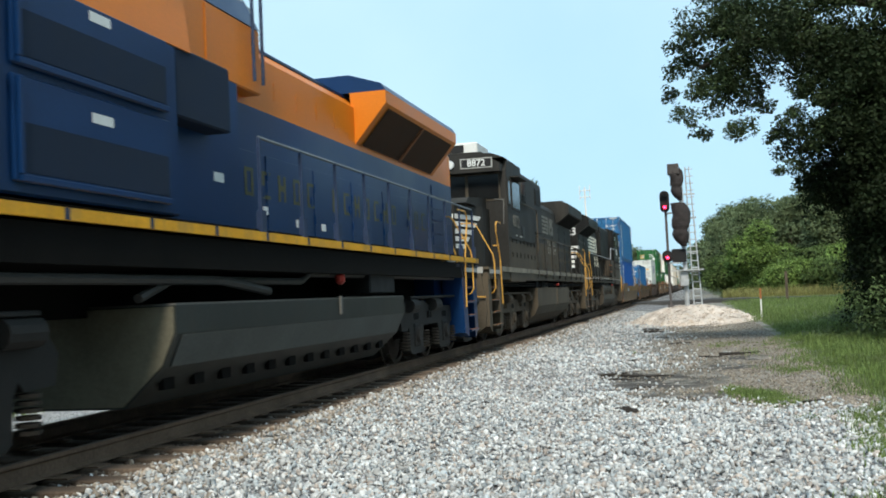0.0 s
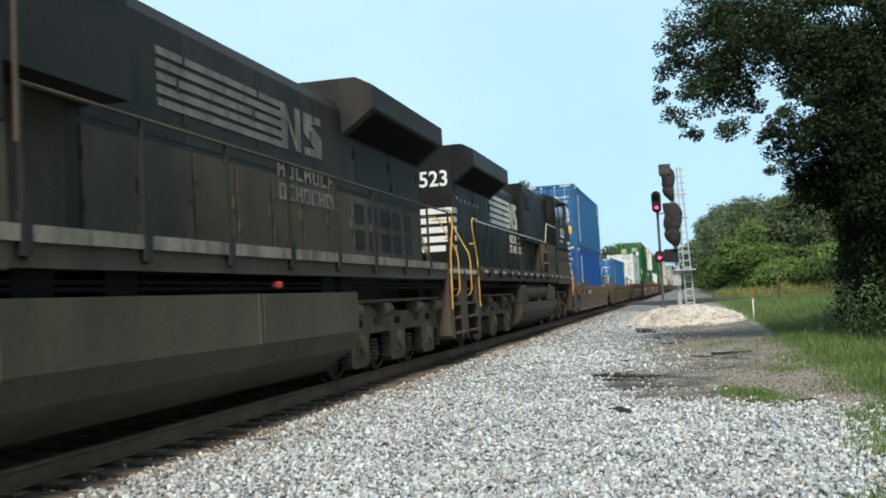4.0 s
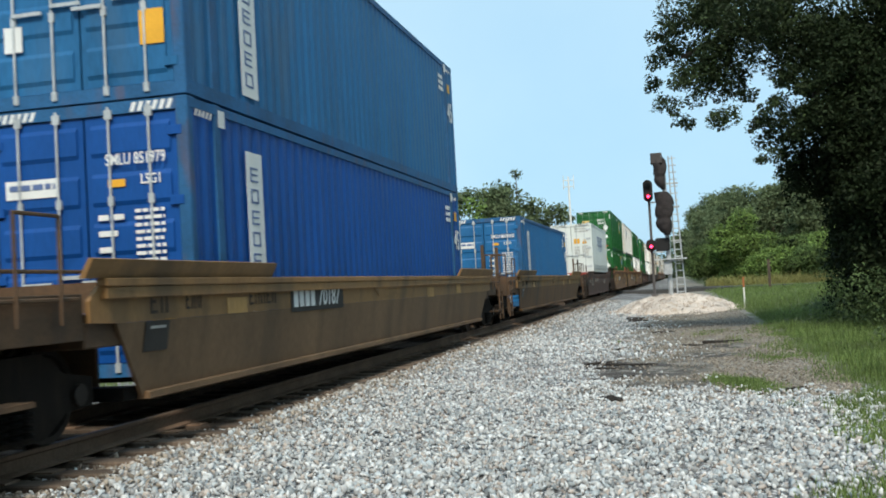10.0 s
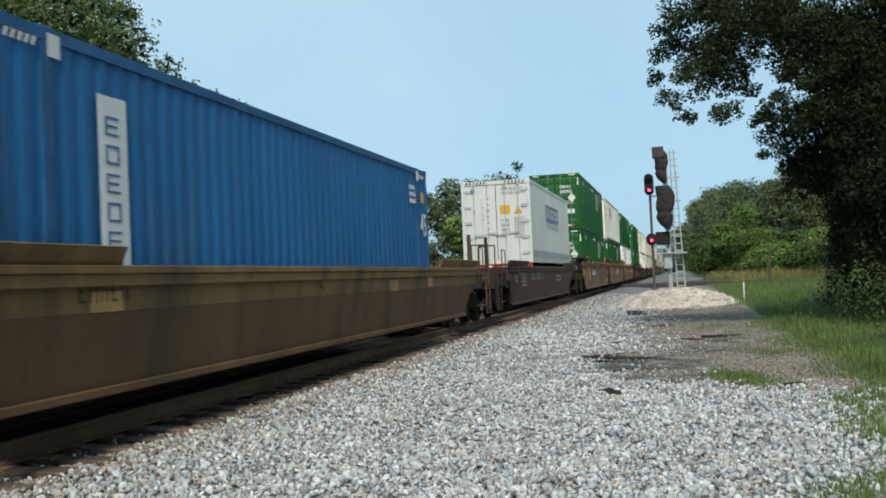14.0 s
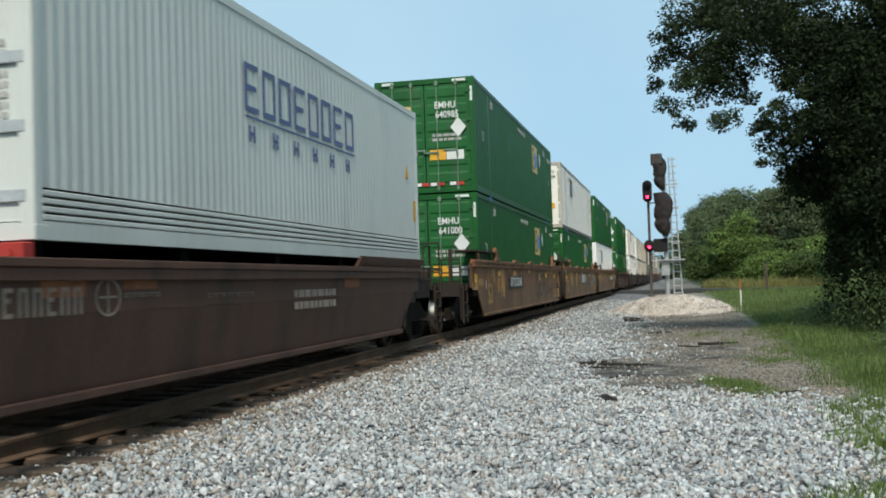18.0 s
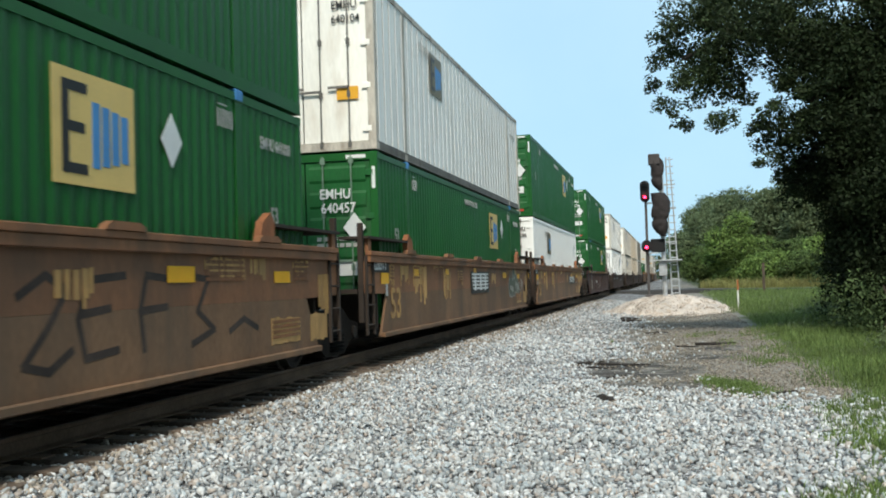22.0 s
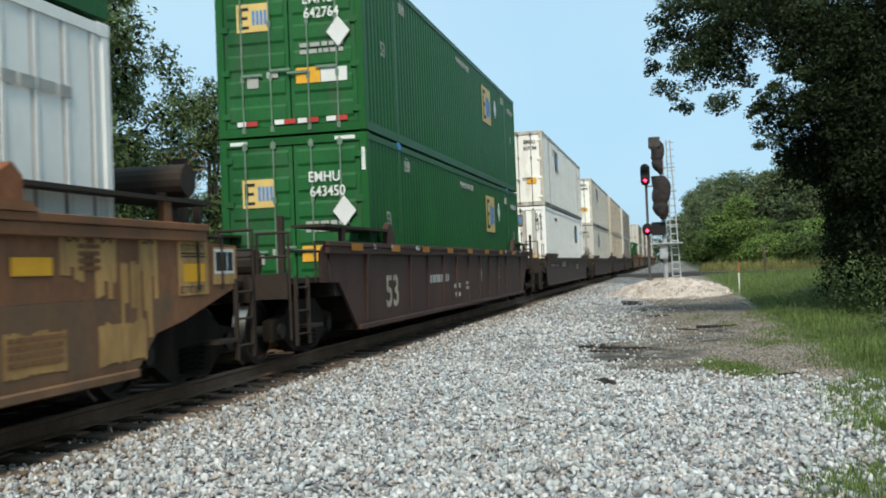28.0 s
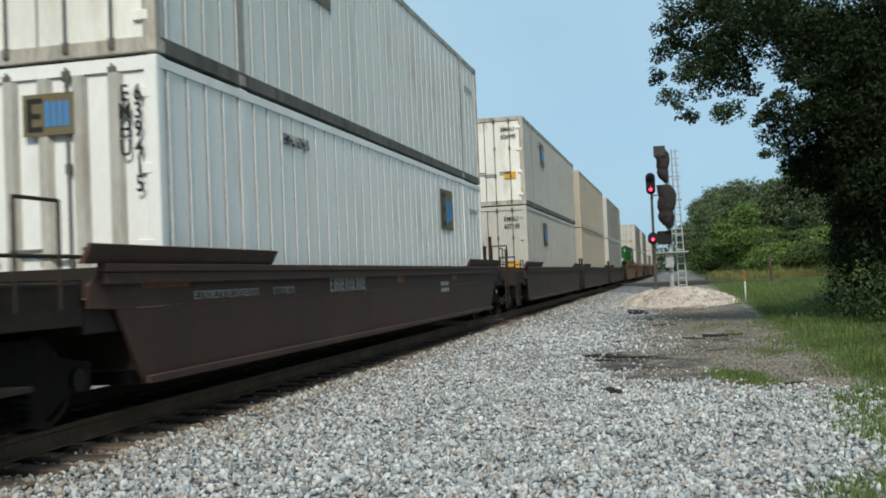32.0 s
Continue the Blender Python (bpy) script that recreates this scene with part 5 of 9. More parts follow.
def blue_box(y, z, body, code, feet=43.5, size="L5G1"):
    c = container("blue forty-five-foot container with white door panel, carried in a well wagon", feet, body, body, "corr", CM["drailb"], CM["lightmetal"])
    h, w, H = c["half"], c["wide"], c["high"]
    stripes(c, M["decal"])
    for yy, e in ((-h + 0.16, 1), (h - 0.62, -1)):
        bm = bmesh.new()
        for i in range(5):
            u = yy + 0.085 * i
            prism(bm, [(u, H - 0.19), (u + 0.035, H - 0.19), (u + 0.07, H - 0.115), (u + 0.035, H - 0.115)], w + 0.001, w + 0.004, "x")
        tagged(part("hazard_marking", bm, M["decal"], c), kind="stuff")
        a = -h + 0.72 if e > 0 else h - 0.80
        part("side_label", on_face([(a, a + 0.16, H - 0.24, H - 0.05)], "+x", w + 0.002), M["decal"], c)
    text(c, "size_mark", "45", 0.62, (w + 0.002, h - 0.36, H - 1.12), "+x", M["decal"], 0.75)
    part("side_sticker", on_face([(h - 0.52, h - 0.30, H - 0.66, H - 0.46)], "+x", w + 0.002), CM["amber"], c)
    part("name_panel", on_face([(-0.95, -0.3, H - 0.95, H - 0.75)], "-y", -h - 0.003), M["decal"], c, "white name panel with plain bars")
    part("printed_line", on_face(bars(DR, 1, -0.9, -0.35, H - 0.9, H - 0.8), "-y", -h - 0.008), CM["navy"], c)
    text(c, "number", code, 0.17, (0.62, -h - 0.034, H - 0.62), "-y", M["decal"], 0.72)
    text(c, "size_code", size, 0.15, (0.78, -h - 0.004, H - 0.84), "-y", M["decal"], 0.75)
    part("seal_mark", on_face([(0.28, 0.48, H - 0.9, H - 0.82)], "-y", -h - 0.004), CM["amber"], c)
    part("data_block", on_face([(0.15, 0.27 + 0.05 * (k % 3), 1.14 + 0.17 * k, 1.20 + 0.17 * k) for k in range(4)] + [(0.33, 0.45, 1.14 + 0.17 * k, 1.20 + 0.17 * k) for k in (0, 3)] + bars(DR, 9, 0.58, 0.92, 1.08, 1.75, 0.5), "-y", -h - 0.006), M["decal"], c, "white lines of small print as bars")
    part("warning_label", on_face([(0.72, 1.0, 0.55, 0.92)], "-y", -h - 0.004), CM["amber"], c)
    part("tag", on_face([(-0.9, -0.68, 0.62, 0.9)], "-y", -h - 0.004), M["decal"], c)
    yl = -h + 1.42
    part("name_strip", on_face([(yl, yl + 0.46, 0.22, H - 0.42)], "+x", w - 0.002), M["decal"], c, "tall white strip with upright name bars")
    rects = []
    for i in range(8):
        z0 = 0.34 + i * 0.255
        rects += [(yl + 0.10, yl + 0.32, z0 + 0.15, z0 + 0.172), (yl + 0.10, yl + 0.32, z0, z0 + 0.022), (yl + 0.10, yl + 0.13, z0 + 0.022, z0 + 0.15)]
        rects += [(yl + 0.13, yl + 0.30, z0 + 0.075, z0 + 0.097)] if i % 2 else [(yl + 0.29, yl + 0.32, z0 + 0.022, z0 + 0.15)]
    tagged(part("name_lettering", on_face(rects, "+x", w + 0.003), CM["navy"], c), kind="stuff")
    tagged(part("number_bars", on_face(bars(DR, 3, h - 1.35, h - 0.92, H - 0.75, H - 0.36), "+x", w - 0.002), M["decal"], c), kind="stuff")
    return ride(c, y + h, z)


def yellow_logo(c, y, z, size, label="yellow panel with dark and blue marks", panel="logo_y"):
    w = c["wide"]
    s = size
    p = part("emblem_panel", on_face([(y - s * 0.66, y + s * 0.66, z - s / 2, z + s / 2)], "+x", w + 0.001), CM[panel], c, label)
    part("emblem_mark", on_face([(y - s * 0.52, y - s * 0.42, z - s * 0.40, z + s * 0.40), (y - s * 0.42, y - s * 0.14, z + s * 0.31, z + s * 0.40), (y - s * 0.42, y - s * 0.18, z - s * 0.04, z + s * 0.05), (y - s * 0.42, y - s * 0.14, z - s * 0.40, z - s * 0.31)], "+x", w + 0.006), CM["logo_k"], p)
    part("emblem_mark", on_face([(y - s * 0.06 + i * s * 0.16, y + s * 0.06 + i * s * 0.16, z - s * (0.33 - 0.03 * i), z + s * (0.26 - 0.02 * i)) for i in range(4)], "+x", w + 0.006), CM["logo_b"], p)


def diamond(c, face, u, v, r, depth):
    bm = bmesh.new()
    pts = [(u, v - r), (u + r * 0.8, v), (u, v + r), (u - r * 0.8, v)]
    if face == "+x":
        prism(bm, pts, depth, depth + 0.004, "x")
    else:
        prism(bm, pts, depth - 0.004, depth, "y")
    part("diamond_mark", bm, M["decal"], c, "white diamond")


def green_box(y, z, code="", top=False, number="640985"):
    c = container("green fifty-three-foot container with yellow emblem and white diamond", 53, CM["green"], CM["greend"], "fold53", CM["green"], CM["rod_green"])
    h, w, H = c["half"], c["wide"], c["high"]
    text(c, "code", "EMHU", 0.24, (0.55, -h - 0.034, H - 0.70), "-y", M["decal"], 0.85)
    text(c, "number", number, 0.24, (0.6, -h - 0.034, H - 0.94), "-y", M["decal"], 0.85)
    diamond(c, "-y", 0.88, H - 1.27, 0.25, -h - 0.034)
    part("door_emblem", on_face([(-0.9, -0.32, H - 1.15, H - 0.68)], "-y", -h - 0.004), CM["logo_y"], c, "yellow panel on the door")
    part("door_mark", on_face([(-0.86, -0.80, H - 1.1, H - 0.74), (-0.80, -0.68, H - 0.79, H - 0.74), (-0.80, -0.70, H - 0.94, H - 0.89), (-0.80, -0.68, H - 1.1, H - 1.05)], "-y", -h - 0.009), CM["logo_k"], c)
    part("door_mark", on_face([(-0.62 + 0.07 * i, -0.575 + 0.07 * i, H - 1.04, H - 0.8) for i in range(4)], "-y", -h - 0.009), CM["logo_b"], c)
    part("corner_label", on_face([(w - 0.55, w - 0.2, H - 0.1, H - 0.04), (w - 0.1, w - 0.04, H - 0.62, H - 0.25), (-w + 0.2, -w + 0.5, H - 0.1, H - 0.04)], "-y", -h - 0.004), M["decal"], c)
    part("data_print", on_face(bars(DR, 2, 0.2, 0.95, 1.26, 1.48), "-y", -h - 0.006), M["decal_grey"], c)
    part("data_plate", on_face([(0.55, 1.0, 0.82, 1.05)], "-y", -h - 0.004), M["decal"], c)
    part("amber_label", on_face([(0.12, 0.54, 0.82, 1.08)], "-y", -h - 0.004), CM["amber"], c)
    for q in ((-0.75, -0.55, 0.8, 1.0), (-0.4, -0.2, 0.95, 1.05)):
        part("side_tag", on_face([q], "-y", -h - 0.004), M["decal_grey"], c)
    for x in (-0.95, -0.28, 0.12, 0.62):
        part("reflector", on_face([(x + 0.17, x + 0.36, 0.17, 0.25)], "-y", -h - 0.007), CM["redtag"], c, "red reflector strip")
        part("reflector", on_face([(x, x + 0.16, 0.17, 0.25)], "-y", -h - 0.007), M["decal"], c, "white reflector strip")
    text(c, "size_mark", "53", 0.36, (w + 0.001, -h + 1.13, 1.5), "+x", M["decal_grey"], 0.8)
    text(c, "size_mark", "53", 0.30, (w + 0.001, h - 0.98, 1.52), "+x", M["decal_grey"], 0.8)
    text(c, "side_number", "EMHU " + number, 0.21, (w + 0.001, h - 0.9, H - 0.5), "+x", M["decal_grey"], 0.78)
    text(c, "warning", "WARNING HIGH CUBE", 0.19, (w + 0.001, h - 8.05, H - 0.34), "+x", M["decal_grey"], 0.8)
    yellow_logo(c, h - 4.95, H * 0.70, 0.96)
    diamond(c, "+x", h - 3.6, H * 0.735, 0.27, w + 0.001)
    part("side_lettering", on_face([(h - 2.55 + 0.07 * i, h - 2.52 + 0.07 * i, H - 0.46, H - 0.26) for i in range(6)] + [(h - 2.53, h - 2.3, H - 0.22, H - 0.205)]
                               + [(-h + 2.3 + 0.07 * i, -h + 2.33 + 0.07 * i, H - 0.46, H - 0.26) for i in range(6)] + [(-h + 2.32, -h + 2.55, H - 0.22, H - 0.205)], "+x", w + 0.001), M["decal_grey"], c)
    if z < 1:
        for yy in (-20 * FT, 20 * FT):
            part("twist_lock", boxes((w - 0.16, w + 0.012, yy - 0.10, yy + 0.10, H - 0.10, H + 0.03), bev=0.01), CM["logo_b"], c, "blue twist lock on the casting")
    return ride(c, y + h, z)


def white_box(y, z, body="wht", rusty=False, vertical="", code="", logo=True, label="white fifty-three-foot container with upright side posts"):
    c = container(label, 53, CM[body], CM["whtr" if rusty else body], "post", CM["darkrail"] if rusty else CM[body], CM["seam"], trim=CM["seam"], near=y < 215, sill=CM["grime_shade"] if rusty else None)
    h, w, H = c["half"], c["wide"], c["high"]
    if code:
        text(c, "code", "EMHU", 0.2, (0.78, -h - 0.004, H - 0.42), "-y", CM["logo_k"], 0.85)
        text(c, "number", code, 0.2, (0.8, -h - 0.004, H - 0.66), "-y", CM["logo_k"], 0.85)
    if vertical:
        for u, word in ((w - 0.33, "EMHU"), (w - 0.19, vertical)):
            for i, k in enumerate(word):
                text(c, "number", k, 0.225, (u, -h - 0.034, H - 0.36 - i * 0.175), "-y", CM["logo_k"], 0.8)
        text(c, "side_number", "EMHU " + vertical, 0.2, (w + 0.001, -h + 3.6, H - 0.42), "+x", CM["logo_k"], 0.75)
    if logo:
        yellow_logo(c, -h + 4.6 if not vertical else h - 3.9, H * 0.72, 0.85, "dull brown panel with dark and blue marks", "logo_d")
        u, v = ((-1.05, -0.5), (H - 0.75, H - 0.35)) if not vertical else ((-0.14, 0.42), (H - 0.70, H - 0.29))
        e = part("door_emblem", on_face([(*u, *v)], "-y", -h - 0.034), CM["logo_y"] if not vertical else CM["logo_d"], c, "yellow panel on the door")
        part("emblem_mark", on_face([(u[0] + 0.05, u[0] + 0.1, v[0] + 0.04, v[1] - 0.04), (u[0] + 0.1, u[0] + 0.22, v[1] - 0.09, v[1] - 0.04), (u[0] + 0.1, u[0] + 0.2, v[0] + 0.17, v[0] + 0.22), (u[0] + 0.1, u[0] + 0.22, v[0] + 0.04, v[0] + 0.09)], "-y", -h - 0.039), CM["logo_k"], e)
        part("emblem_mark", on_face([(u[0] + 0.25 + 0.07 * i, u[0] + 0.3 + 0.07 * i, v[0] + 0.08, v[1] - 0.08) for i in range(4)], "-y", -h - 0.039), CM["logo_b"], e)
    part("amber_label", on_face([(0.62, 1.0, 0.86, 1.08)], "-y", -h - 0.004), CM["amber"], c)
    part("side_lettering", on_face((letter_row(-h + 3.2, -h + 4.6, H - 0.55, H - 0.37, 10) if not vertical else []) + bars(DR, 1, h - 1.5, h - 0.6, H - 0.8, H - 0.64), "+x", w + 0.001), M["decal_grey"], c)
    if vertical:
        # ribbed nose end
        nb = bmesh.new()
        for i in range(5):
            x = -0.70 + i * 0.385
            prism(nb, [(x - 0.085, -h + 0.03), (x - 0.05, -h - 0.03), (x + 0.05, -h - 0.03), (x + 0.085, -h + 0.03)], 0.16, H - 0.14, "z")
        tagged(part("end_ribs", nb, CM["rib"], c), kind="stuff")
    return ride(c, y + h, z)


def reefer(y, z):
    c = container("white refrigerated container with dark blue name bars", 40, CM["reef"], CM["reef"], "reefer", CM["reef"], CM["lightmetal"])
    h, w, H = c["half"], c["wide"], c["high"]
    stripes(c, M["dark_chunk"], 0.75)
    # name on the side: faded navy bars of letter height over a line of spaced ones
    for i in range(8):
        y0 = -2.05 + i * 0.53
        nb = [(y0, y0 + 0.065, 1.66, 2.24), (y0 + 0.065, y0 + 0.4, 2.175, 2.24), (y0 + 0.065, y0 + 0.4, 1.66, 1.725)]
        nb += [(y0 + 0.335, y0 + 0.4, 1.725, 2.175)] if i % 3 else [(y0 + 0.065, y0 + 0.34, 1.92, 1.985)]
        part("name_shape", on_face(nb, "+x", w + 0.001), CM["navy"], c, "large navy letter shape drawn as plain bars")
    part("underline", on_face([(-2.05, 2.1, 1.585, 1.61)], "+x", w + 0.001), CM["navy"], c)
    for i in range(6):
        u = -1.95 + i * 0.72
        part("name_shape", on_face([(u, u + 0.05, 1.30, 1.5), (u + 0.13, u + 0.18, 1.30, 1.5), (u + 0.05, u + 0.13, 1.38, 1.42)], "+x", w + 0.001), CM["navy"], c)
    part("caution_sign", prism(bmesh.new(), [(h - 0.95, 1.55), (h - 0.7, 1.55), (h - 0.825, 1.8)], w + 0.001, w + 0.005, "x"), CM["amber"], c)
    part("amber_label", on_face([(h - 0.4, h - 0.25, 0.75, 1.15)], "+x", w + 0.001), CM["amber"], c)
    part("panel", on_face([(-0.55, -0.25, 1.05, 2.35)], "-y", -h + 0.02), M["decal"], c, "white upright name panel")
    part("name_lettering", on_face([q for i in range(8) for q in ((-0.52, -0.40, 1.12 + i * 0.15, 1.13 + i * 0.15), (-0.52, -0.51, 1.13 + i * 0.15, 1.22 + i * 0.15), (-0.52, -0.40, 1.22 + i * 0.15, 1.23 + i * 0.15))] + [(-0.33, -0.26, 1.2 + i * 0.21, 1.26 + i * 0.21) for i in range(6)], "-y", -h + 0.015), CM["navy"], c)
    part("amber_label", on_face([(0.14, 0.48, 1.72, 2.02)], "-y", -h + 0.02), CM["amber"], c)
    part("caution_sign", prism(bmesh.new(), [(0.62, 1.72), (0.92, 1.72), (0.77, 2.0)], -h + 0.014, -h + 0.02, "y"), CM["amber"], c)
    part("data_block", on_face(bars(DR, 9, 0.62, 0.98, 0.85, 1.6) + bars(DR, 4, 0.16, 0.45, 0.9, 1.55) + bars(DR, 2, 0.2, 1.0, 2.35, 2.65), "-y", -h + 0.02), M["decal_grey"], c)
    part("round_mark", rod(bmesh.new(), (-0.82, -h + 0.025, 2.55), (-0.82, -h + 0.015, 2.55), 0.09, 16), CM["navy"], c)
    return ride(c, y + h, z)


# ---------------------------------------------------------------- well wagons
SPINNERS = []  # (wheelset, its place on the wagon, radius)
WM = dict(
    tan=mat("tan_yellow_wagon_paint", (0.27, 0.148, 0.060), 0.6, 0, 0.3, 0.7, 30, 0.08, dirt=(0.085, 0.058, 0.036), amount=0.5, streak=2.5),
    tan_low=mat("grimy_tan_wagon_paint", (0.185, 0.112, 0.062), 0.75, 0, 0.3, 0.7, 30, 0.08, dirt=(0.085, 0.058, 0.036), amount=0.45, streak=2.5),
    tan2_low=mat("grimy_brown_wagon_paint", (0.14, 0.075, 0.034), 0.75, 0, 0.3, 0.7, 30, 0.08, dirt=(0.05, 0.036, 0.026), amount=0.5, streak=2.5),
    faded53=mat("worn_cream_numeral", (0.42, 0.36, 0.28), 0.6, 0, 0.35, 4, 30, 0.0, dirt=(0.12, 0.08, 0.06), amount=0.4),
    faded=mat("faded_wagon_lettering", (0.30, 0.24, 0.20), 0.6, 0, 0.3, 3, 30, 0.0),
    tan_gear=mat("rusty_tan_end_gear", (0.105, 0.062, 0.036), 0.75, 0, 0.35, 2, 30, 0.1, dirt=(0.045, 0.032, 0.024), amount=0.5),
    endgear=mat("grimy_end_gear", (0.036, 0.025, 0.019), 0.75, 0, 0.35, 2, 30, 0.1, dirt=(0.028, 0.022, 0.018), amount=0.5),
    tan2=mat("browned_yellow_wagon_paint", (0.22, 0.122, 0.046), 0.65, 0, 0.3, 0.7, 30, 0.08, dirt=(0.05, 0.036, 0.026), amount=0.55, streak=2.5),
    red=mat("oxide_red_wagon_paint", (0.100, 0.050, 0.036), 0.65, 0, 0.3, 0.7, 30, 0.08, dirt=(0.038, 0.025, 0.020), amount=0.5, streak=2.5),
    brown=mat("rusty_brown_wagon_paint", (0.235, 0.104, 0.050), 0.65, 0, 0.35, 0.8, 30, 0.1, dirt=(0.10, 0.058, 0.036), amount=0.5, streak=2.5),
    maroon=mat("dark_maroon_wagon_paint", (0.066, 0.032, 0.025), 0.65, 0, 0.3, 0.8, 30, 0.08, dirt=(0.036, 0.022, 0.018), amount=0.5, streak=2.5),
    umber=mat("dark_umber_wagon_paint", (0.070, 0.038, 0.030), 0.65, 0, 0.3, 0.8, 30, 0.08, dirt=(0.048, 0.030, 0.023), amount=0.45, streak=2.5),
    brown_low=mat("dusty_brown_wagon_paint", (0.195, 0.108, 0.060), 0.75, 0, 0.35, 0.8, 30, 0.1, dirt=(0.10, 0.070, 0.048), amount=0.5, streak=2.5),
    patch=mat("ochre_paint_patch", (0.47, 0.27, 0.10), 0.6, 0, 0.3, 2.5, 30, 0.05, dirt=(0.17, 0.095, 0.045), amount=0.4, streak=4),
    reflect=mat("yellow_reflector", (0.80, 0.40, 0.03), 0.35, 0, 0.1, 3, 30, 0.0),
    orange_block=mat("orange_rust_casting", (0.26, 0.10, 0.045), 0.7, 0, 0.3, 4, 30, 0.2),
    amber_refl=mat("amber_reflector", (0.42, 0.17, 0.03), 0.4, 0, 0.15, 3, 30, 0.0),
    scrawl=mat("thin_black_spray", (0.045, 0.032, 0.026), 0.7, 0, 0.5, 3, 30, 0.0),
    spray=mat("pale_green_spray_paint", (0.10, 0.115, 0.085), 0.7, 0, 0.3, 4, 30, 0.0),
)


# separate paint tones for the lower webs
LOW = {WM["tan"].name: WM["tan_low"], WM["tan2"].name: WM["tan2_low"], WM["brown"].name: WM["brown_low"]}


def wheelset(parent, y, r=0.42, rot=True, wide=0.135):
    """Two wheels on an axle, made round the origin and set at its place."""
    ax = part("axle", rod(bmesh.new(), (-1.05, 0, 0), (1.05, 0, 0), 0.075, 10), M["wheel_dark"], parent)
    ax.name = "wheelset"
    bm, bt = bmesh.new(), bmesh.new()
    for s in (1, -1):
        prof = [(0.0, 0.10), (0.045, 0.10), (0.03, r * 0.45), (0.03, r * 0.8), (0.065, r * 0.84), (0.065, r * 0.97), (-0.06, r), (-0.065, r + 0.028), (-0.09, r + 0.028), (-0.09, r * 0.84), (-0.03, r * 0.8), (-0.03, r * 0.45), (-0.045, 0.1)]
        n = 28
        for tgt, a, b in ((bm, 0, 5), (bt, 5, 8), (bm, 8, 12)):
            rings = []
            for i in range(n):
                q = 2 * math.pi * i / n
                rings.append([tgt.verts.new((s * (0.755 + px), pr * math.cos(q), pr * math.sin(q))) for px, pr in prof[a:b + 1]])
            for i in range(n):
                u, v = rings[i], rings[(i + 1) % n]
                for k in range(b - a):
                    tgt.faces.new((u[k], u[k + 1], v[k + 1], v[k]) if s > 0 else (u[k], v[k], v[k + 1], u[k + 1]))
        # bolts that show the turning
        for i in range(6):
            q = 2 * math.pi * i / 6
            box(bm, s * 0.785 - 0.012, s * 0.785 + 0.012, r * 0.3 * math.cos(q) - 0.02, r * 0.3 * math.cos(q) + 0.02, r * 0.3 * math.sin(q) - 0.02, r * 0.3 * math.sin(q) + 0.02)
    for s in (1, -1):
        rod(bm, (s * 1.05, 0, 0), (s * 1.16, 0, 0), 0.095, 10)
    me, mt = bpy.data.meshes.new("wheel_plate"), bpy.data.meshes.new("tread")
    ax.location = (0, y, 0.185 + r)
    bm.to_mesh(me)
    bt.to_mesh(mt)
    bm.free(), bt.free()
    joined = bmesh.new()
    joined.from_mesh(ax.data)
    joined.from_mesh(me)
    k = len(joined.faces)
    joined.from_mesh(mt)
    joined.faces.ensure_lookup_table()
    for f in joined.faces[k:]:
        f.material_index = 1
    joined.to_mesh(ax.data)
    joined.free()
    ax.data.materials.append(M["wheel"])
    if rot:
        SPINNERS.append((ax, y, 0.185 + r, r))
    return ax


def truck(parent, y, rot=True, name="truck"):
    t = part(name, boxes((-1.0, 1.0, y - 0.17, y + 0.17, 0.52, 0.86), (-0.35, 0.35, y - 0.35, y + 0.35, 0.86, 0.98), bev=0.02), M["freight_truck"], parent, "dark oily freight truck")
    for s in (1, -1):
        prof = [(-1.12, 0.74), (-0.72, 0.80), (-0.42, 0.98), (0.42, 0.98), (0.72, 0.80), (1.12, 0.74), (1.12, 0.50), (0.74, 0.48), (0.42, 0.30), (-0.42, 0.30), (-0.74, 0.48), (-1.12, 0.50)]
        x0 = 0.98 if s > 0 else -1.12
        part("side_frame", prism(bmesh.new(), [(y + a, b) for a, b in prof], x0, x0 + 0.14, "x"), M["freight_truck"], t)
        for dy in (-0.16, 0.0, 0.16):
            bm = bmesh.new()
            for i in range(5):
                rod(bm, (s * 1.14, y + dy, 0.36 + i * 0.055), (s * 1.14, y + dy, 0.385 + i * 0.055), 0.07, 8)
            part("coil_spring", bm, M["under"], t)
    for dy in (-0.89, 0.89):
        wheelset(t, y + dy, 0.42, rot)
    return t


def ladder(parent, x, y0, y1, z0, z1, n, material, name="ladder"):
    bm = bmesh.new()
    for yy in (y0, y1):
        box(bm, x - 0.02, x + 0.02, yy - 0.025, yy + 0.025, z0, z1)
    for i in range(n):
        z = z0 + (z1 - z0) * (i + 0.5) / n
        rod(bm, (x + 0.01, y0, z), (x + 0.01, y1, z), 0.013, 6)
    return part(name, bm, material, parent)


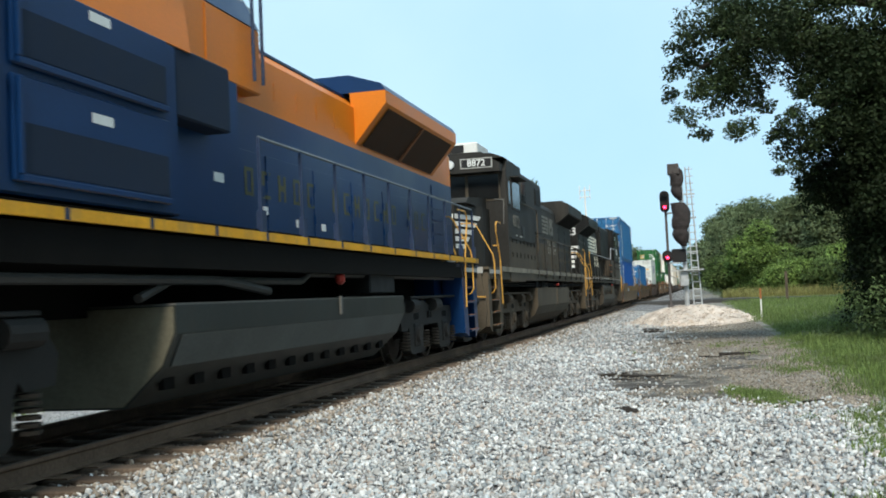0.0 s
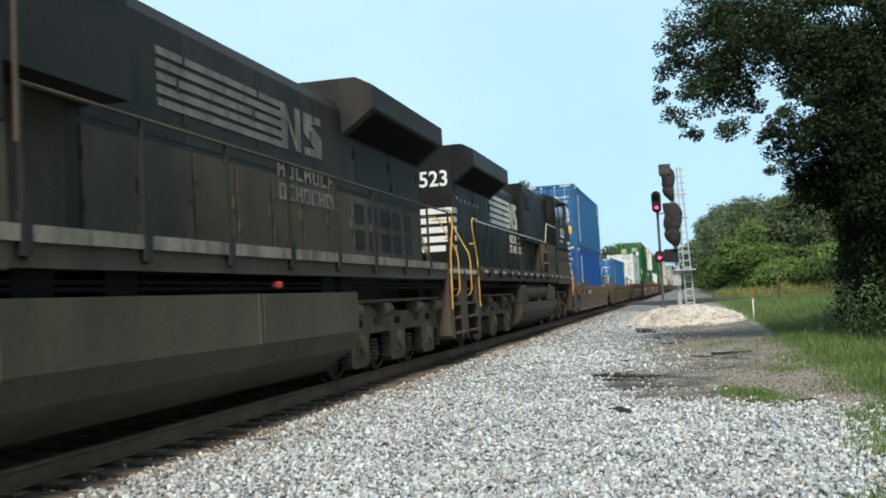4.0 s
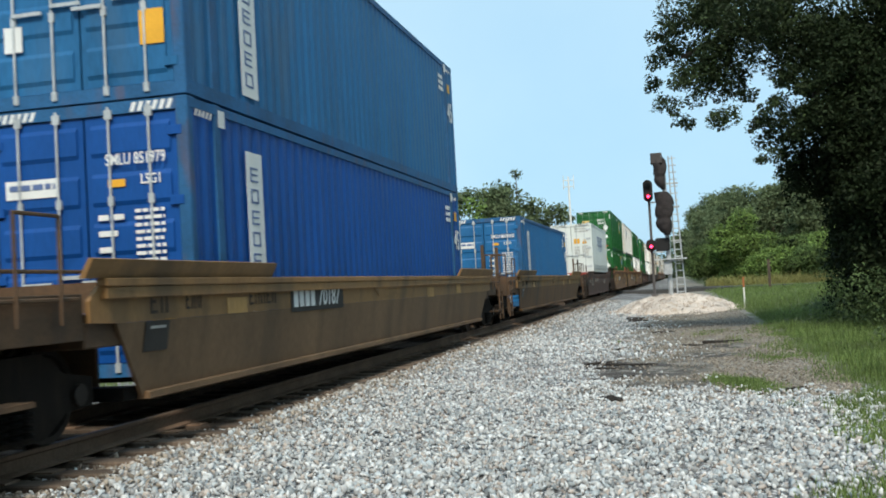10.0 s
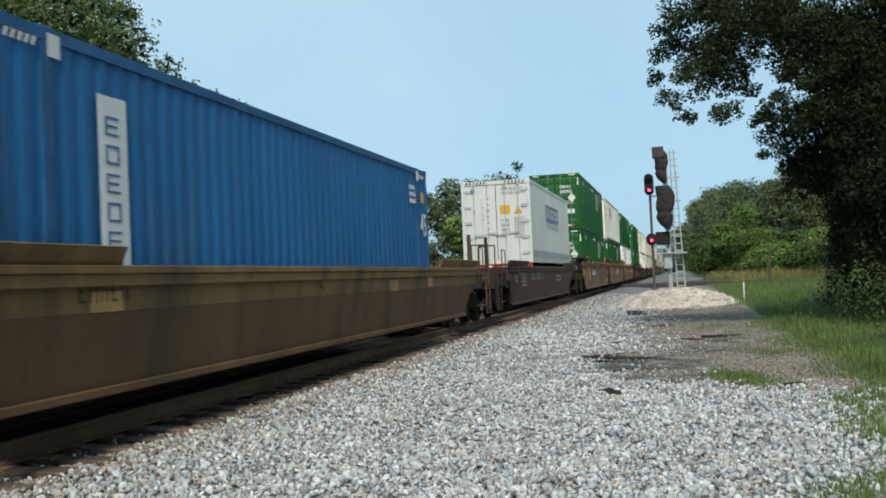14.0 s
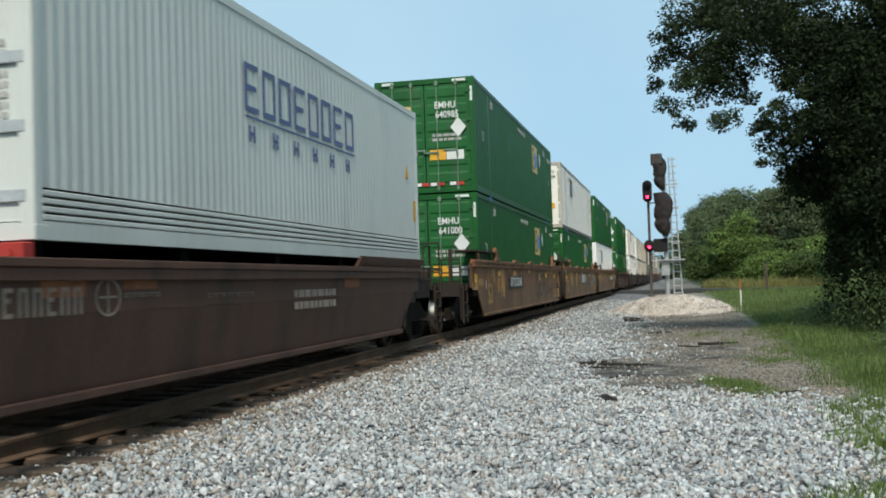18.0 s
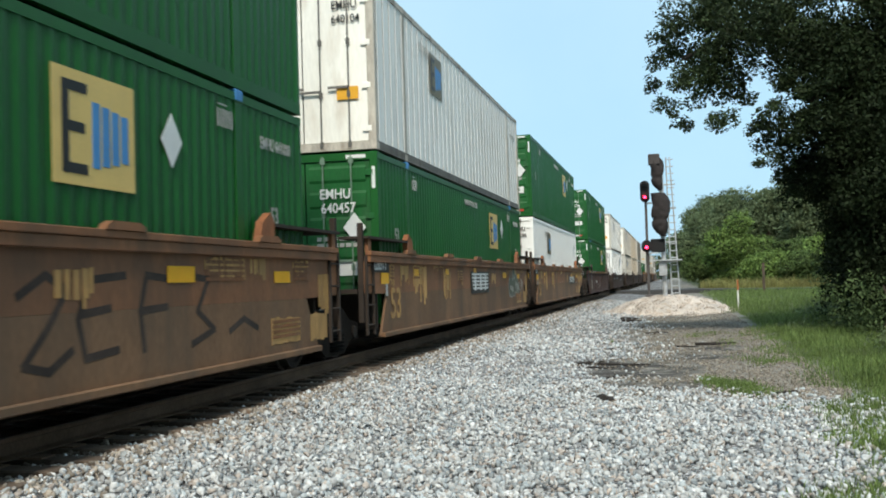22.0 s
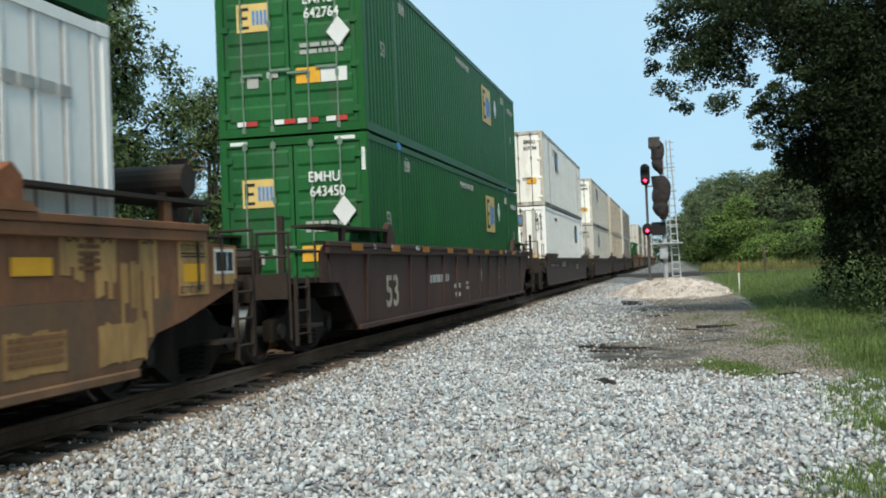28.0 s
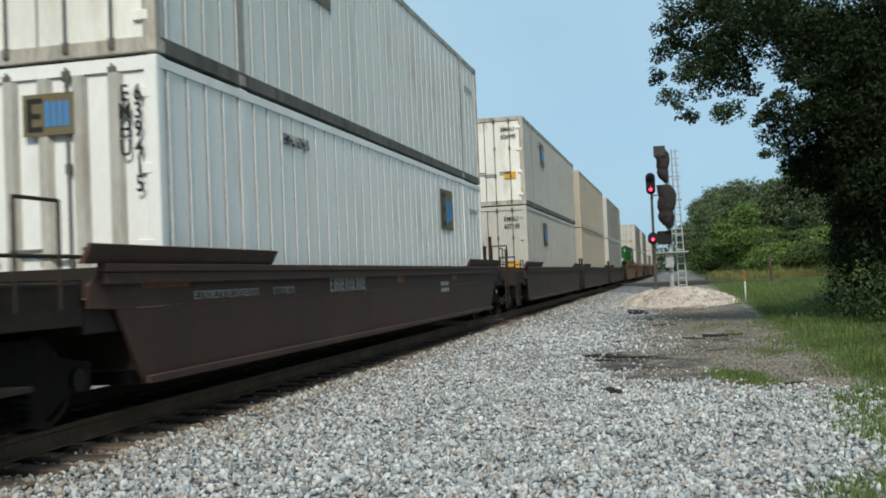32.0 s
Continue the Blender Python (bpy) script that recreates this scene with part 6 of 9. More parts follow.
def end_gear(c, s, h, end, ztop, paint, brake=False, tall=False, joint=False):
    """The platform, railings, steps and drawbar at one end of a wagon; end is how far it reaches past the well."""
    H = h + end
    part("end_deck", boxes((-1.28, 1.28, *sorted((s * (h + 0.1), s * (h + (0.9 if joint else end - 0.35)))), 1.20, 1.27)), paint, c)
    part("centre_sill", boxes((-0.45, 0.45, *sorted((s * (h - 0.3), s * (H - 0.2))), 0.98, 1.20)), paint, c)
    if joint:
        for sx in (1, -1):
            part("corner_post", boxes((*sorted((sx * 1.30, sx * 1.38)), *sorted((s * (h + 0.82), s * (h + 0.9))), 0.75, ztop + 0.5)), paint, c)
            ladder(c, sx * 1.41, *sorted((s * (h + 0.45), s * (h + 0.82))), 0.55, ztop, 4, paint)
        return
    part("end_sill", boxes((-1.36, 1.36, *sorted((s * (H - 0.5), s * (H - 0.35))), 1.02, 1.34)), paint, c)
    part("drawbar", boxes((-0.09, 0.09, *sorted((s * (H - 0.35), s * (H + 0.22))), 0.80, 0.98), (-0.16, 0.16, *sorted((s * (H - 0.1), s * (H + 0.16))), 0.74, 1.04), bev=0.02), M["under"], c)
    top = 2.15 if tall else 1.85
    for sx in (1, -1):
        yy = s * (H - 0.42)
        bm = pipe(bmesh.new(), [(sx * 1.37, yy, 0.5), (sx * 1.37, yy, top), (sx * 0.95, yy, top), (sx * 0.95, yy, 1.2)], 0.018, 6)
        pipe(bm, [(sx * 0.95, yy, 1.55), (sx * 1.37, yy, 1.55)], 0.016, 6)
        part("end_rail", bm, paint, c)
        ladder(c, sx * 1.40, *sorted((s * (H - 0.55), s * (H - 0.98))), 0.42, 1.30, 3, paint, "stirrup_steps")
        part("side_rail", pipe(bmesh.new(), [(sx * 1.40, s * (H - 1.3), 1.2), (sx * 1.40, s * (H - 1.3), top - 0.1), (sx * 1.40, s * (H - 1.85), top - 0.1), (sx * 1.40, s * (H - 1.85), 1.2)], 0.016, 6), paint, c)
        part("cross_rail", pipe(bmesh.new(), [(sx * 1.36, s * (H - 0.4), 1.62), (sx * 1.36, s * (h + 0.9), 1.62)], 0.016, 6), paint, c)
        part("side_step", boxes((*sorted((sx * 1.2, sx * 1.42)), *sorted((s * (H - 1.0), s * (H - 1.45))), 0.62, 0.66)), paint, c)
        part("post", boxes((*sorted((sx * 0.98, sx * 1.06)), *sorted((s * (H - 1.1), s * (H - 1.02))), 1.2, top + 0.25)), paint, c)
    if brake:
        bx, bz = (0.72, 2.05) if tall else (0.54, 2.58)
        bm = rod(bmesh.new(), (bx, s * (H - 0.44), bz), (bx, s * (H - 0.42), bz), 0.28, 18)
        bmesh.ops.delete(bm, geom=[f for f in bm.faces if len(f.verts) > 4], context="FACES")
        for i in range(4):
            q = math.pi * i / 4
            rod(bm, (bx - 0.27 * math.cos(q), s * (H - 0.43), bz - 0.27 * math.sin(q)), (bx + 0.27 * math.cos(q), s * (H - 0.43), bz + 0.27 * math.sin(q)), 0.008, 5)
        part("brake_wheel", bm, WM["patch"], c)
        part("brake_post", boxes((bx - 0.08, bx + 0.08, *sorted((s * (H - 0.56), s * (H - 0.47))), 1.2, bz + 0.12)), paint, c)
    if brake and ztop > 1.7:
        part("air_tank", rod(bmesh.new(), (-0.3, s * (h + 1.4), 2.33), (1.25, s * (h + 1.4), 2.33), 0.17, 16), paint, c)
        for k in (-0.15, 0.95):
            part("tank_saddle", boxes((k, k + 0.1, *sorted((s * (h + 1.28), s * (h + 1.52))), 1.27, 2.24)), paint, c)
    else:
        part("air_tank", rod(bmesh.new(), (-0.8, s * (h + 1.2), 1.5), (0.3, s * (h + 1.2), 1.5), 0.2, 14), paint, c)
    part("cross_beam", boxes((-1.33, 1.33, *sorted((s * (h + 0.22), s * (h + 0.85))), 0.985, 1.195), bev=0.015), paint, c)
    if ztop < 1.6:
        part("end_bulkhead", boxes((-1.34, 1.34, *sorted((s * (h + 0.12), s * (h + 0.17))), 1.275, ztop + 0.05)), paint, c)
        for sx in (1, -1):
            part("grab_iron", pipe(bmesh.new(), [(sx * 1.38, s * (h + 1.0), 1.40), (sx * 1.38, s * (h + 2.45), 1.40)], 0.018, 6), paint, c)
        part("brake_cylinder", rod(bmesh.new(), (0.55, s * (h + 1.0), 1.08), (0.55, s * (h + 1.55), 1.08), 0.15, 14), paint, c)
        part("brake_rigging", pipe(bmesh.new(), [(0.55, s * (h + 1.55), 1.08), (0.55, s * (h + 2.5), 1.02)], 0.022, 6), paint, c)
    part("air_hose", pipe(bmesh.new(), [(0.3, s * (H - 0.1), 0.85), (0.38, s * H, 0.62), (0.3, s * (H + 0.2), 0.8)], 0.03, 6), M["under"], c)


def well_car(label, w0, w1, ztop, zb, paint, near="own", far="own", ribs=0, marks=None, brake=0, flare=True, away=False, tall=False):
    """A well wagon. w0, w1: where the well begins and ends along the train. An end has its 'own' truck and coupler, or
    is 'joint': it shares a truck with the next unit (drawn by the unit behind it)."""
    c = thing("well_wagon", label, "railway wagon")
    yc, hh = (w0 + w1) / 2, (w1 - w0) / 2
    tan = paint in (WM["tan"], WM["tan2"])
    gear = WM["tan_gear" if tan else "endgear"]
    lip, zl = 0.85, 1.18
    lip0, lip1 = (1.55 if near == "own" and not flare else lip), (1.55 if far == "own" and not flare else lip)
    for s in (1, -1):
        lean, cut = (0.03 if paint == WM["umber"] else 0.11, -0.45) if flare else (0.0, 0.42)
        c0 = -0.8 if near == "own" and not flare else cut
        c1 = -0.8 if far == "own" and not flare else cut
        prof = [(-hh + c0, zl), (hh - c1, zl), (hh + lip1, zl + 0.02), (hh + lip1, ztop - 0.12), (hh + lip1 - 0.15, ztop), (-hh - lip0 + 0.15, ztop), (-hh - lip0, ztop - 0.12), (-hh - lip0, zl + 0.02)]
        x0 = 1.35 if s > 0 else -1.39
        side = part("side_sill", prism(bmesh.new(), prof, x0, x0 + 0.04, "x"), paint, c)
        # the lower web leans in towards the bottom chord
        lb = prism(bmesh.new(), [(-hh + lean, zb), (hh - lean, zb), (hh - c1, zl - 0.002), (-hh + c0, zl - 0.002)], x0 + (0.002 if lean else 0), x0 + (0.038 if lean else 0.04), "x")
        for v in lb.verts:
            if v.co.z < zb + 0.01:
                v.co.x -= s * lean
        part("lower_web", lb, LOW.get(paint.name, paint), side)
        xs = sorted((s * 1.36, s * 1.47))
        part("top_chord", boxes((*xs, -hh - lip0 + 0.15, hh + lip1 - 0.15, ztop - 0.005, ztop + 0.065), (xs[0] + 0.02, xs[1] - 0.02, -hh - lip0 + 0.17, hh + lip1 - 0.17, ztop - 0.11, ztop - 0.005), bev=0.008), paint, side)
        part("bottom_chord", boxes((*sorted((s * (1.30 - lean), s * (1.45 - lean))), -hh + lean + 0.02, hh - lean - 0.02, zb - 0.03, zb + 0.045), bev=0.01), LOW.get(paint.name, paint), side)
        if not flare and not ribs:
            for i in range(5):
                yy = -hh + 1.8 + i * (2 * hh - 3.6) / 4
                part("chord_plate", prism(bmesh.new(), [(yy - 0.34, ztop + 0.066), (yy + 0.34, ztop + 0.066), (yy + 0.30, ztop + 0.11), (yy + 0.22, ztop + 0.14), (yy - 0.22, ztop + 0.14), (yy - 0.30, ztop + 0.11)], *sorted((s * 1.40, s * 1.485)), "x"), paint, side)
        if ribs:
            for i in range(ribs):
                if i in (1, ribs - 2):
                    continue
                yy = -hh + 0.5 + (2 * hh - 1.0) * i / (ribs - 1)
                part("side_rib", prism(bmesh.new(), [(s * 1.39, ztop - 0.06), (s * 1.44, ztop - 0.06), (s * 1.41, zb + 0.1), (s * 1.39, zb + 0.1)], yy - 0.05, yy + 0.05), paint, side)
            if s > 0:
                for i in range(8):
                    part("reflector", on_face([(-hh - 0.43 + i * 2.15, -hh + 0.12 + i * 2.15, ztop - 0.06, ztop + 0.045)], "+x", 1.472), WM["amber_refl"], side)
        for e in (1, -1):
            if flare:
                part("guide_plate", prism(bmesh.new(), [(s * 1.36, ztop + 0.065), (s * 1.42, ztop + 0.065), (s * 1.50, ztop + 0.22), (s * 1.46, ztop + 0.23)], *sorted((e * (hh - 2.9), e * (hh + 0.95)))), paint, side)
            else:
                part("end_shelf", boxes((*sorted((s * 0.95, s * 1.46)), *sorted((e * (hh - 1.6), e * (hh + (1.5 if (near if e < 0 else far) == "own" else 0.8)))), ztop + 0.26, ztop + 0.30)), WM["endgear"], side)
                part("shelf_post", boxes((*sorted((s * 1.36, s * 1.42)), *sorted((e * (hh + 0.55), e * (hh + 0.7))), ztop + 0.06, ztop + 0.26)), paint, side)
                part("corner_guide", prism(bmesh.new(), [(e * (hh - 2.05), ztop + 0.06), (e * (hh - 1.6), ztop + 0.06), (e * (hh - 1.6), ztop + 0.32), (e * (hh - 1.72), ztop + 0.42), (e * (hh - 1.95), ztop + 0.30)], s * 1.36, s * 1.45, "x"), WM["orange_block"] if not ribs else paint, side, "rusty container guide")
    for i in range(9):
        yy = -hh + 2 * hh * i / 8
        part("floor_beam", boxes((-1.34 + lean, 1.34 - lean, yy - 0.12, yy + 0.12, zb - 0.02, zb + 0.10)), M["under"], c)
    for e, kind in ((-1, near), (1, far)):
        part("bulkhead", boxes((-1.34, 0.92 if tan else 1.34, *sorted((e * (hh + 0.0), e * (hh + 0.05))), zb + 0.11, 1.19)), gear, c)
        if flare and kind == "own":
            for sx in (1, -1):
                part("end_plate", boxes((*sorted((sx * 1.29, sx * 1.335)), *sorted((e * (hh + 0.86), e * (hh + 1.95))), 1.06, 1.44), bev=0.008), gear, c)
        end_gear(c, e, hh, 3.1 if kind == "own" else 1.4, ztop, gear, brake == e, tall, kind != "own")
    if near in ("own", "joint"):
        truck(c, -(hh + 1.55), not away)
    if far == "own":
        truck(c, hh + 1.55, not away)
    if marks:
        marks(c, hh, hh + 3.1, ztop, zb)
    RIDERS.append((c, yc, 0.0))
    return c


def marks_tan(c, h, H, zt, zb, number=True):
    part("test_panel", prism(bmesh.new(), [(1.393, 1.175), (1.397, 1.175), (1.353, 0.9), (1.349, 0.9)], -h + 0.02, -h + 0.46), CM["logo_k"], c, "black test panel")
    tagged(part("test_print", prism(bmesh.new(), [(1.3965, 1.13), (1.3985, 1.13), (1.3945, 1.105), (1.3925, 1.105)], -h + 0.1, -h + 0.38), M["decal_grey"], c), kind="stuff")
    part("end_lettering", on_face(letter_row(-h + 0.12, -h + 0.5, 1.24, 1.43, 2) + letter_row(-h + 0.8, -h + 1.16, 1.26, 1.42, 3) + letter_row(-h + 2.3, -h + 3.1, 1.26, 1.42, 5), "+x", 1.391), WM["scrawl"], c)
    if number:
        number_panel(c, zt)
    part("access_plate", prism(bmesh.new(), [(-1.25, zt - 0.01), (1.7, zt - 0.01), (1.3, zt - 0.24), (-0.85, zt - 0.24)], 1.391, 1.408, "x"), WM["tan" if number else "tan2"], c)
    part("paint_patch", on_face([(2.4, 2.9, zt - 0.33, zt - 0.15), (-6.4, -5.9, zt - 0.32, zt - 0.15), (5.0, 5.4, zt - 0.3, zt - 0.12)], "+x", 1.391), WM["patch"], c)


def number_panel(c, zt):
    part("number_plate", boxes((1.392, 1.396, -4.6, -2.6, zt - 0.37, zt - 0.02)), CM["logo_k"], c, "black panel with white numbers")
    text(c, "wagon_number", "70187", 0.34, (1.398, -3.2, zt - 0.2), "+x", M["decal"], 1.0, lean=0.15)
    part("mark_lettering", on_face([(-4.5 + 0.2 * i, -4.36 + 0.2 * i, zt - 0.31, zt - 0.09) for i in range(4)], "+x", 1.396), M["decal"], c)


def rim(u, v, a, b, x, wide=0.022):
    """A flat oval ring on a wagon's side."""
    bm, n = bmesh.new(), 20
    for i in range(n):
        p, q = 2 * math.pi * i / n, 2 * math.pi * (i + 1) / n
        prism(bm, [(u + a * math.cos(p), v + b * math.sin(p)), (u + a * math.cos(q), v + b * math.sin(q)), (u + (a - wide) * math.cos(q), v + (b - wide) * math.sin(q)), (u + (a - wide) * math.cos(p), v + (b - wide) * math.sin(p))], x, x + 0.004, "x")
    return bm


def marks_red(c, h, H, zt, zb):
    part("lettering_bars", on_face(letter_row(-4.25, -3.25, 1.17, 1.39, 4) + letter_row(-3.05, -2.0, 1.17, 1.39, 6) + letter_row(-1.4, -0.75, 1.29, 1.33, 7) + letter_row(-7.7, -7.0, 1.14, 1.34, 4) + letter_row(0.2, 1.4, 1.26, 1.3, 10) + bars(DR, 4, -6.3, -5.3, zt - 0.6, zt - 0.15) + bars(DR, 2, 2.6, 4.2, zt - 0.55, zt - 0.25), "+x", 1.391), WM["faded"], c, "worn lettering as bars")
    part("emblem_ring", rim(-1.67, 1.30, 0.20, 0.165, 1.391), WM["faded"], c, "worn ring emblem")
    part("emblem_cross", on_face([(-1.68, -1.66, 1.16, 1.44), (-1.81, -1.53, 1.29, 1.31)], "+x", 1.391), WM["faded"], c)
    part("reflector", on_face([(-1.42, -0.85, 1.36, 1.46)], "+x", 1.391), WM["orange_block"], c)
    part("reflectors", on_face([(-6.9, -5.9, zt - 0.24, zt - 0.10), (-2.6, -2.0, zt - 0.24, zt - 0.10), (4.6, 5.3, zt - 0.24, zt - 0.10)], "+x", 1.391), WM["orange_block"], c)


def marks_brown(c, h, H, zt, zb, number="723145", logo=False, spray=False, end_code="1285TT", num_at=-2.85, code_panel=True):
    rng = random.Random(int(h * 100) + len(number) + logo * 3 + spray * 7)
    # ochre repaint patches, each run down in drips
    spots = [(0.58, 0.82, 1.34, 1.83), (1.29, 1.75, 1.33, 1.85), (2.07, 2.6, 1.1, 1.79), (2.7, 3.2, 0.97, 1.75), (3.73, 4.66, 1.59, 1.83), (4.78, 5.45, 1.04, 1.59), (6.2, 6.6, 1.3, 1.6),
             (10.6, 11.0, 1.25, 1.55), (13.1, 14.0, 1.45, 1.86), (14.3, 14.7, 1.4, 1.8), (15.6, 16.1, 1.5, 1.8), (16.45, 16.93, 0.88, 1.5), (14.85, 15.65, 0.64, 0.98), (16.05, 16.75, 0.61, 0.99)]
    for k, (a, b, e, f) in enumerate(spots):
        a, b, f = a - h + rng.uniform(-0.15, 0.15), b - h + rng.uniform(-0.1, 0.1), min(f, zt - 0.12)
        strips, u = [], a
        while u < b - 0.02:
            w = rng.uniform(0.035, 0.11)
            strips.append((u, min(u + w, b), e + (f - e) * (rng.uniform(-0.15, 0.5) if k < 12 else rng.uniform(0, 0.08)), f - rng.uniform(0, 0.04)))
            u += w + (rng.choice((0, 0, 0.012, 0.05)) if k < 12 else 0)
        p = part("paint_patch", on_face(strips, "+x", 1.391 + 0.0006 * (k % 3)), WM["patch"], c, "streaked ochre repaint patch")
        if k % 2 == 0:
            tagged(part("small_print", on_face(bars(rng, 4, a + 0.03, b - 0.03, f - 0.28, f - 0.04), "+x", 1.397), WM["brown"], p), kind="stuff")
    for a, b, e, f in ((2.2, 2.55, 1.48, 1.6), (4.9, 5.2, 1.5, 1.62), (8.0, 8.3, 1.55, 1.66), (12.26, 12.82, 1.41, 1.57), (14.9, 15.4, 1.39, 1.53)):
        part("reflector", on_face([(a - h, b - h, e, f)], "+x", 1.398), WM["reflect"], c)
    text(c, "size_mark", "53", 0.74, (1.401, -h + 0.92, 0.98), "+x", WM["patch"], 0.95)
    if code_panel:
        part("end_panel", on_face([(-h - 0.5, -h + 0.51, zt - 0.27, zt + 0.0)], "+x", 1.3965), CM["logo_k"], c, "black panel with white code")
        text(c, "end_code", end_code, 0.28, (1.402, -h, zt - 0.14), "+x", M["decal"], 0.85)
        part("reflector", on_face([(-h + 0.05, -h + 0.5, zt - 0.46, zt - 0.275)], "+x", 1.3975), WM["reflect"], c)
    else:
        part("reflector", on_face([(-h - 1.22, -h - 0.80, 1.31, 1.52)], "+x", 1.3975), WM["reflect"], c)
        for u, e in ((-1.36, 1.14), (-0.62, 1.24)):
            part("paint_patch", on_face([(-h + u, -h + u + 0.62, e, e + 0.16)], "+x", 1.392), WM["patch"], c, "ochre repaint patch")
    part("white_tag", on_face([(-h + 0.3, -h + 0.42, zt - 0.66, zt - 0.44)], "+x", 1.3975), M["decal_grey"], c)
    if logo:
        part("emblem_panel", on_face([(-0.75, 1.65, 1.05, 1.58)], "+x", 1.3965), CM["logo_k"], c, "black panel with white striped emblem")
        part("emblem_stripes", on_face([(-0.62 + 0.03 * i, 1.52, 1.49 - 0.085 * i, 1.535 - 0.085 * i) for i in range(5)] + [(-0.3, -0.1, 1.12, 1.53), (0.4, 0.6, 1.12, 1.53), (1.05, 1.2, 1.12, 1.53)], "+x", 1.401), M["decal"], c)
    else:
        part("number_panel", on_face([(num_at - 1.5, num_at + 1.5, 1.10, 1.46)], "+x", 1.3965), CM["logo_k"], c, "black panel with the wagon number")
        if num_at > 0:
            # the web runs on over the end platform and carries a test panel
            w = part("end_web", prism(bmesh.new(), [(h + 0.2, zt - 0.06), (h + 2.2, zt - 0.14), (h + 2.2, 1.22), (h + 0.95, 0.92), (h + 0.2, 0.80)], 1.33, 1.3885, "x"), WM["brown"], c, "rusty web above the end platform")
            part("test_panel", on_face([(h + 0.84, h + 1.48, 1.16, 1.70), (h + 1.60, h + 2.14, 1.25, 1.64)], "+x", 1.3925), WM["patch"], w)
            tagged(part("test_print", on_face(letter_row(h + 0.9, h + 1.42, 1.60, 1.66, 5) + bars(rng, 2, h + 0.9, h + 1.42, 1.52, 1.58) + letter_row(h + 0.88, h + 1.4, 1.18, 1.25, 5), "+x", 1.3945), CM["logo_k"], w), kind="stuff")
            part("test_window", on_face([(h + 1.63, h + 2.10, 1.36, 1.62)], "+x", 1.3945), M["decal"], w, "white test frame with dark boxes")
            tagged(part("test_box", on_face([(h + 1.66 + 0.145 * i, h + 1.78 + 0.145 * i, 1.39, 1.59) for i in range(3)], "+x", 1.3965), CM["logo_k"], w), kind="stuff")
            part("reflector", on_face([(h + 0.94, h + 1.40, 1.29, 1.47)], "+x", 1.3945), WM["reflect"], w)
            for u, words in ((-1.09, "45-0"), (-0.6, "48-0"), (0.11, "53-0")):
                q = part("paint_patch", on_face([(h + u + 0.065 * i, h + u + 0.065 + 0.065 * i, zt - 0.32 - rng.uniform(0.0, 0.35), zt + 0.0) for i in range(5)], "+x", 1.3915), WM["patch"], c, "streaked ochre repaint patch")
                text(q, "stencil", words, 0.16, (1.395, h + u + 0.16, zt - 0.10), "+x", CM["logo_k"], 0.75)
        text(c, "wagon_number", "DTTX " + number, 0.36, (1.402, num_at, 1.28), "+x", M["decal"], 0.98, lean=0.2)
    if spray:
        part("end_panel", on_face([(h + 0.44, h + 0.84, 1.22, zt - 0.14)], "+x", 1.3965), CM["logo_k"], c, "black panel at the joint")
        part("reflector", on_face([(h + 0.5, h + 0.8, 1.36, 1.58)], "+x", 1.3995), WM["reflect"], c)
        blobs = [(5.30, 1.38, 0.22), (5.12, 1.14, 0.24), (5.48, 1.12, 0.25), (5.88, 1.45, 0.23), (5.85, 1.16, 0.26), (6.24, 1.24, 0.25), (6.58, 1.16, 0.21), (6.86, 1.08, 0.16)]
        for name, grow, x0, mt, lab in (("spray_outline", 0.026, 1.3985, M["decal_grey"], "pale sprayed outline"), ("spray_shape", 0.0, 1.4002, WM["spray"], "grey-green sprayed bubble shape")):
            bm = bmesh.new()
            for k, (cy, cz, r) in enumerate(blobs):
                prism(bm, [(cy + (r + grow) * math.cos(a * math.pi / 12), cz + (r + grow) * 1.05 * math.sin(a * math.pi / 12)) for a in range(24)], x0 - 0.0001 * k - 0.001, x0 + 0.0001 * k, "x")
            part(name, bm, mt, c, lab)
        ring = [(math.cos(i * math.pi / 4), math.sin(i * math.pi / 4)) for i in range(9)]
        lines = [[(cy + 0.04 * a, cz + 0.055 * b) for a, b in ring] for cy, cz in ((5.22, 1.12), (5.32, 1.13), (5.88, 1.44), (5.98, 1.45))]
        lines += [[(5.42, 0.98), (5.48, 1.16), (5.52, 1.0), (5.58, 1.14), (5.64, 1.0), (5.70, 1.16), (5.74, 1.02)], [(6.16, 1.05), (6.24, 1.34), (6.30, 1.08), (6.36, 1.3), (6.42, 1.1)],
                  [(6.55, 1.02), (6.6, 1.25), (6.68, 1.05), (6.76, 1.22), (6.82, 1.06)], [(7.2, 1.0), (7.26, 1.4), (7.34, 1.1), (7.44, 1.35), (7.5, 1.08), (7.6, 1.32), (7.66, 1.2)]]
        for line in lines:
            part("spray_stroke", stroke(line, 0.011, 1.4015), M["decal_grey"], c, "thin pale sprayed stroke")


def stroke(points, half, x):
    """A flat sprayed line through points of a wagon's side."""
    bm = bmesh.new()
    for k, (a, b) in enumerate(zip(points, points[1:])):
        u, v = Vector(a), Vector(b)
        n = (v - u).orthogonal().normalized() * half
        d = (v - u).normalized() * half * 0.6
        prism(bm, [tuple(u - d + n), tuple(v + d + n), tuple(v + d - n), tuple(u - d - n)], x, x + 0.002 + 0.0002 * (k % 4), "x")
    return bm


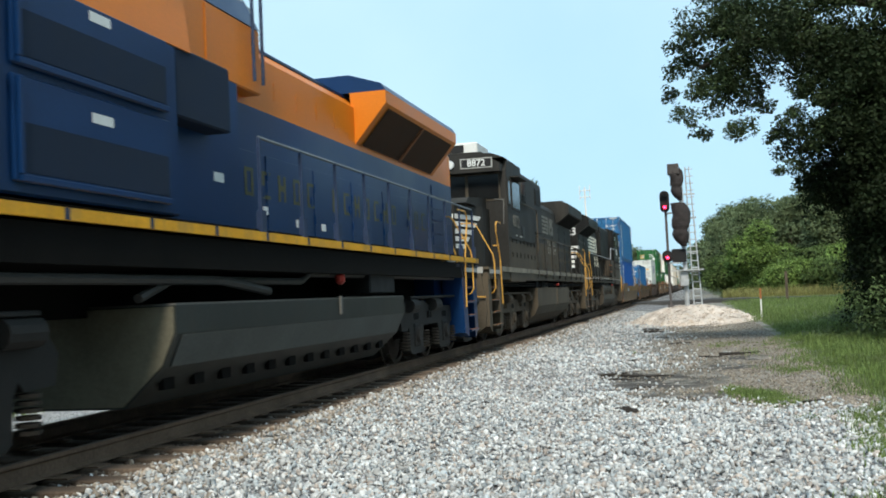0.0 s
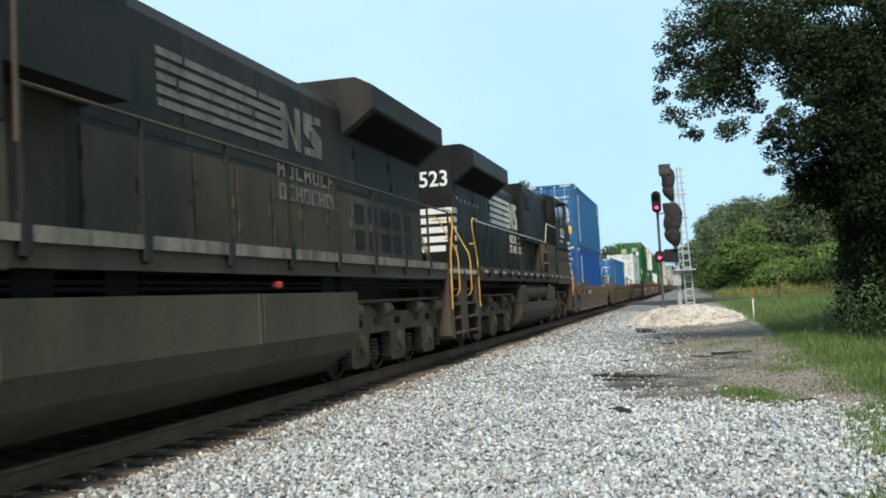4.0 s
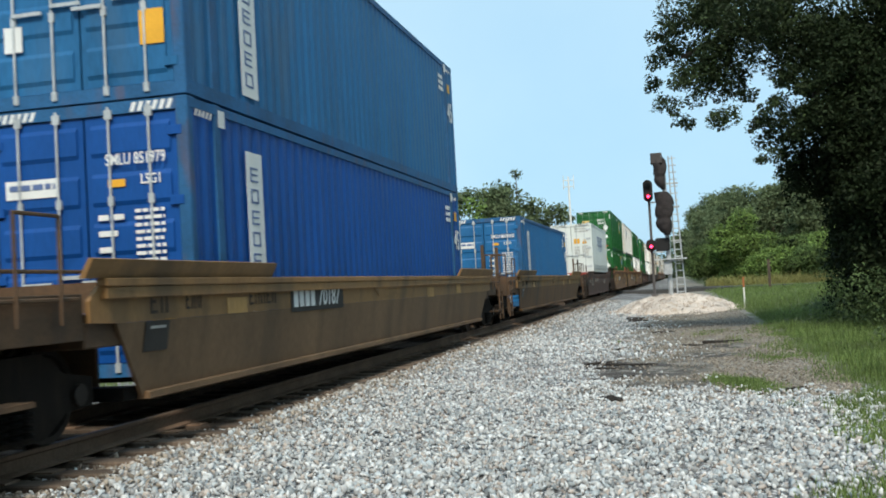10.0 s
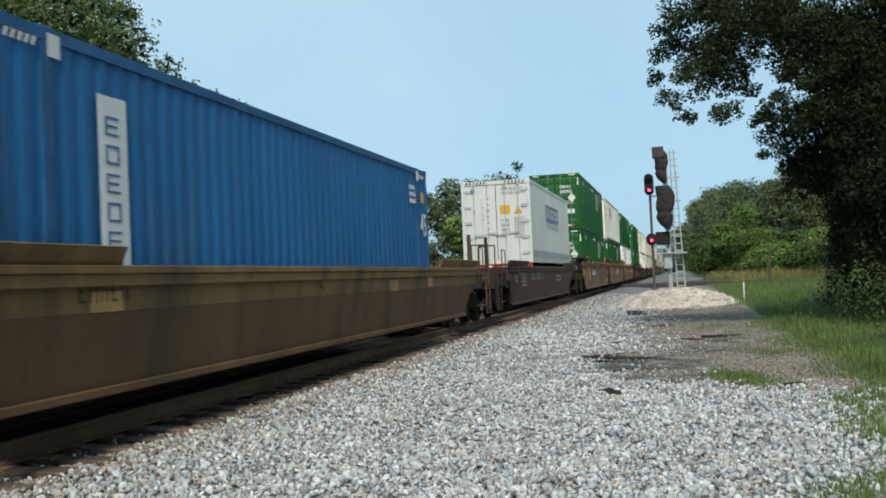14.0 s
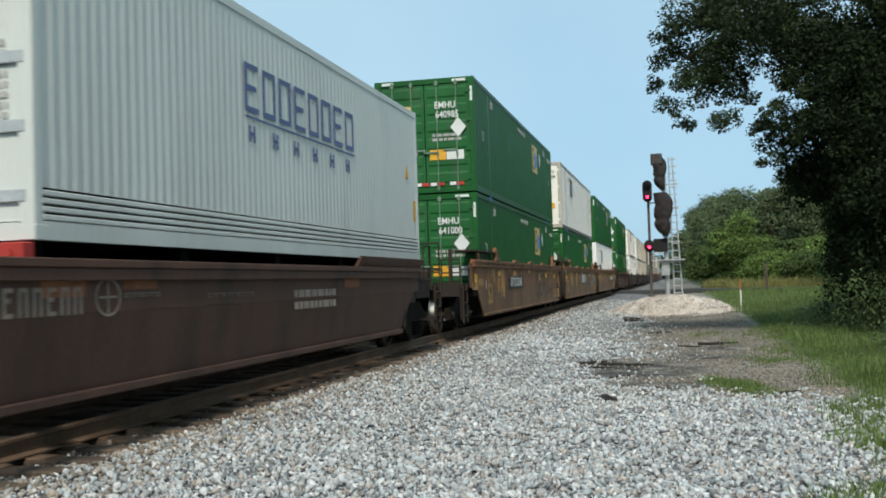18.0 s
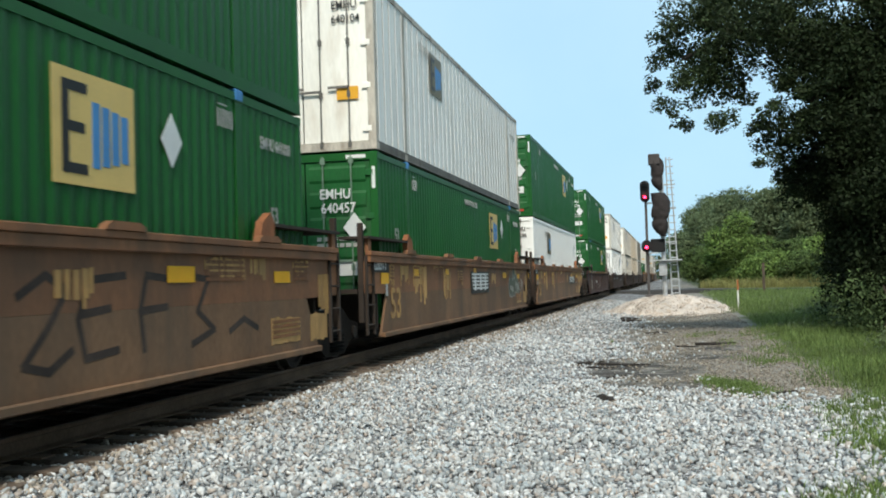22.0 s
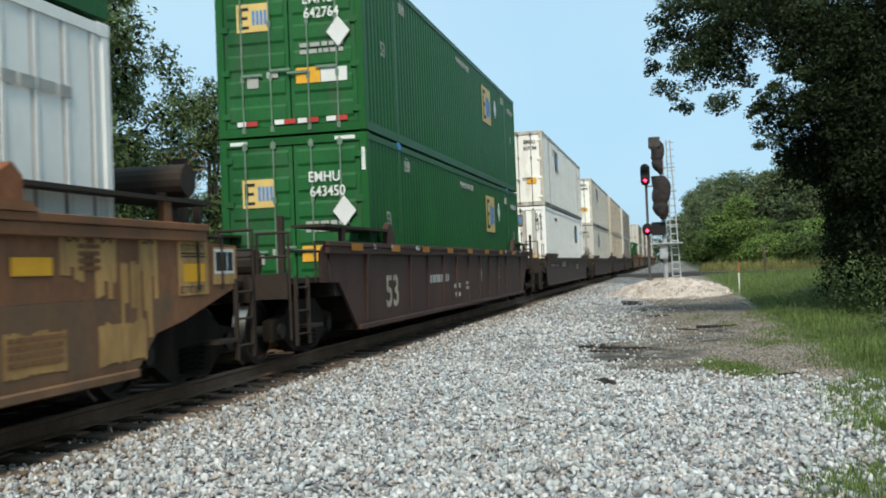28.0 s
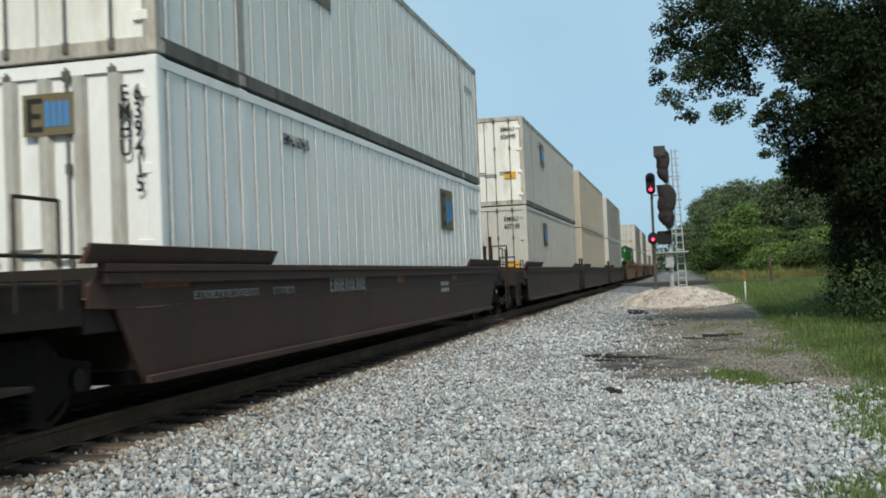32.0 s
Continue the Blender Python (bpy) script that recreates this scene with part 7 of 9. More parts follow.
def scrawl(c, h, H, zt, zb):
    """Big dark sprayed strokes on the web of one unit."""
    strokes = [[(0.0, 0.75), (0.28, 0.95), (0.5, 0.8), (0.3, 0.45), (0.05, 0.1), (0.3, 0.02), (0.55, 0.2)], [(0.75, 0.9), (0.62, 0.5), (0.7, 0.1), (1.1, 0.15)], [(0.65, 0.55), (1.0, 0.6)], [(0.75, 0.9), (1.2, 0.95)],
               [(1.45, 0.1), (1.4, 0.55), (1.5, 0.95), (1.9, 0.9)], [(1.42, 0.55), (1.8, 0.58)], [(2.1, 0.95), (2.5, 0.9), (2.3, 0.5), (2.6, 0.25), (2.2, 0.1)], [(2.9, 0.2), (3.2, 0.35), (3.5, 0.2)]]
    for q in strokes:
        part("spray_stroke", stroke([(1.8 + a * 1.25, 0.72 + b * 0.8) for a, b in q], 0.035, 1.3905), WM["scrawl"], c, "dark sprayed stroke")


def marks_maroon(c, h, H, zt, zb):
    text(c, "load_mark", "LMT 170500", 0.14, (1.394, -1.3, 0.92), "+x", M["decal_grey"], 0.9)
    text(c, "load_mark", "WT 49600", 0.14, (1.394, -1.25, 0.73), "+x", M["decal_grey"], 0.9)
    part("plate_outline", on_face([(1.3, 1.65, 1.24, 1.255), (1.3, 1.65, 0.97, 0.985), (1.3, 1.315, 0.985, 1.24), (1.635, 1.65, 0.985, 1.24)] + bars(DR, 2, 1.36, 1.6, 1.03, 1.2), "+x", 1.392), M["decal_grey"], c)
    text(c, "size_mark", "53", 0.74, (1.393, -h + 1.98, zb + 0.47), "+x", WM["faded53"], 1.15)
    chord_numbers(c, h, zt)
    part("lettering_bars", on_face(bars(DR, 1, -h + 4.6, -h + 6.4, zt - 0.75, zt - 0.5) + bars(DR, 2, -0.32, 0.18, 0.78, 1.0) + bars(DR, 3, 4.0, 4.3, zt - 0.75, zt - 0.4), "+x", 1.392), M["decal_grey"], c)


def chord_numbers(c, h, zt):
    for u, words in ((-h + 0.75, "53"), (-h + 1.75, "48"), (-h + 3.5, "40 20"), (h - 3.5, "40 20"), (h - 1.75, "48"), (h - 0.75, "53")):
        text(c, "length_mark", words, 0.115, (1.4745, u, zt + 0.005), "+x", M["decal_grey"], 1.1)


def marks_umber(c, h, H, zt, zb):
    part("lettering_bars", on_face(letter_row(-3.6, -1.95, 1.2, 1.4, 10) + letter_row(-7.6, -6.0, 1.22, 1.3, 12) + letter_row(-5.6, -4.9, 1.22, 1.3, 5) + bars(DR, 2, 3.0, 3.7, zt - 0.5, zt - 0.25), "+x", 1.391), M["decal_grey"], c)
    part("reflectors", on_face([(-8.6, -7.7, zt - 0.15, zt - 0.01), (-0.2, 0.2, zt - 0.22, zt - 0.1), (4.0, 4.5, zt - 0.22, zt - 0.1)], "+x", 1.391), WM["orange_block"], c)


def consist():
    # two stacked blue boxes, then a single one
    well_car("tan-yellow well wagon carrying two blue containers", 14.45, 30.7, 1.5, 0.5, WM["tan"], marks=marks_tan, tall=True)
    blue_box(15.8, 0.58, CM["cblue2"], "SMLU 851979")
    blue_box(15.8, 3.50, CM["cblue"], "SMLU 890679")
    well_car("brownish-yellow well wagon carrying one blue container", 36.97, 54.7, 1.5, 0.5, WM["tan2"], marks=lambda *a: marks_tan(*a, number=False), tall=True)
    blue_box(38.5, 0.60, CM["cblue3"], "SMLU 8804860")
    # a refrigerated box on its road chassis
    well_car("oxide-red well wagon carrying a container on a road chassis", 61.06, 77.2, 1.55, 0.5, WM["red"], marks=marks_red, tall=True)
    chassis(66.72)
    reefer(66.72, 1.77)
    # three units with 53-foot boxes
    well_car("rusty brown well unit with ochre patches, green containers", 84.58, 101.0, 1.8, 0.5, WM["brown"], far="joint", marks=lambda *a: (marks_brown(*a, code_panel=False), scrawl(*a)), flare=False)
    green_box(84.62, 0.68, number="641000")
    green_box(84.62, 3.62, number="640985")
    well_car("rusty brown well unit with a striped emblem panel", 104.0, 120.7, 1.8, 0.5, WM["brown"], near="joint", far="joint", marks=lambda *a: marks_brown(*a, logo=True, spray=True), flare=False)
    green_box(104.35, 0.68, number="640457")
    white_box(104.35, 3.62, "grey", True, code="640104", label="grey-white fifty-three-foot container with rust-stained doors")
    well_car("rusty brown well unit carrying a green box over a white one", 123.45, 140.05, 1.8, 0.5, WM["brown"], near="joint", marks=lambda *a: marks_brown(*a, number="723145", num_at=4.45), flare=False, brake=1)
    white_box(123.8, 0.68, "wht", code="639595")
    green_box(123.8, 3.62, number="641244")
    # ribbed maroon wagon
    well_car("dark maroon ribbed well wagon carrying green containers", 146.52, 163.60, 1.7, 0.48, WM["maroon"], ribs=13, marks=marks_maroon, flare=False)
    green_box(147.65, 0.70, number="643450")
    green_box(147.65, 3.64, number="642764")
    # the umber wagons with white boxes
    well_car("dark umber well wagon carrying two white containers", 170.45, 187.60, 1.5, 0.52, WM["umber"], marks=marks_umber, brake=1, tall=True)
    white_box(171.00, 0.68, "wht", vertical="639415")
    white_box(171.00, 3.62, "grey", True, code="639184", label="grey-white fifty-three-foot container with rust-stained doors")
    well_car("dark umber well unit carrying two grey-white containers", 194.30, 210.95, 1.5, 0.52, WM["umber"], far="joint", away=True)
    white_box(194.95, 0.68, "old", code="637100")
    white_box(194.95, 3.62, "old", True, code="636995", label="grey-white fifty-three-foot container with rust-stained doors")
    well_car("dark umber well unit carrying cream containers", 213.80, 230.60, 1.5, 0.52, WM["umber"], near="joint", far="joint", away=True)
    white_box(214.00, 0.68, "cream", logo=False, label="plain cream fifty-three-foot container with posts")
    white_box(214.00, 3.62, "cream", logo=False, label="plain cream fifty-three-foot container with posts")
    well_car("dark umber well unit carrying white containers", 233.60, 250.40, 1.5, 0.52, WM["umber"], near="joint", away=True)
    white_box(233.80, 0.68, "old", logo=False)
    white_box(233.80, 3.62, "old", logo=False)
    well_car("rusty brown well wagon carrying one green container", 256.60, 273.40, 1.8, 0.5, WM["brown"], flare=False, away=True)
    green_box(256.80, 0.68, number="640231")
    y = 279.6
    for kind, mt in (("old", "brown"), ("old", "umber"), ("cream", "brown"), ("old", "umber"), ("grey", "brown")):
        well_car("brown well wagon far down the train", y, y + 16.8, 1.7, 0.5, WM[mt], flare=False, away=True)
        white_box(y + 0.2, 0.68, kind, logo=False)
        if kind != "cream":
            white_box(y + 0.2, 3.62, "old", logo=False)
        y += 23.0


def chassis(y):
    c = thing("road_chassis", "road chassis with red rear bumper and lamps, under the white container", "trailer")
    h, z = 6.1, 1.77
    bm = bmesh.new()
    for s in (1, -1):
        box(bm, s * 0.42 - 0.06, s * 0.42 + 0.06, -h, h, z - 0.32, z - 0.06)
    for yy in (-h + 0.1, -3.5, -1, 1.5, 4, h - 0.1):
        box(bm, -1.15, 1.15, yy - 0.08, yy + 0.08, z - 0.16, z - 0.01)
    part("frame", bm, M["under"], c)
    b = part("bumper", boxes((-1.2, 1.2, -h - 0.12, -h + 0.02, z - 0.2, z - 0.02), bev=0.01), CM["redtag"], c, "red rear bumper")
    for x in (-1.0, -0.8, 0.55, 0.8, 1.05):
        part("tail_lamp", rod(bmesh.new(), (x, -h - 0.14, z - 0.11), (x, -h - 0.11, z - 0.11), 0.055, 12), CM["redtag"], b)
    part("reflector", boxes((-0.45, -0.2, -h - 0.125, -h - 0.12, z - 0.16, z - 0.06), (0.1, 0.35, -h - 0.125, -h - 0.12, z - 0.16, z - 0.06)), M["decal"], b)
    for yy in (-4.6, -3.4):
        for s in (1, -1):
            w = part("tyre", rod(bmesh.new(), (s * 0.72, yy, 1.10), (s * 1.2, yy, 1.10), 0.5, 22), M["sig_black"], c, smooth=False)
            part("rim", rod(bmesh.new(), (s * 1.17, yy, 1.10), (s * 1.21, yy, 1.10), 0.27, 16), M["galv"], w)
    for s in (1, -1):
        part("landing_leg", boxes((s * 0.8 - 0.07, s * 0.8 + 0.07, 4.0, 4.15, 0.62, z - 0.1)), M["under"], c)
    RIDERS.append((c, y + h, 0.0))


consist()


# ---------------------------------------------------------------- locomotives
# springs coloured dark, with the shade behind the frames put in
mat_spring = mat("shadowed_spring_steel", (0.032, 0.026, 0.020), 0.8, 0, 0.3, 3, 40, 0.2)


def loco_truck(c, y, material, spin=True, d=1):
    """A three-axle truck: cast side frames with pedestals, coil springs, brake gear, wheelsets."""
    t = part("truck", boxes((-0.9, 0.9, y - 2.6, y + 2.6, 0.85, 1.15), (-0.5, 0.5, y - 0.6, y + 0.6, 1.15, 1.6), (-0.62, 0.62, y - 1.75, y - 0.35, 0.32, 0.85), (-0.62, 0.62, y + 0.35, y + 1.75, 0.32, 0.85), (-0.62, 0.62, y + 2.35, y + 2.95, 0.34, 0.85), (-0.62, 0.62, y - 2.95, y - 2.35, 0.34, 0.85), bev=0.03), M["under"], c, "dusty three-axle truck")
    ax = (-2.05, 0.0, 2.05)
    prof = [(-3.05, 1.05), (-2.85, 1.26), (-1.5, 1.30), (-1.0, 1.18), (1.0, 1.18), (1.5, 1.30), (2.85, 1.26), (3.05, 1.05), (3.0, 0.80), (2.62, 0.78)]
    for a in reversed(ax):
        prof += [(a + 0.50, 0.86), (a + 0.44, 0.74), (a + 0.42, 0.42), (a + 0.34, 0.37), (a - 0.34, 0.37), (a - 0.42, 0.42), (a - 0.44, 0.74), (a - 0.50, 0.86)]
    prof += [(-2.62, 0.78), (-3.0, 0.80)]
    for s in (1, -1):
        x0 = 1.06 if s > 0 else -1.22
        f = part("side_frame", prism(bmesh.new(), [(y + a, b) for a, b in prof], x0, x0 + 0.16, "x"), material, t)
        for a in ax:
            bx = part("axle_box", boxes((*sorted((s * 1.10, s * 1.25)), y + a - 0.22, y + a + 0.22, 0.48, 0.92), bev=0.04), material, f)
            part("bearing_cap", rod(bmesh.new(), (s * 1.25, y + a, 0.70), (s * 1.30, y + a, 0.70), 0.15, 16, 0.12), material, bx)
            part("bolster_slot", boxes((*sorted((s * 1.20, s * 1.225)), y + a - 0.16, y + a + 0.16, 0.97, 1.08)), M["under"], f)
            for k in (-0.66, 0.66):
                if abs(a + k) < 2.9:
                    bm = bmesh.new()
                    for i in range(6):
                        rod(bm, (s * 1.18, y + a + k, 0.46 + i * 0.055), (s * 1.18, y + a + k, 0.49 + i * 0.055), 0.10, 9)
                    part("coil_spring", bm, mat_spring, f)
        for k in (-2.45, -0.9, 1.1, 2.5):
            part("brake_cylinder", rod(bmesh.new(), (s * 1.26, y + k - 0.22, 1.22), (s * 1.26, y + k + 0.22, 1.22), 0.12, 12), material, f)
        bm = bmesh.new()
        rod(bm, (s * 1.30, y - 2.7, 1.36), (s * 1.30, y + 2.7, 1.36), 0.025, 6)
        for k in (-1.28, -1.14, 1.14, 1.28):
            box(bm, *sorted((s * 1.22, s * 1.27)), y + k - 0.025, y + k + 0.025, 0.98, 1.10)
        part("brake_rigging", bm, material, f)
    for a in ax:
        w = wheelset(t, y + a, 0.52, spin)
    return t


def hoses(c, y, s):
    bm = bmesh.new()
    for x in (-0.7, -0.5, -0.35, 0.35, 0.5, 0.7):
        pipe(bm, [(x, y, 1.15), (x * 1.02, y + s * 0.12, 0.85), (x, y + s * 0.2, 0.62), (x * 0.9, y + s * 0.26, 0.55)], 0.022, 6)
    return part("air_hose", bm, M["under"], c)


def steps_and_pilot(c, y, s, paint, tread, rails, low_rail=False):
    """Pilot plate, coupler, corner steps and grab rails at one end; y is the end, s points out of the wagon."""
    def ys(a, b):
        return sorted((y - s * a, y - s * b))

    def at(x, a, z):
        return (x, y - s * a, z)
    prism_pts = [(-1.42, 1.0), (-1.36, 0.62), (-1.0, 0.36), (1.0, 0.36), (1.36, 0.62), (1.42, 1.0), (1.30, 1.9), (-1.30, 1.9)]
    part("pilot", prism(bmesh.new(), prism_pts, *ys(0.0, 0.06)), paint, c)
    part("coupler", boxes((-0.12, 0.12, *ys(-0.62, 0.0), 0.82, 1.04), (-0.2, 0.2, *ys(-0.7, -0.36), 0.74, 1.12), bev=0.03), WM["orange_block"], c)
    part("uncoupling_lever", pipe(bmesh.new(), [at(1.42, -0.06, 1.30), at(0.9, -0.10, 1.34), at(0.3, -0.14, 1.22), at(-0.3, -0.14, 1.22), at(-0.9, -0.10, 1.34), at(-1.42, -0.06, 1.30)], 0.018, 6), rails, c)
    hoses(c, y + s * 0.05, s)
    for sx in (1, -1):
        part("step_wall", boxes((*sorted((sx * 1.02, sx * 1.08)), *ys(0.07, 1.4), 0.50, 1.93)), paint, c)
        part("step_cheek", prism(bmesh.new(), [(y - s * 0.07, 1.93), (y - s * 0.07, 0.62), (y - s * 0.36, 0.46), (y - s * 0.42, 1.93)], *sorted((sx * 1.09, sx * 1.46)), "x"), paint, c)
        part("step_back", prism(bmesh.new(), [(y - s * 1.2, 1.93), (y - s * 1.16, 0.52), (y - s * 1.5, 0.60), (y - s * 1.62, 1.93)], *sorted((sx * 1.09, sx * 1.50)), "x"), paint, c)
        for i, z in enumerate((0.62, 0.92, 1.20, 1.50)):
            st = part("step", boxes((*sorted((sx * (1.10 + 0.05 * i), sx * (1.56 - 0.035 * i))), *ys(0.43, 1.15), z, z + 0.03)), paint, c)
            part("step_edge", boxes((*sorted((sx * (1.52 - 0.035 * i), sx * (1.565 - 0.035 * i))), *ys(0.44, 1.14), z + 0.031, z + 0.043)), tread, st)
        part("sill_plate", boxes((*sorted((sx * 1.50, sx * 1.515)), *ys(0.13, 1.38), 1.845, 1.935)), M["decal_grey"], c, "pale plate along the platform edge")
        if low_rail:
            part("step_rail", pipe(bmesh.new(), [at(sx * 1.15, 0.62, 2.80), at(sx * 1.22, 0.64, 2.76), at(sx * 1.48, 0.80, 2.28), at(sx * 1.52, 0.84, 2.1), at(sx * 1.52, 0.88, 1.22), at(sx * 1.40, 0.88, 1.16)], 0.018, 8), rails, c)
        else:
            part("step_rail", pipe(bmesh.new(), [at(sx * 1.5, 1.72, 3.10), at(sx * 1.52, 1.12, 3.10), at(sx * 1.52, 1.0, 3.0), at(sx * 1.52, 1.01, 2.84), at(sx * 1.53, 1.34, 2.2), at(sx * 1.53, 1.42, 1.12)], 0.016, 8), rails, c)
            part("rail_cleat", boxes((*sorted((sx * 1.40, sx * 1.53)), *ys(1.18, 1.26), 2.52, 2.55)), rails, c)
        part("step_rail", pipe(bmesh.new(), [at(sx * 0.72, 0.55, 3.06), at(sx * 1.05, 0.58, 3.06), at(sx * 1.14, 0.6, 2.98), at(sx * 1.49, 0.62, 2.30), at(sx * 1.52, 0.62, 2.1), at(sx * 1.52, 0.62, 1.5), at(sx * 1.46, 0.62, 1.40), at(sx * 1.33, 0.62, 1.36)], 0.016, 8), rails, c)
        part("end_rail", pipe(bmesh.new(), [at(sx * 0.40, 0.3, 3.06), at(sx * 0.47, 0.2, 2.98), at(sx * 0.72, 0.12, 2.3), at(sx * 0.74, 0.1, 2.1), at(sx * 0.74, 0.08, 1.5), at(sx * 0.6, 0.06, 1.40)], 0.019, 7), rails, c)
    part("end_gate", pipe(bmesh.new(), [at(-0.72, 0.12, 2.32), at(0.72, 0.12, 2.32)], 0.016, 6), rails, c)
    for sx in (0.34, -0.34, 0.2):
        part("jumper_cable", pipe(bmesh.new(), [at(sx, 0.06, 2.30), at(sx * 1.3, -0.10, 2.12), at(sx * 1.35, -0.18, 1.78), at(sx * 0.7, -0.28, 1.62)], 0.024, 7), rails, c)
    part("sill_band", boxes((-1.36, 1.36, *ys(-0.012, 0.0), 1.86, 2.0)), M["decal_grey"], c, "pale band along the end sill")
    part("chain", pipe(bmesh.new(), [at(-0.6, 0.1, 2.3), at(-0.3, 0.06, 2.1), at(0.0, 0.05, 2.06), at(0.3, 0.06, 2.1), at(0.6, 0.1, 2.3)], 0.012, 5), rails, c)
    part("end_platform", boxes((-1.5, 1.5, *ys(0.0, 2.1), 1.94, 2.0), (-1.01, 1.01, *ys(0.06, 2.0), 1.35, 1.94)), paint, c)
    for sx in (0.62, -0.62):
        l = part("ditch_light", rod(bmesh.new(), at(sx, 0.3, 2.22), at(sx, 0.08, 2.22), 0.13, 14), M["sig_black"], c)
        part("lens", rod(bmesh.new(), at(sx, 0.08, 2.22), at(sx, 0.06, 2.22), 0.11, 14), M["galv"], l)


def hood_seams(c, x, y0, y1, n, z0, z1, material, d=0.016):
    """Doors along a hood, each a plate standing a little proud with hinges and a latch."""
    w = (y1 - y0) / n
    for i in range(n):
        a, b = y0 + i * w + 0.025, y0 + (i + 1) * w - 0.025
        door = part("hood_door", boxes((x, x + d, a, b, z0, z1), bev=0.004), material, c)
        part("latch", boxes((x + d, x + d + 0.02, b - 0.10, b - 0.06, z0 + (z1 - z0) * 0.45, z0 + (z1 - z0) * 0.6), (x + d, x + d + 0.015, a, a + 0.05, z0 + 0.2, z0 + 0.32), (x + d, x + d + 0.015, a, a + 0.05, z1 - 0.32, z1 - 0.2)), material, door)


def handrail(c, ya, yb, z, n, material, x=1.5, foot=1.98, line=None):
    part("handrail", pipe(bmesh.new(), [(x, ya, z), (x, yb, z)], 0.019, 7), line or material, c)
    for i in range(n + 1):
        y = ya + (yb - ya) * i / n
        part("stanchion", boxes((x - 0.018, x + 0.018, y - 0.02, y + 0.02, foot - 0.2, z), (x - 0.03, x + 0.04, y - 0.06, y + 0.06, foot - 0.18, foot + 0.14)), material, c)


def rounded_hood(x, z0, z1, y0, y1, r=0.22):
    pts = [(-x, z0), (x, z0), (x, z1 - r), (x - r * 0.3, z1 - r * 0.3), (x - r, z1), (-x + r, z1), (-x + r * 0.3, z1 - r * 0.3), (-x, z1 - r)]
    return prism(bmesh.new(), pts, y0, y1)


def stripes_logo(c, x, y0, y1, z0, z1, material, n=5):
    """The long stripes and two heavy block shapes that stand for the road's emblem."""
    h = (z1 - z0) / (2 * n - 1)
    ye = y0 + (y1 - y0) * 0.68
    part("emblem_stripes", on_face([(y0, ye + 0.05 * i, z1 - (2 * i + 1) * h * 1.0 - h * 0.25, z1 - 2 * i * h) for i in range(n)], "+x", x), material, c, "long pale stripes of the emblem")
    bm = bmesh.new()
    w = y1 - ye
    prism(bm, [(ye + 0.02, z0), (ye + 0.02, z1), (ye + 0.12 * w, z1), (ye + 0.34 * w, z0 + 0.25 * (z1 - z0)), (ye + 0.34 * w, z1), (ye + 0.46 * w, z1), (ye + 0.46 * w, z0), (ye + 0.34 * w, z0), (ye + 0.14 * w, z0 + 0.7 * (z1 - z0)), (ye + 0.14 * w, z0)], x, x + 0.004, "x")
    prism(bm, [(ye + 0.55 * w, z0), (ye + 0.55 * w, z0 + 0.17 * (z1 - z0)), (ye + 0.82 * w, z0 + 0.2 * (z1 - z0)), (ye + 0.55 * w, z0 + 0.5 * (z1 - z0)), (ye + 0.55 * w, z1), (y1, z1), (y1, z1 - 0.18 * (z1 - z0)), (ye + 0.72 * w, z1 - 0.22 * (z1 - z0)), (y1, z0 + 0.5 * (z1 - z0)), (y1, z0)], x, x + 0.004, "x")
    part("emblem_block", bm, material, c, "pale block shapes of the emblem")


def head_stripes(c, y, s, width, z0, z1, n=5):
    """White stripes of a nose or hood end with a pale silhouette patch."""
    h = (z1 - z0) / (2 * n - 1)
    e = sorted((y, y + s * 0.005))
    bm = bmesh.new()
    for i in range(n):
        a = z1 - 2 * i * h
        box(bm, 0.12, width - 0.05 * i, *e, a - h * 1.25, a)
        box(bm, -width + 0.05 * i, -0.62, *e, a - h * 1.25, a)
    part("end_stripes", bm, M["white"], c, "white stripes")
    bm = bmesh.new()
    pts = [(-0.62, z0 - 0.05), (-0.15, z0 - 0.1), (0.05, z0 + 0.25 * (z1 - z0)), (0.06, z0 + 0.55 * (z1 - z0)), (0.10, z1), (-0.25, z1), (-0.42, z0 + 0.8 * (z1 - z0)), (-0.40, z0 + 0.45 * (z1 - z0))]
    prism(bm, pts, *e)
    part("end_patch", bm, M["white"], c, "plain white patch beside the stripes")


def letter(u, v, w, h, i):
    """A block of strokes of letter size: two uprights or one, with two or three bars."""
    t = w * 0.26
    out = [(u, u + t, v, v + h), (u + t, u + w, v + h - t * 0.7, v + h), (u + t, u + w, v, v + t * 0.7)]
    return out[:1] + [(u + w - t, u + w, v, v + h), (u + t, u + w - t, v + h * 0.4, v + h * 0.62)] if i % 3 == 0 else out + [(u + w - t, u + w, v + t * 0.7, v + h - t * 0.7)] if i % 3 == 1 else out


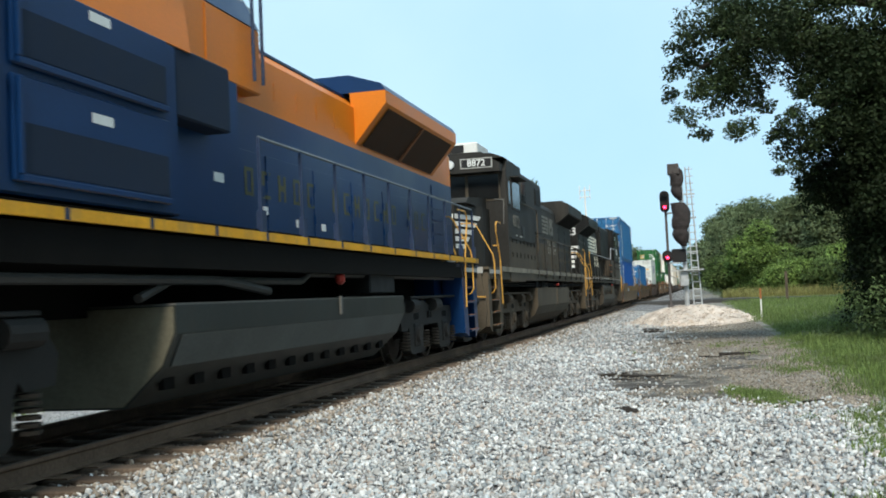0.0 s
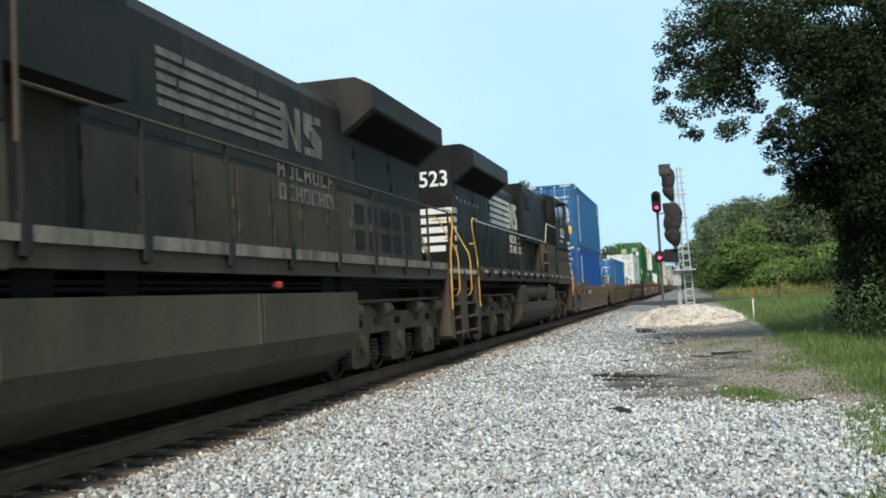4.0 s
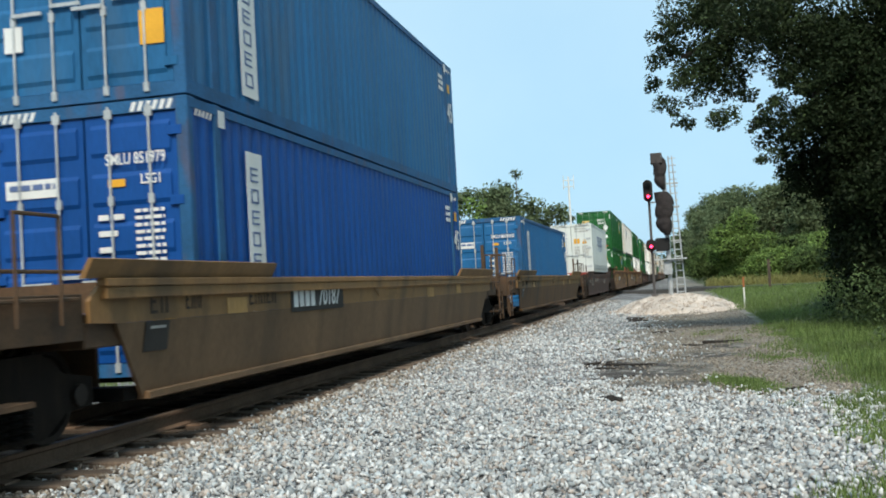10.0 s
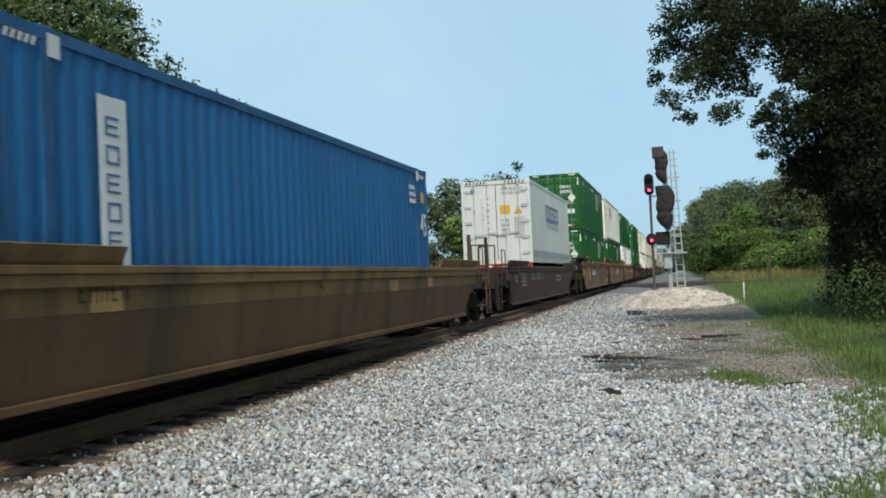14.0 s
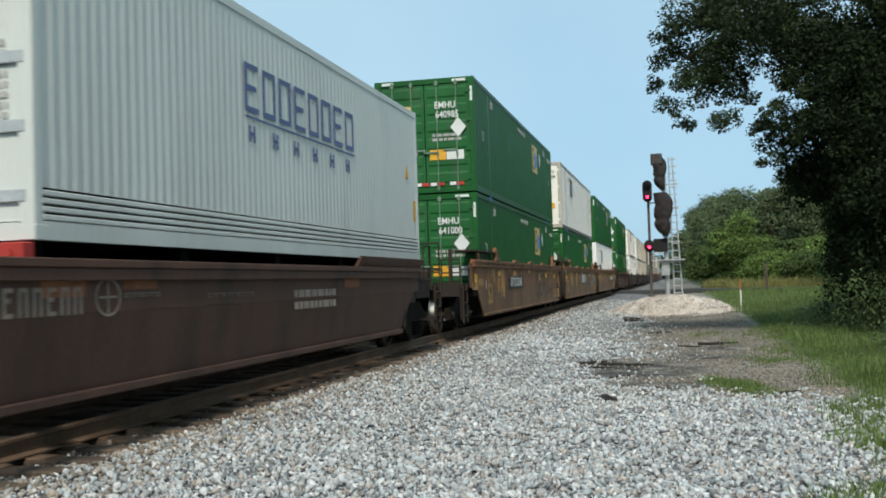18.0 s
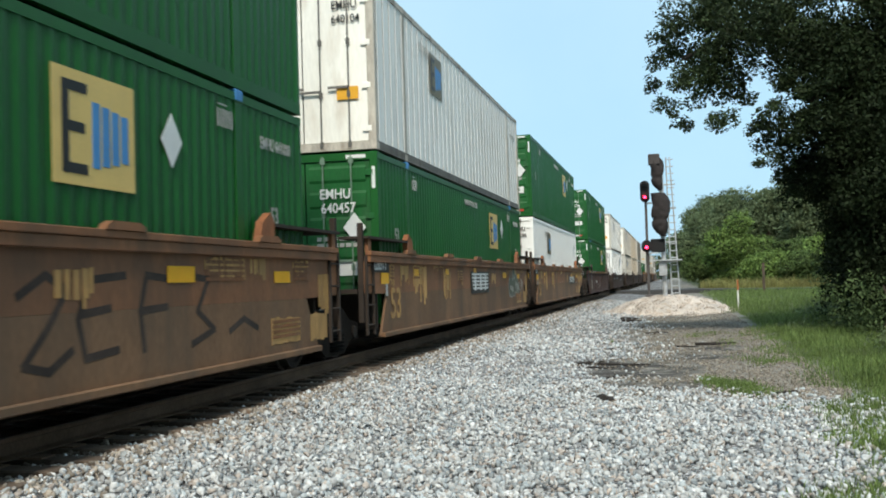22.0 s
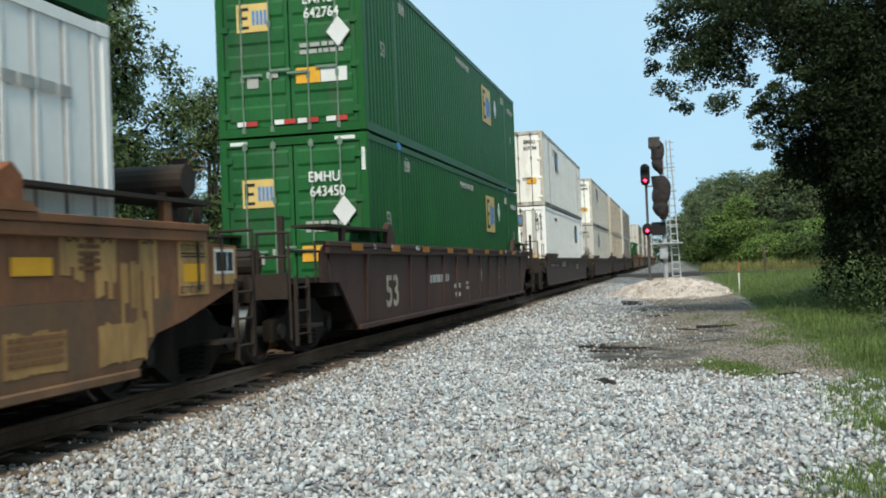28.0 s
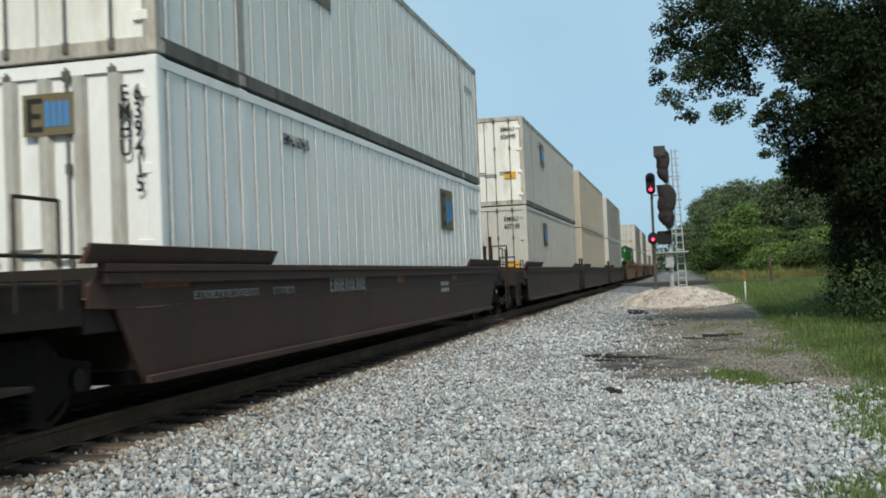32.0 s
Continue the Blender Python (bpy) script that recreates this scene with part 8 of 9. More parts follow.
def black_loco(label, y, d, number, faded, wide_nose):
    """A six-axle freight diesel. d = 1: cab towards -y; d = -1: cab towards +y. Origin at the middle of its fuel tank."""
    c = thing("diesel_locomotive", label, "locomotive")
    low, top = M["black_low" if faded else "black_mid"], M["black_old" if faded else "black"]
    lettering = M["decal_faded"] if faded else M["decal"]

    def ys(a, b):
        return sorted((d * a, d * b))
    # frame and walkway; the cab end of the wide-nosed engine is shorter
    front = -10.35 if wide_nose else -11.2
    part("underframe", boxes((-1.48, 1.48, *ys(front + 0.1, 11.0), 1.72, 1.96), (-0.6, 0.6, *ys(front + 0.2, 10.9), 1.3, 1.72)), low, c)
    part("walkway", boxes((-1.52, 1.52, *ys(-9.0, 9.4), 1.962, 2.0)), top, c)
    for s in (1, -1):
        part("sill_band", boxes((*sorted((s * 1.506, s * 1.522)), *ys(front + 1.3, 9.4), 1.905, 2.03)), M["sill_band"] if faded else M["truck"], c, "worn pale band along the sill")
        for i in range(0 if faded else 15):
            u = -8.2 + i * 1.2
            part("sill_reflector", boxes((*sorted((s * 1.522, s * 1.526)), *ys(u, u + 0.4), 1.89, 1.96)), M["decal_grey"], c)
    # long hood
    hood0 = -2.3 if not wide_nose else 0.5
    part("long_hood", rounded_hood(0.98, 2.0, 4.55, *ys(hood0, 9.65)), top, c)
    a, b = ys(hood0 + 0.2, 9.5)
    hood_seams(c, 0.98, a, b, 11 if not wide_nose else 8, 2.06, 3.05, low if faded else top)
    hood_seams(c, 0.98, a, b, 6 if not wide_nose else 4, 3.12, 4.28, top, 0.006)
    part("hood_lower_grilles", on_face([(u, u + 0.5, z, z + 0.32) for u in np.arange(ys(5.4, 9.3)[0], ys(5.4, 9.3)[1] - 0.5, 0.72) for z in (2.2, 2.62)], "+x", 0.998), M["sig_black"], c)
    # radiator wings
    w0, w1 = ys(5.0, 9.62)
    prof = [(0.95, 3.95), (1.52, 4.36), (1.52, 4.72), (1.25, 4.86), (-1.25, 4.86), (-1.52, 4.72), (-1.52, 4.36), (-0.95, 3.95)]
    part("radiator_wing", prism(bmesh.new(), prof, w0, w1), top, c, "flared radiator wings")
    bm = bmesh.new()
    for s in (1, -1):
        v = [bm.verts.new(q) for q in ((s * 1.01, w0 + 0.25, 3.985), (s * 1.48, w0 + 0.25, 4.325), (s * 1.48, w1 - 0.25, 4.325), (s * 1.01, w1 - 0.25, 3.985))]
        bm.faces.new(v if s < 0 else v[::-1])
    part("radiator_screen", bm, M["under"], c)
    # equipment section behind the cab
    e0, e1 = (-6.0, -2.0) if not wide_nose else (-5.0, 0.55)
    x = 1.46 if not wide_nose else 1.2
    part("equipment_section", rounded_hood(x, 3.2 if not wide_nose else 3.05, 4.78 if not wide_nose else 4.86, *ys(e0, e1), 0.09), top, c)
    part("equipment_lower", boxes((-1.5 if not wide_nose else -1.46, 1.5 if not wide_nose else 1.46, *ys(e0, -3.75 if not wide_nose else -2.6), 1.7, 2.74 if not wide_nose else 3.05), (-0.98, 0.98, *ys(e0, e1), 2.0, 3.3), bev=0.012), low, c)
    if not wide_nose:
        part("equipment_side", boxes((-1.495, 1.495, *ys(e0, -3.75), 2.742, 3.85), bev=0.012), top, c)
    for k, (u0, u1, z0, z1) in enumerate(((e0 + 0.25, e0 + 0.9, 3.95, 4.5), (e1 - 1.3, e1 - 0.2, 4.05, 4.55))):
        g = part("vent_frame", boxes((x, x + 0.012, *ys(u0, u1), z0, z1)), M["sig_black"], c)
        bm = bmesh.new()
        for i in range(6):
            zz = z0 + (z1 - z0) * (i + 0.3) / 6
            box(bm, x + 0.012, x + 0.03, *ys(u0 + 0.04, u1 - 0.04), zz, zz + 0.03)
        part("louvre", bm, top, g)
    if wide_nose:
        # steps of brake equipment, louvred lower cabinet
        part("brake_wheel_recess", boxes((1.461, 1.47, *ys(-1.7, -2.5), 2.18, 2.75)), M["sig_black"], c)
        for z in (2.35, 2.72):
            part("grab_iron", pipe(bmesh.new(), [(1.50, d * -1.5, z), (1.52, d * -2.0, z), (1.52, d * -2.6, z)], 0.03, 7), WM["orange_block"], c, "orange grab iron")
        for u in (-3.0, -4.15):
            bm = bmesh.new()
            for i in range(5):
                box(bm, 1.46, 1.485, *ys(u, u - 0.62), 2.36 + i * 0.07, 2.40 + i * 0.07)
            part("louvre", bm, low, c)
    u0, u1, zl = (-8.2, -3.85, 2.735) if not wide_nose else (-9.3, -5.1, 2.955)
    n = 7
    for i in range(n):
        u = u0 + 0.3 + (u1 - u0 - 0.6) * i / (n - 1)
        part("door_hinge", boxes((1.5, 1.53, *ys(u - 0.05, u + 0.05), zl - 0.05, zl + 0.05), bev=0.006), top, c)
        part("vent_slot", boxes((1.5065, 1.512, *ys(u - 0.07, u - 0.03), zl - 0.42, zl - 0.29)), M["under"], c)
        part("vent_slot", boxes((1.5065, 1.512, *ys(u + 0.03, u + 0.07), zl - 0.42, zl - 0.29)), M["under"], c)
    part("drip_rail", boxes((1.5, 1.525, *ys(u0, u1), zl + 0.06, zl + 0.085)), top, c)
    if wide_nose:
        part("white_plate", boxes((1.5065, 1.51, *ys(-9.42, -9.08), 2.06, 2.42)), M["decal_grey"], c, "dull white plate")
    part("exhaust_stack", boxes((-0.35, 0.35, *ys(2.4, 3.3), 4.5, 4.72), bev=0.03), M["under"], c)
    # cab
    if not wide_nose:
        cabp = [(-8.35, 2.0), (-8.35, 4.55), (-8.15, 4.86), (-6.0, 4.86), (-6.0, 2.0)]
    else:
        cabp = [(-9.75, 2.0), (-9.62, 3.62), (-8.75, 4.72), (-8.45, 4.86), (-5.0, 4.86), (-5.0, 2.0)]
    cab_ob = part("cab", prism(bmesh.new(), [(d * u, z) for u, z in cabp], -1.5, 1.5, "x"), top, c)
    part("cab_roof", prism(bmesh.new(), [(-1.5, 4.862), (1.5, 4.862), (1.15, 5.0), (-1.15, 5.0)], *ys(cabp[-2][0] + 0.02, -8.4 if wide_nose else -8.55)), top, c)
    part("cab_side_panel", boxes((1.5005, 1.506, *ys(-8.2 if not wide_nose else -9.3, e0 + 0.02), 2.125, 2.72 if not wide_nose else 2.95)), low, c, "dusty lower cab side panel")
    part("cab_skirt", boxes((-1.505, 1.505, *ys(-8.3 if not wide_nose else -9.1, e0), 1.66, 2.12), bev=0.01), low, c, "dusty lower cab side")
    for s in (1, -1):
        xo = sorted((s * 1.5, s * 1.506))
        wins = ((-7.62, -6.48, 3.64, 4.34), (-8.2, -7.95, 3.7, 4.3)) if not wide_nose else ((-7.35, -6.15, 3.85, 4.62), (-5.75, -5.15, 3.95, 4.5))
        for u0, u1, z0, z1 in wins:
            f = part("window", boxes((*sorted((s * 1.49, s * 1.52)), *ys(u0 - 0.06, u1 + 0.06), z0 - 0.06, z1 + 0.06), bev=0.01), top, cab_ob)
            part("pane", boxes((*sorted((s * 1.505, s * 1.524)), *ys(u0, u1), z0, z1)), M["glass"], f)
        part("window_shade", boxes((*sorted((s * 1.5, s * 1.75)), *ys(wins[0][0] - 0.1, wins[0][1] + 0.1), wins[0][3] + 0.08, wins[0][3] + 0.11)), top, cab_ob)
    if not wide_nose:
        # low short hood with a chamfered front, windscreen, number boards, headlight
        nose = [(-1.02, -8.3), (-1.02, -9.2), (-0.66, -10.85), (0.66, -10.85), (1.02, -9.2), (1.02, -8.3)]
        part("short_hood", prism(bmesh.new(), [(a, d * u) for a, u in nose], 2.0, 3.55, "z"), top, c)
        part("short_hood_top", prism(bmesh.new(), [(d * -8.3, 3.551), (d * -10.8, 3.551), (d * -10.5, 3.70), (d * -8.3, 3.86)], -0.95, 0.95, "x"), top, c)
        for x0, x1 in ((-1.3, -0.5), (-0.42, 0.42), (0.5, 1.3)):
            p = part("windscreen", boxes((x0 - 0.04, x1 + 0.04, *ys(-8.37, -8.33), 3.78, 4.5)), low, cab_ob)
            part("pane", boxes((x0, x1, *ys(-8.38, -8.372), 3.82, 4.46)), M["glass"], p)
        part("number_housing", prism(bmesh.new(), [(-1.42, 4.5), (1.42, 4.5), (1.42, 4.7), (0.95, 5.02), (-0.95, 5.02), (-1.42, 4.7)], *ys(-8.36, -8.75)), top, c)
        for s in (1, -1):
            b = part("number_board", boxes((s * 0.82 - 0.42, s * 0.82 + 0.42, *ys(-8.75, -8.758), 4.6, 4.86)), M["decal_grey"], c, "lit-edge number board")
            part("number_back", boxes((s * 0.82 - 0.39, s * 0.82 + 0.39, *ys(-8.758, -8.762), 4.625, 4.835)), M["sig_black"], b)
            text(b, "number", number, 0.24, (s * 0.82, -8.765, 4.73), "-y", M["decal"], 1.0)
            h = part("headlight", rod(bmesh.new(), (s * 0.13, -8.75, 4.73), (s * 0.13, -8.80, 4.73), 0.115, 16), M["galv"], c)
            part("lens", rod(bmesh.new(), (s * 0.13, -8.80, 4.73), (s * 0.13, -8.806, 4.73), 0.095, 16), M["decal"], h)
        part("air_conditioner", boxes((-0.5, 0.82, *ys(-7.0, -8.5), 4.99, 5.32), bev=0.03), M["white"], c, "white roof unit")
        part("vent_frame", boxes((-0.2, 0.46, -8.507, -8.5, 5.06, 5.26)), M["sig_black"], c)
        # stripes on the front and the right-hand chamfer of the nose
        head_stripes(c, -10.85, -1, 0.64, 2.5, 3.3)
        bm = bmesh.new()
        for i in range(5):
            z = 3.3 - i * 0.178
            v = [bm.verts.new(q) for q in ((0.668, -10.852, z), (0.99 - 0.05 * i, -9.36 - 0.22 * i, z), (0.965 - 0.05 * i, -9.5 - 0.22 * i, z - 0.11), (0.668, -10.852, z - 0.11))]
            for k in v:
                k.co.x += 0.006
            bm.faces.new(v)
        part("nose_stripes", bm, M["white"], c, "white stripes running back along the nose")
        text(c, "cab_number", number, 0.46, (1.508, -7.12, 3.27), "+x", M["decal_faded"], 1.1)
        rv = part("rusty_louvre", boxes((1.501, 1.512, *ys(-6.07, -5.46), 4.12, 4.6)), CM["seam"], cab_ob, "rust-brown louvre")
        for i in range(7):
            part("louvre_slat", boxes((1.512, 1.53, *ys(-6.02, -5.52), 4.15 + i * 0.063, 4.19 + i * 0.063)), WM["maroon"], rv)
        part("side_handrail", pipe(bmesh.new(), [(1.55, -6.3, 3.83), (1.56, -3.8, 3.83), (1.56, -3.7, 3.76), (1.56, -3.72, 2.6)], 0.02, 7), M["black_low"], c)
        part("side_hatch", boxes((1.4955, 1.51, *ys(-6.26, -5.77), 2.88, 3.2), bev=0.004), M["black"], c)
        part("owner_lettering", on_face(bars(DR, 1, -7.3, -7.0, 2.86, 2.93) + bars(DR, 1, -6.6, -6.1, 2.86, 2.93), "+x", 1.502), M["decal_grey"], c)
        part("cab_handrail", pipe(bmesh.new(), [(1.35, -9.3, 3.72), (1.55, -9.1, 3.72), (1.55, -9.25, 3.1)], 0.012, 6), CM["seam"], c)
    else:
        part("nose", prism(bmesh.new(), [(d * -9.5, 2.0), (d * -9.52, 3.5), (d * -10.15, 3.42), (d * -10.35, 3.2), (d * -10.4, 2.0)], -1.1, 1.1, "x"), top, c)
        text(c, "cab_number", number, 0.5, (1.508, d * -7.0, 3.60), "+x", lettering, 1.2)
        part("owner_lettering", on_face(bars(DR, 1, d * -6.65 - 0.55, d * -6.65 + 0.55, 3.22, 3.32), "+x", 1.502), M["decal_grey"], c)
        bm = bmesh.new()
        for i in range(5):
            box(bm, 1.5, 1.506, d * -9.05 - 0.42 + 0.05 * i, d * -9.05 + 0.5, 3.25 - i * 0.21, 3.37 - i * 0.21)
        part("nose_stripes", bm, M["white"], c, "white stripes at the nose")
        part("mirror", boxes((1.6, 1.63, d * -7.75 - 0.06, d * -7.75 + 0.06, 4.0, 4.35)), M["galv"], cab_ob)
        part("extinguisher_label", boxes((0.987, 0.99, 3.2, 3.4, 3.9, 4.3)), CM["amber"], c)
        # hood end with number, headlight and stripes
        yq = d * 9.65
        text(c, "end_number", number, 0.5, (0.45, yq - 0.006, 4.08), "-y", M["decal"], 0.95)
        part("light_recess", boxes((-0.42, -0.12, yq - 0.03, yq, 3.75, 4.6), bev=0.02), M["sig_black"], c)
        for z in (4.2, 4.42):
            h = part("headlight", rod(bmesh.new(), (-0.27, yq - 0.03, z), (-0.27, yq - 0.06, z), 0.1, 14), M["galv"], c)
            part("lens", rod(bmesh.new(), (-0.27, yq - 0.06, z), (-0.27, yq - 0.066, z), 0.085, 14), M["decal"], h)
        head_stripes(c, yq - 0.001, -1, 0.97, 2.45, 3.42)
        bm = bmesh.new()
        for i in range(5):
            box(bm, 0.996, 1.0, yq + 0.0, yq + 0.34 - 0.05 * i, 3.30 - i * 0.216, 3.42 - i * 0.216)
        part("side_stripes", bm, M["white"], c, "stripe ends along the hood side")
        part("warning_tags", on_face([(yq + 0.3, yq + 0.5, 3.64, 3.70)] + [(yq + 0.75 + 0.5 * i, yq + 0.86 + 0.5 * i, 3.60, 3.67) for i in range(5)], "+x", 0.998), M["decal_grey"], c)
    # emblem and lettering on the hood
    l0 = -0.7 if d > 0 else -5.2
    ln = 4.75 if d > 0 else 4.55
    stripes_logo(c, 0.992, l0, l0 + ln, *((3.46, 4.06) if d > 0 else (3.36, 4.13)), lettering if d > 0 else M["decal_cream"])
    rr = random.Random(5)
    dz = 0.13 if d > 0 else 0.0
    part("name_lettering", on_face([q for i in range(7) for q in letter(l0 + ln - 1.72 + i * 0.32, 2.92 + dz, 0.24, 0.22, i)] + [q for i in range(8) for q in letter(l0 + ln - 1.68 + i * 0.29, 2.62 + dz, 0.22, 0.22, i + 1)], "+x", 1.0), lettering if d > 0 else M["decal_cream"], c, "two lines of lettering as plain bars")
    # handrails
    ya, yb = ys(-3.6 if not wide_nose else -2.0, 9.8)
    handrail(c, ya, yb, 3.06, 8, top, line=M["galv"] if wide_nose else M["black_low"])
    if wide_nose:
        part("handrail", pipe(bmesh.new(), [(1.5, d * -2.0, 3.06), (1.5, d * -2.5, 3.72), (1.5, d * -5.1, 3.72)], 0.021, 7), M["galv"], c)
    # fuel tank, air reservoirs
    tank = [(-1.5, 1.5), (-1.5, 0.95), (-1.38, 0.70), (-0.95, 0.40), (0.95, 0.40), (1.38, 0.70), (1.5, 0.95), (1.5, 1.5)]
    if not wide_nose:
        part("fuel_tank", prism(bmesh.new(), tank, -3.9, 3.85), low, c)
        part("tank_strap", boxes((1.5, 1.515, 0.4, 0.46, 0.95, 1.5), (1.5, 1.515, 0.54, 0.58, 0.95, 1.5)), low, c)
    else:
        part("fuel_tank", prism(bmesh.new(), [(-1.5, 1.1), (-1.5, 0.85), (-1.44, 0.68), (-1.3, 0.54), (-1.05, 0.44), (-0.9, 0.36), (0.9, 0.36), (1.05, 0.44), (1.3, 0.54), (1.44, 0.68), (1.5, 0.85), (1.5, 1.1)], -3.7, 3.85), low, c)
        part("tank_top", boxes((-1.5, 0.8, -3.7, 3.85, 1.1, 1.52), (0.8, 1.5, -3.7, -2.65, 1.1, 1.6), (0.8, 1.5, 2.2, 3.85, 1.1, 1.55), bev=0.03), low, c)
        for u0, u1 in ((-2.5, -0.25), (-0.05, 2.1)):
            r = part("air_reservoir", rod(bmesh.new(), (1.14, u0, 1.42), (1.14, u1, 1.42), 0.31, 24), low, c, smooth=False)
            part("bracket", boxes((1.2, 1.45, u0 + 0.25, u0 + 0.4, 1.1, 1.2)), low, r)
    part("fuel_cap", boxes((1.35, 1.5, 2.6 if d < 0 else 1.0, 2.74 if d < 0 else 1.14, 1.56, 1.64), bev=0.02), CM["redtag"], c, "red fuel filler")
    for u in (-3.4, -2.2, 2.9, 3.6):
        part("tank_bracket", boxes((0.9, 1.42, u - 0.25, u + 0.25, 1.5, 1.74)), M["under"], c)
    for z in (1.62, 1.56):
        part("air_pipe", rod(bmesh.new(), (1.4, -10, z), (1.4, 10, z), 0.022, 6), M["under"], c)
    for s in (-1, 1):
        loco_truck(c, s * 6.75, M["truck"])
    steps_and_pilot(c, front if d > 0 else -11.2, -1, low, WM["orange_block"], M["rail_yellow"])
    steps_and_pilot(c, 11.1 if d > 0 else -front, 1, low, WM["orange_block"], M["rail_yellow"], low_rail=wide_nose)
    RIDERS.append((c, y, 0.0))
    return c


black_loco("black diesel locomotive running cab first, dusty below", -21.7, 1, "8872", True, False)
black_loco("black diesel locomotive running long hood first, white emblem stripes", 0.55, -1, "9523", False, True)


def blue_loco():
    c = thing("diesel_locomotive", "navy blue and orange diesel locomotive with a yellow sill stripe", "locomotive")
    B, O = M["blue"], M["orange"]
    part("underframe", boxes((-1.5, 1.5, -11.6, 12.0, 1.72, 2.02), (-0.6, 0.6, -11, 11.8, 1.3, 1.72)), M["under"], c)
    for s in (1, -1):
        part("sill_stripe", boxes((*sorted((s * 1.5, s * 1.55)), -11.4, 11.95, 2.045, 2.14)), M["yellow"], c, "yellow sill stripe")
    part("walkway", boxes((-1.5, 1.5, -11.4, 11.95, 2.14, 2.17)), M["under"], c)
    part("lower_hood", boxes((-0.96, 0.96, 0.2, 12.15, 2.17, 3.76)), B, c)
    part("upper_hood", prism(bmesh.new(), [(-0.96, 3.76), (0.96, 3.76), (0.96, 4.42), (0.78, 4.6), (-0.78, 4.6), (-0.96, 4.42)], 0.2, 12.15), O, c, "orange upper hood")
    part("hood_roof", boxes((-0.8, 0.8, 0.2, 10.5, 4.601, 4.64)), B, c)
    hood_seams(c, 0.96, 0.5, 10.2, 6, 2.24, 3.2, B, 0.014)
    for i in range(5):
        part("vent", boxes((0.96, 0.975, 10.4, 11.9, 2.4 + i * 0.26, 2.60 + i * 0.26)), B, c)
    # flared radiators
    bm = bmesh.new()
    for s in (1, -1):
        prism(bm, [(s * 0.95, 3.82), (s * 1.5, 4.46), (s * 1.5, 4.66), (s * 0.9, 4.66)], 5.7, 10.55)
    part("radiator_flare", bm, O, c, "orange flared radiator housing")
    bm = bmesh.new()
    prism(bm, [(-1.5, 4.661), (1.5, 4.661), (1.42, 4.78), (0.9, 4.95), (-0.9, 4.95), (-1.42, 4.78)], 5.7, 10.6)
    part("radiator_roof", bm, B, c)
    for s in (1, -1):
        for a, b in ((5.95, 8.0), (8.12, 10.3)):
            bm = bmesh.new()
            v = [bm.verts.new(q) for q in ((s * 0.99, a, 3.842), (s * 1.47, a, 4.40), (s * 1.47, b, 4.40), (s * 0.99, b, 3.842))]
            bm.faces.new(v if s < 0 else v[::-1])
            g = part("radiator_screen", bm, mat_screen, c, "dark brown radiator screen")
    part("screen_divider", prism(bmesh.new(), [(0.985, 3.832), (1.475, 4.40), (1.49, 4.385), (1.0, 3.817)], 8.01, 8.11), WM["orange_block"], c)
    # taller equipment section towards the cab
    part("equipment_section", boxes((-1.48, 1.48, -6.5, -1.0, 2.2, 3.80), bev=0.02), B, c)
    part("equipment_top", prism(bmesh.new(), [(-1.48, 3.801), (1.48, 3.801), (1.40, 4.45), (-1.40, 4.45)], -6.5, -0.7), O, c, "orange band above the filters")
    part("equipment_cowl", boxes((-1.18, 1.18, -0.7, 1.62, 3.84, 4.62), bev=0.02), O, c, "orange cowl behind the filters")
    part("equipment_roof", prism(bmesh.new(), [(-1.40, 4.451), (1.40, 4.451), (1.2, 4.95), (-1.2, 4.95)], -6.5, -0.72), B, c)
    part("cowl_roof", prism(bmesh.new(), [(-1.18, 4.621), (1.18, 4.621), (1.0, 5.0), (-1.0, 5.0)], -0.7, 1.62), B, c)
    part("cowl_seam", boxes((1.181, 1.192, 0.2, 0.26, 3.86, 4.6), bev=0.003), O, c)
    part("exhaust_shelf", boxes((1.0, 1.46, -2.4, -0.8, 4.46, 4.62), bev=0.02), WM["orange_block"], c)
    for z0, z1, zs in ((2.29, 3.06, 2.72), (3.13, 3.79, 3.54)):
        for a, b in ((-3.41, -1.22), (-5.75, -3.56)):
            f = part("filter_frame", boxes((1.481, 1.515, a, b, z0, z1), bev=0.012), B, c)
            part("filter_lip", boxes((1.516, 1.545, a + 0.04, b - 0.04, z0 + 0.0, z0 + 0.05), (1.516, 1.545, a + 0.03, a + 0.08, z0 + 0.051, z1 - 0.02), bev=0.006), B, f)
            part("filter_screen", boxes((1.516, 1.521, a + 0.10, b - 0.05, z0 + 0.07, zs)), mat_filter, f, "grey mesh screen")
            part("warning_label", boxes((1.516, 1.519, a + 0.96, a + 1.26, zs + 0.13, zs + 0.21)), M["decal"], f)
    part("blower_box", boxes((-1.46, 1.46, -0.99, 0.17, 3.15, 3.83), bev=0.02), mat_filter, c, "dark grey blower housing")
    part("blower_lower", boxes((-1.2, 1.2, -0.99, 0.9, 2.17, 3.84)), B, c)
    part("blower_label", boxes((1.201, 1.205, 0.25, 0.48, 2.68, 2.78)), M["decal"], c)
    for yy, z1 in ((-0.55, 5.25), (1.30, 5.2), (1.55, 5.15)):
        part("grab_rail", pipe(bmesh.new(), [(1.24, yy, 3.95), (1.24, yy, z1), (1.0, yy, z1 + 0.05)], 0.022, 7), mat_bluegrey, c)
    part("horn", rod(bmesh.new(), (0.9, 1.9, 4.95), (0.9, 1.5, 5.0), 0.05, 10, 0.12), M["galv"], c)
    part("horn_bracket", boxes((0.82, 0.98, 1.7, 1.85, 4.55, 4.98)), M["galv"], c)
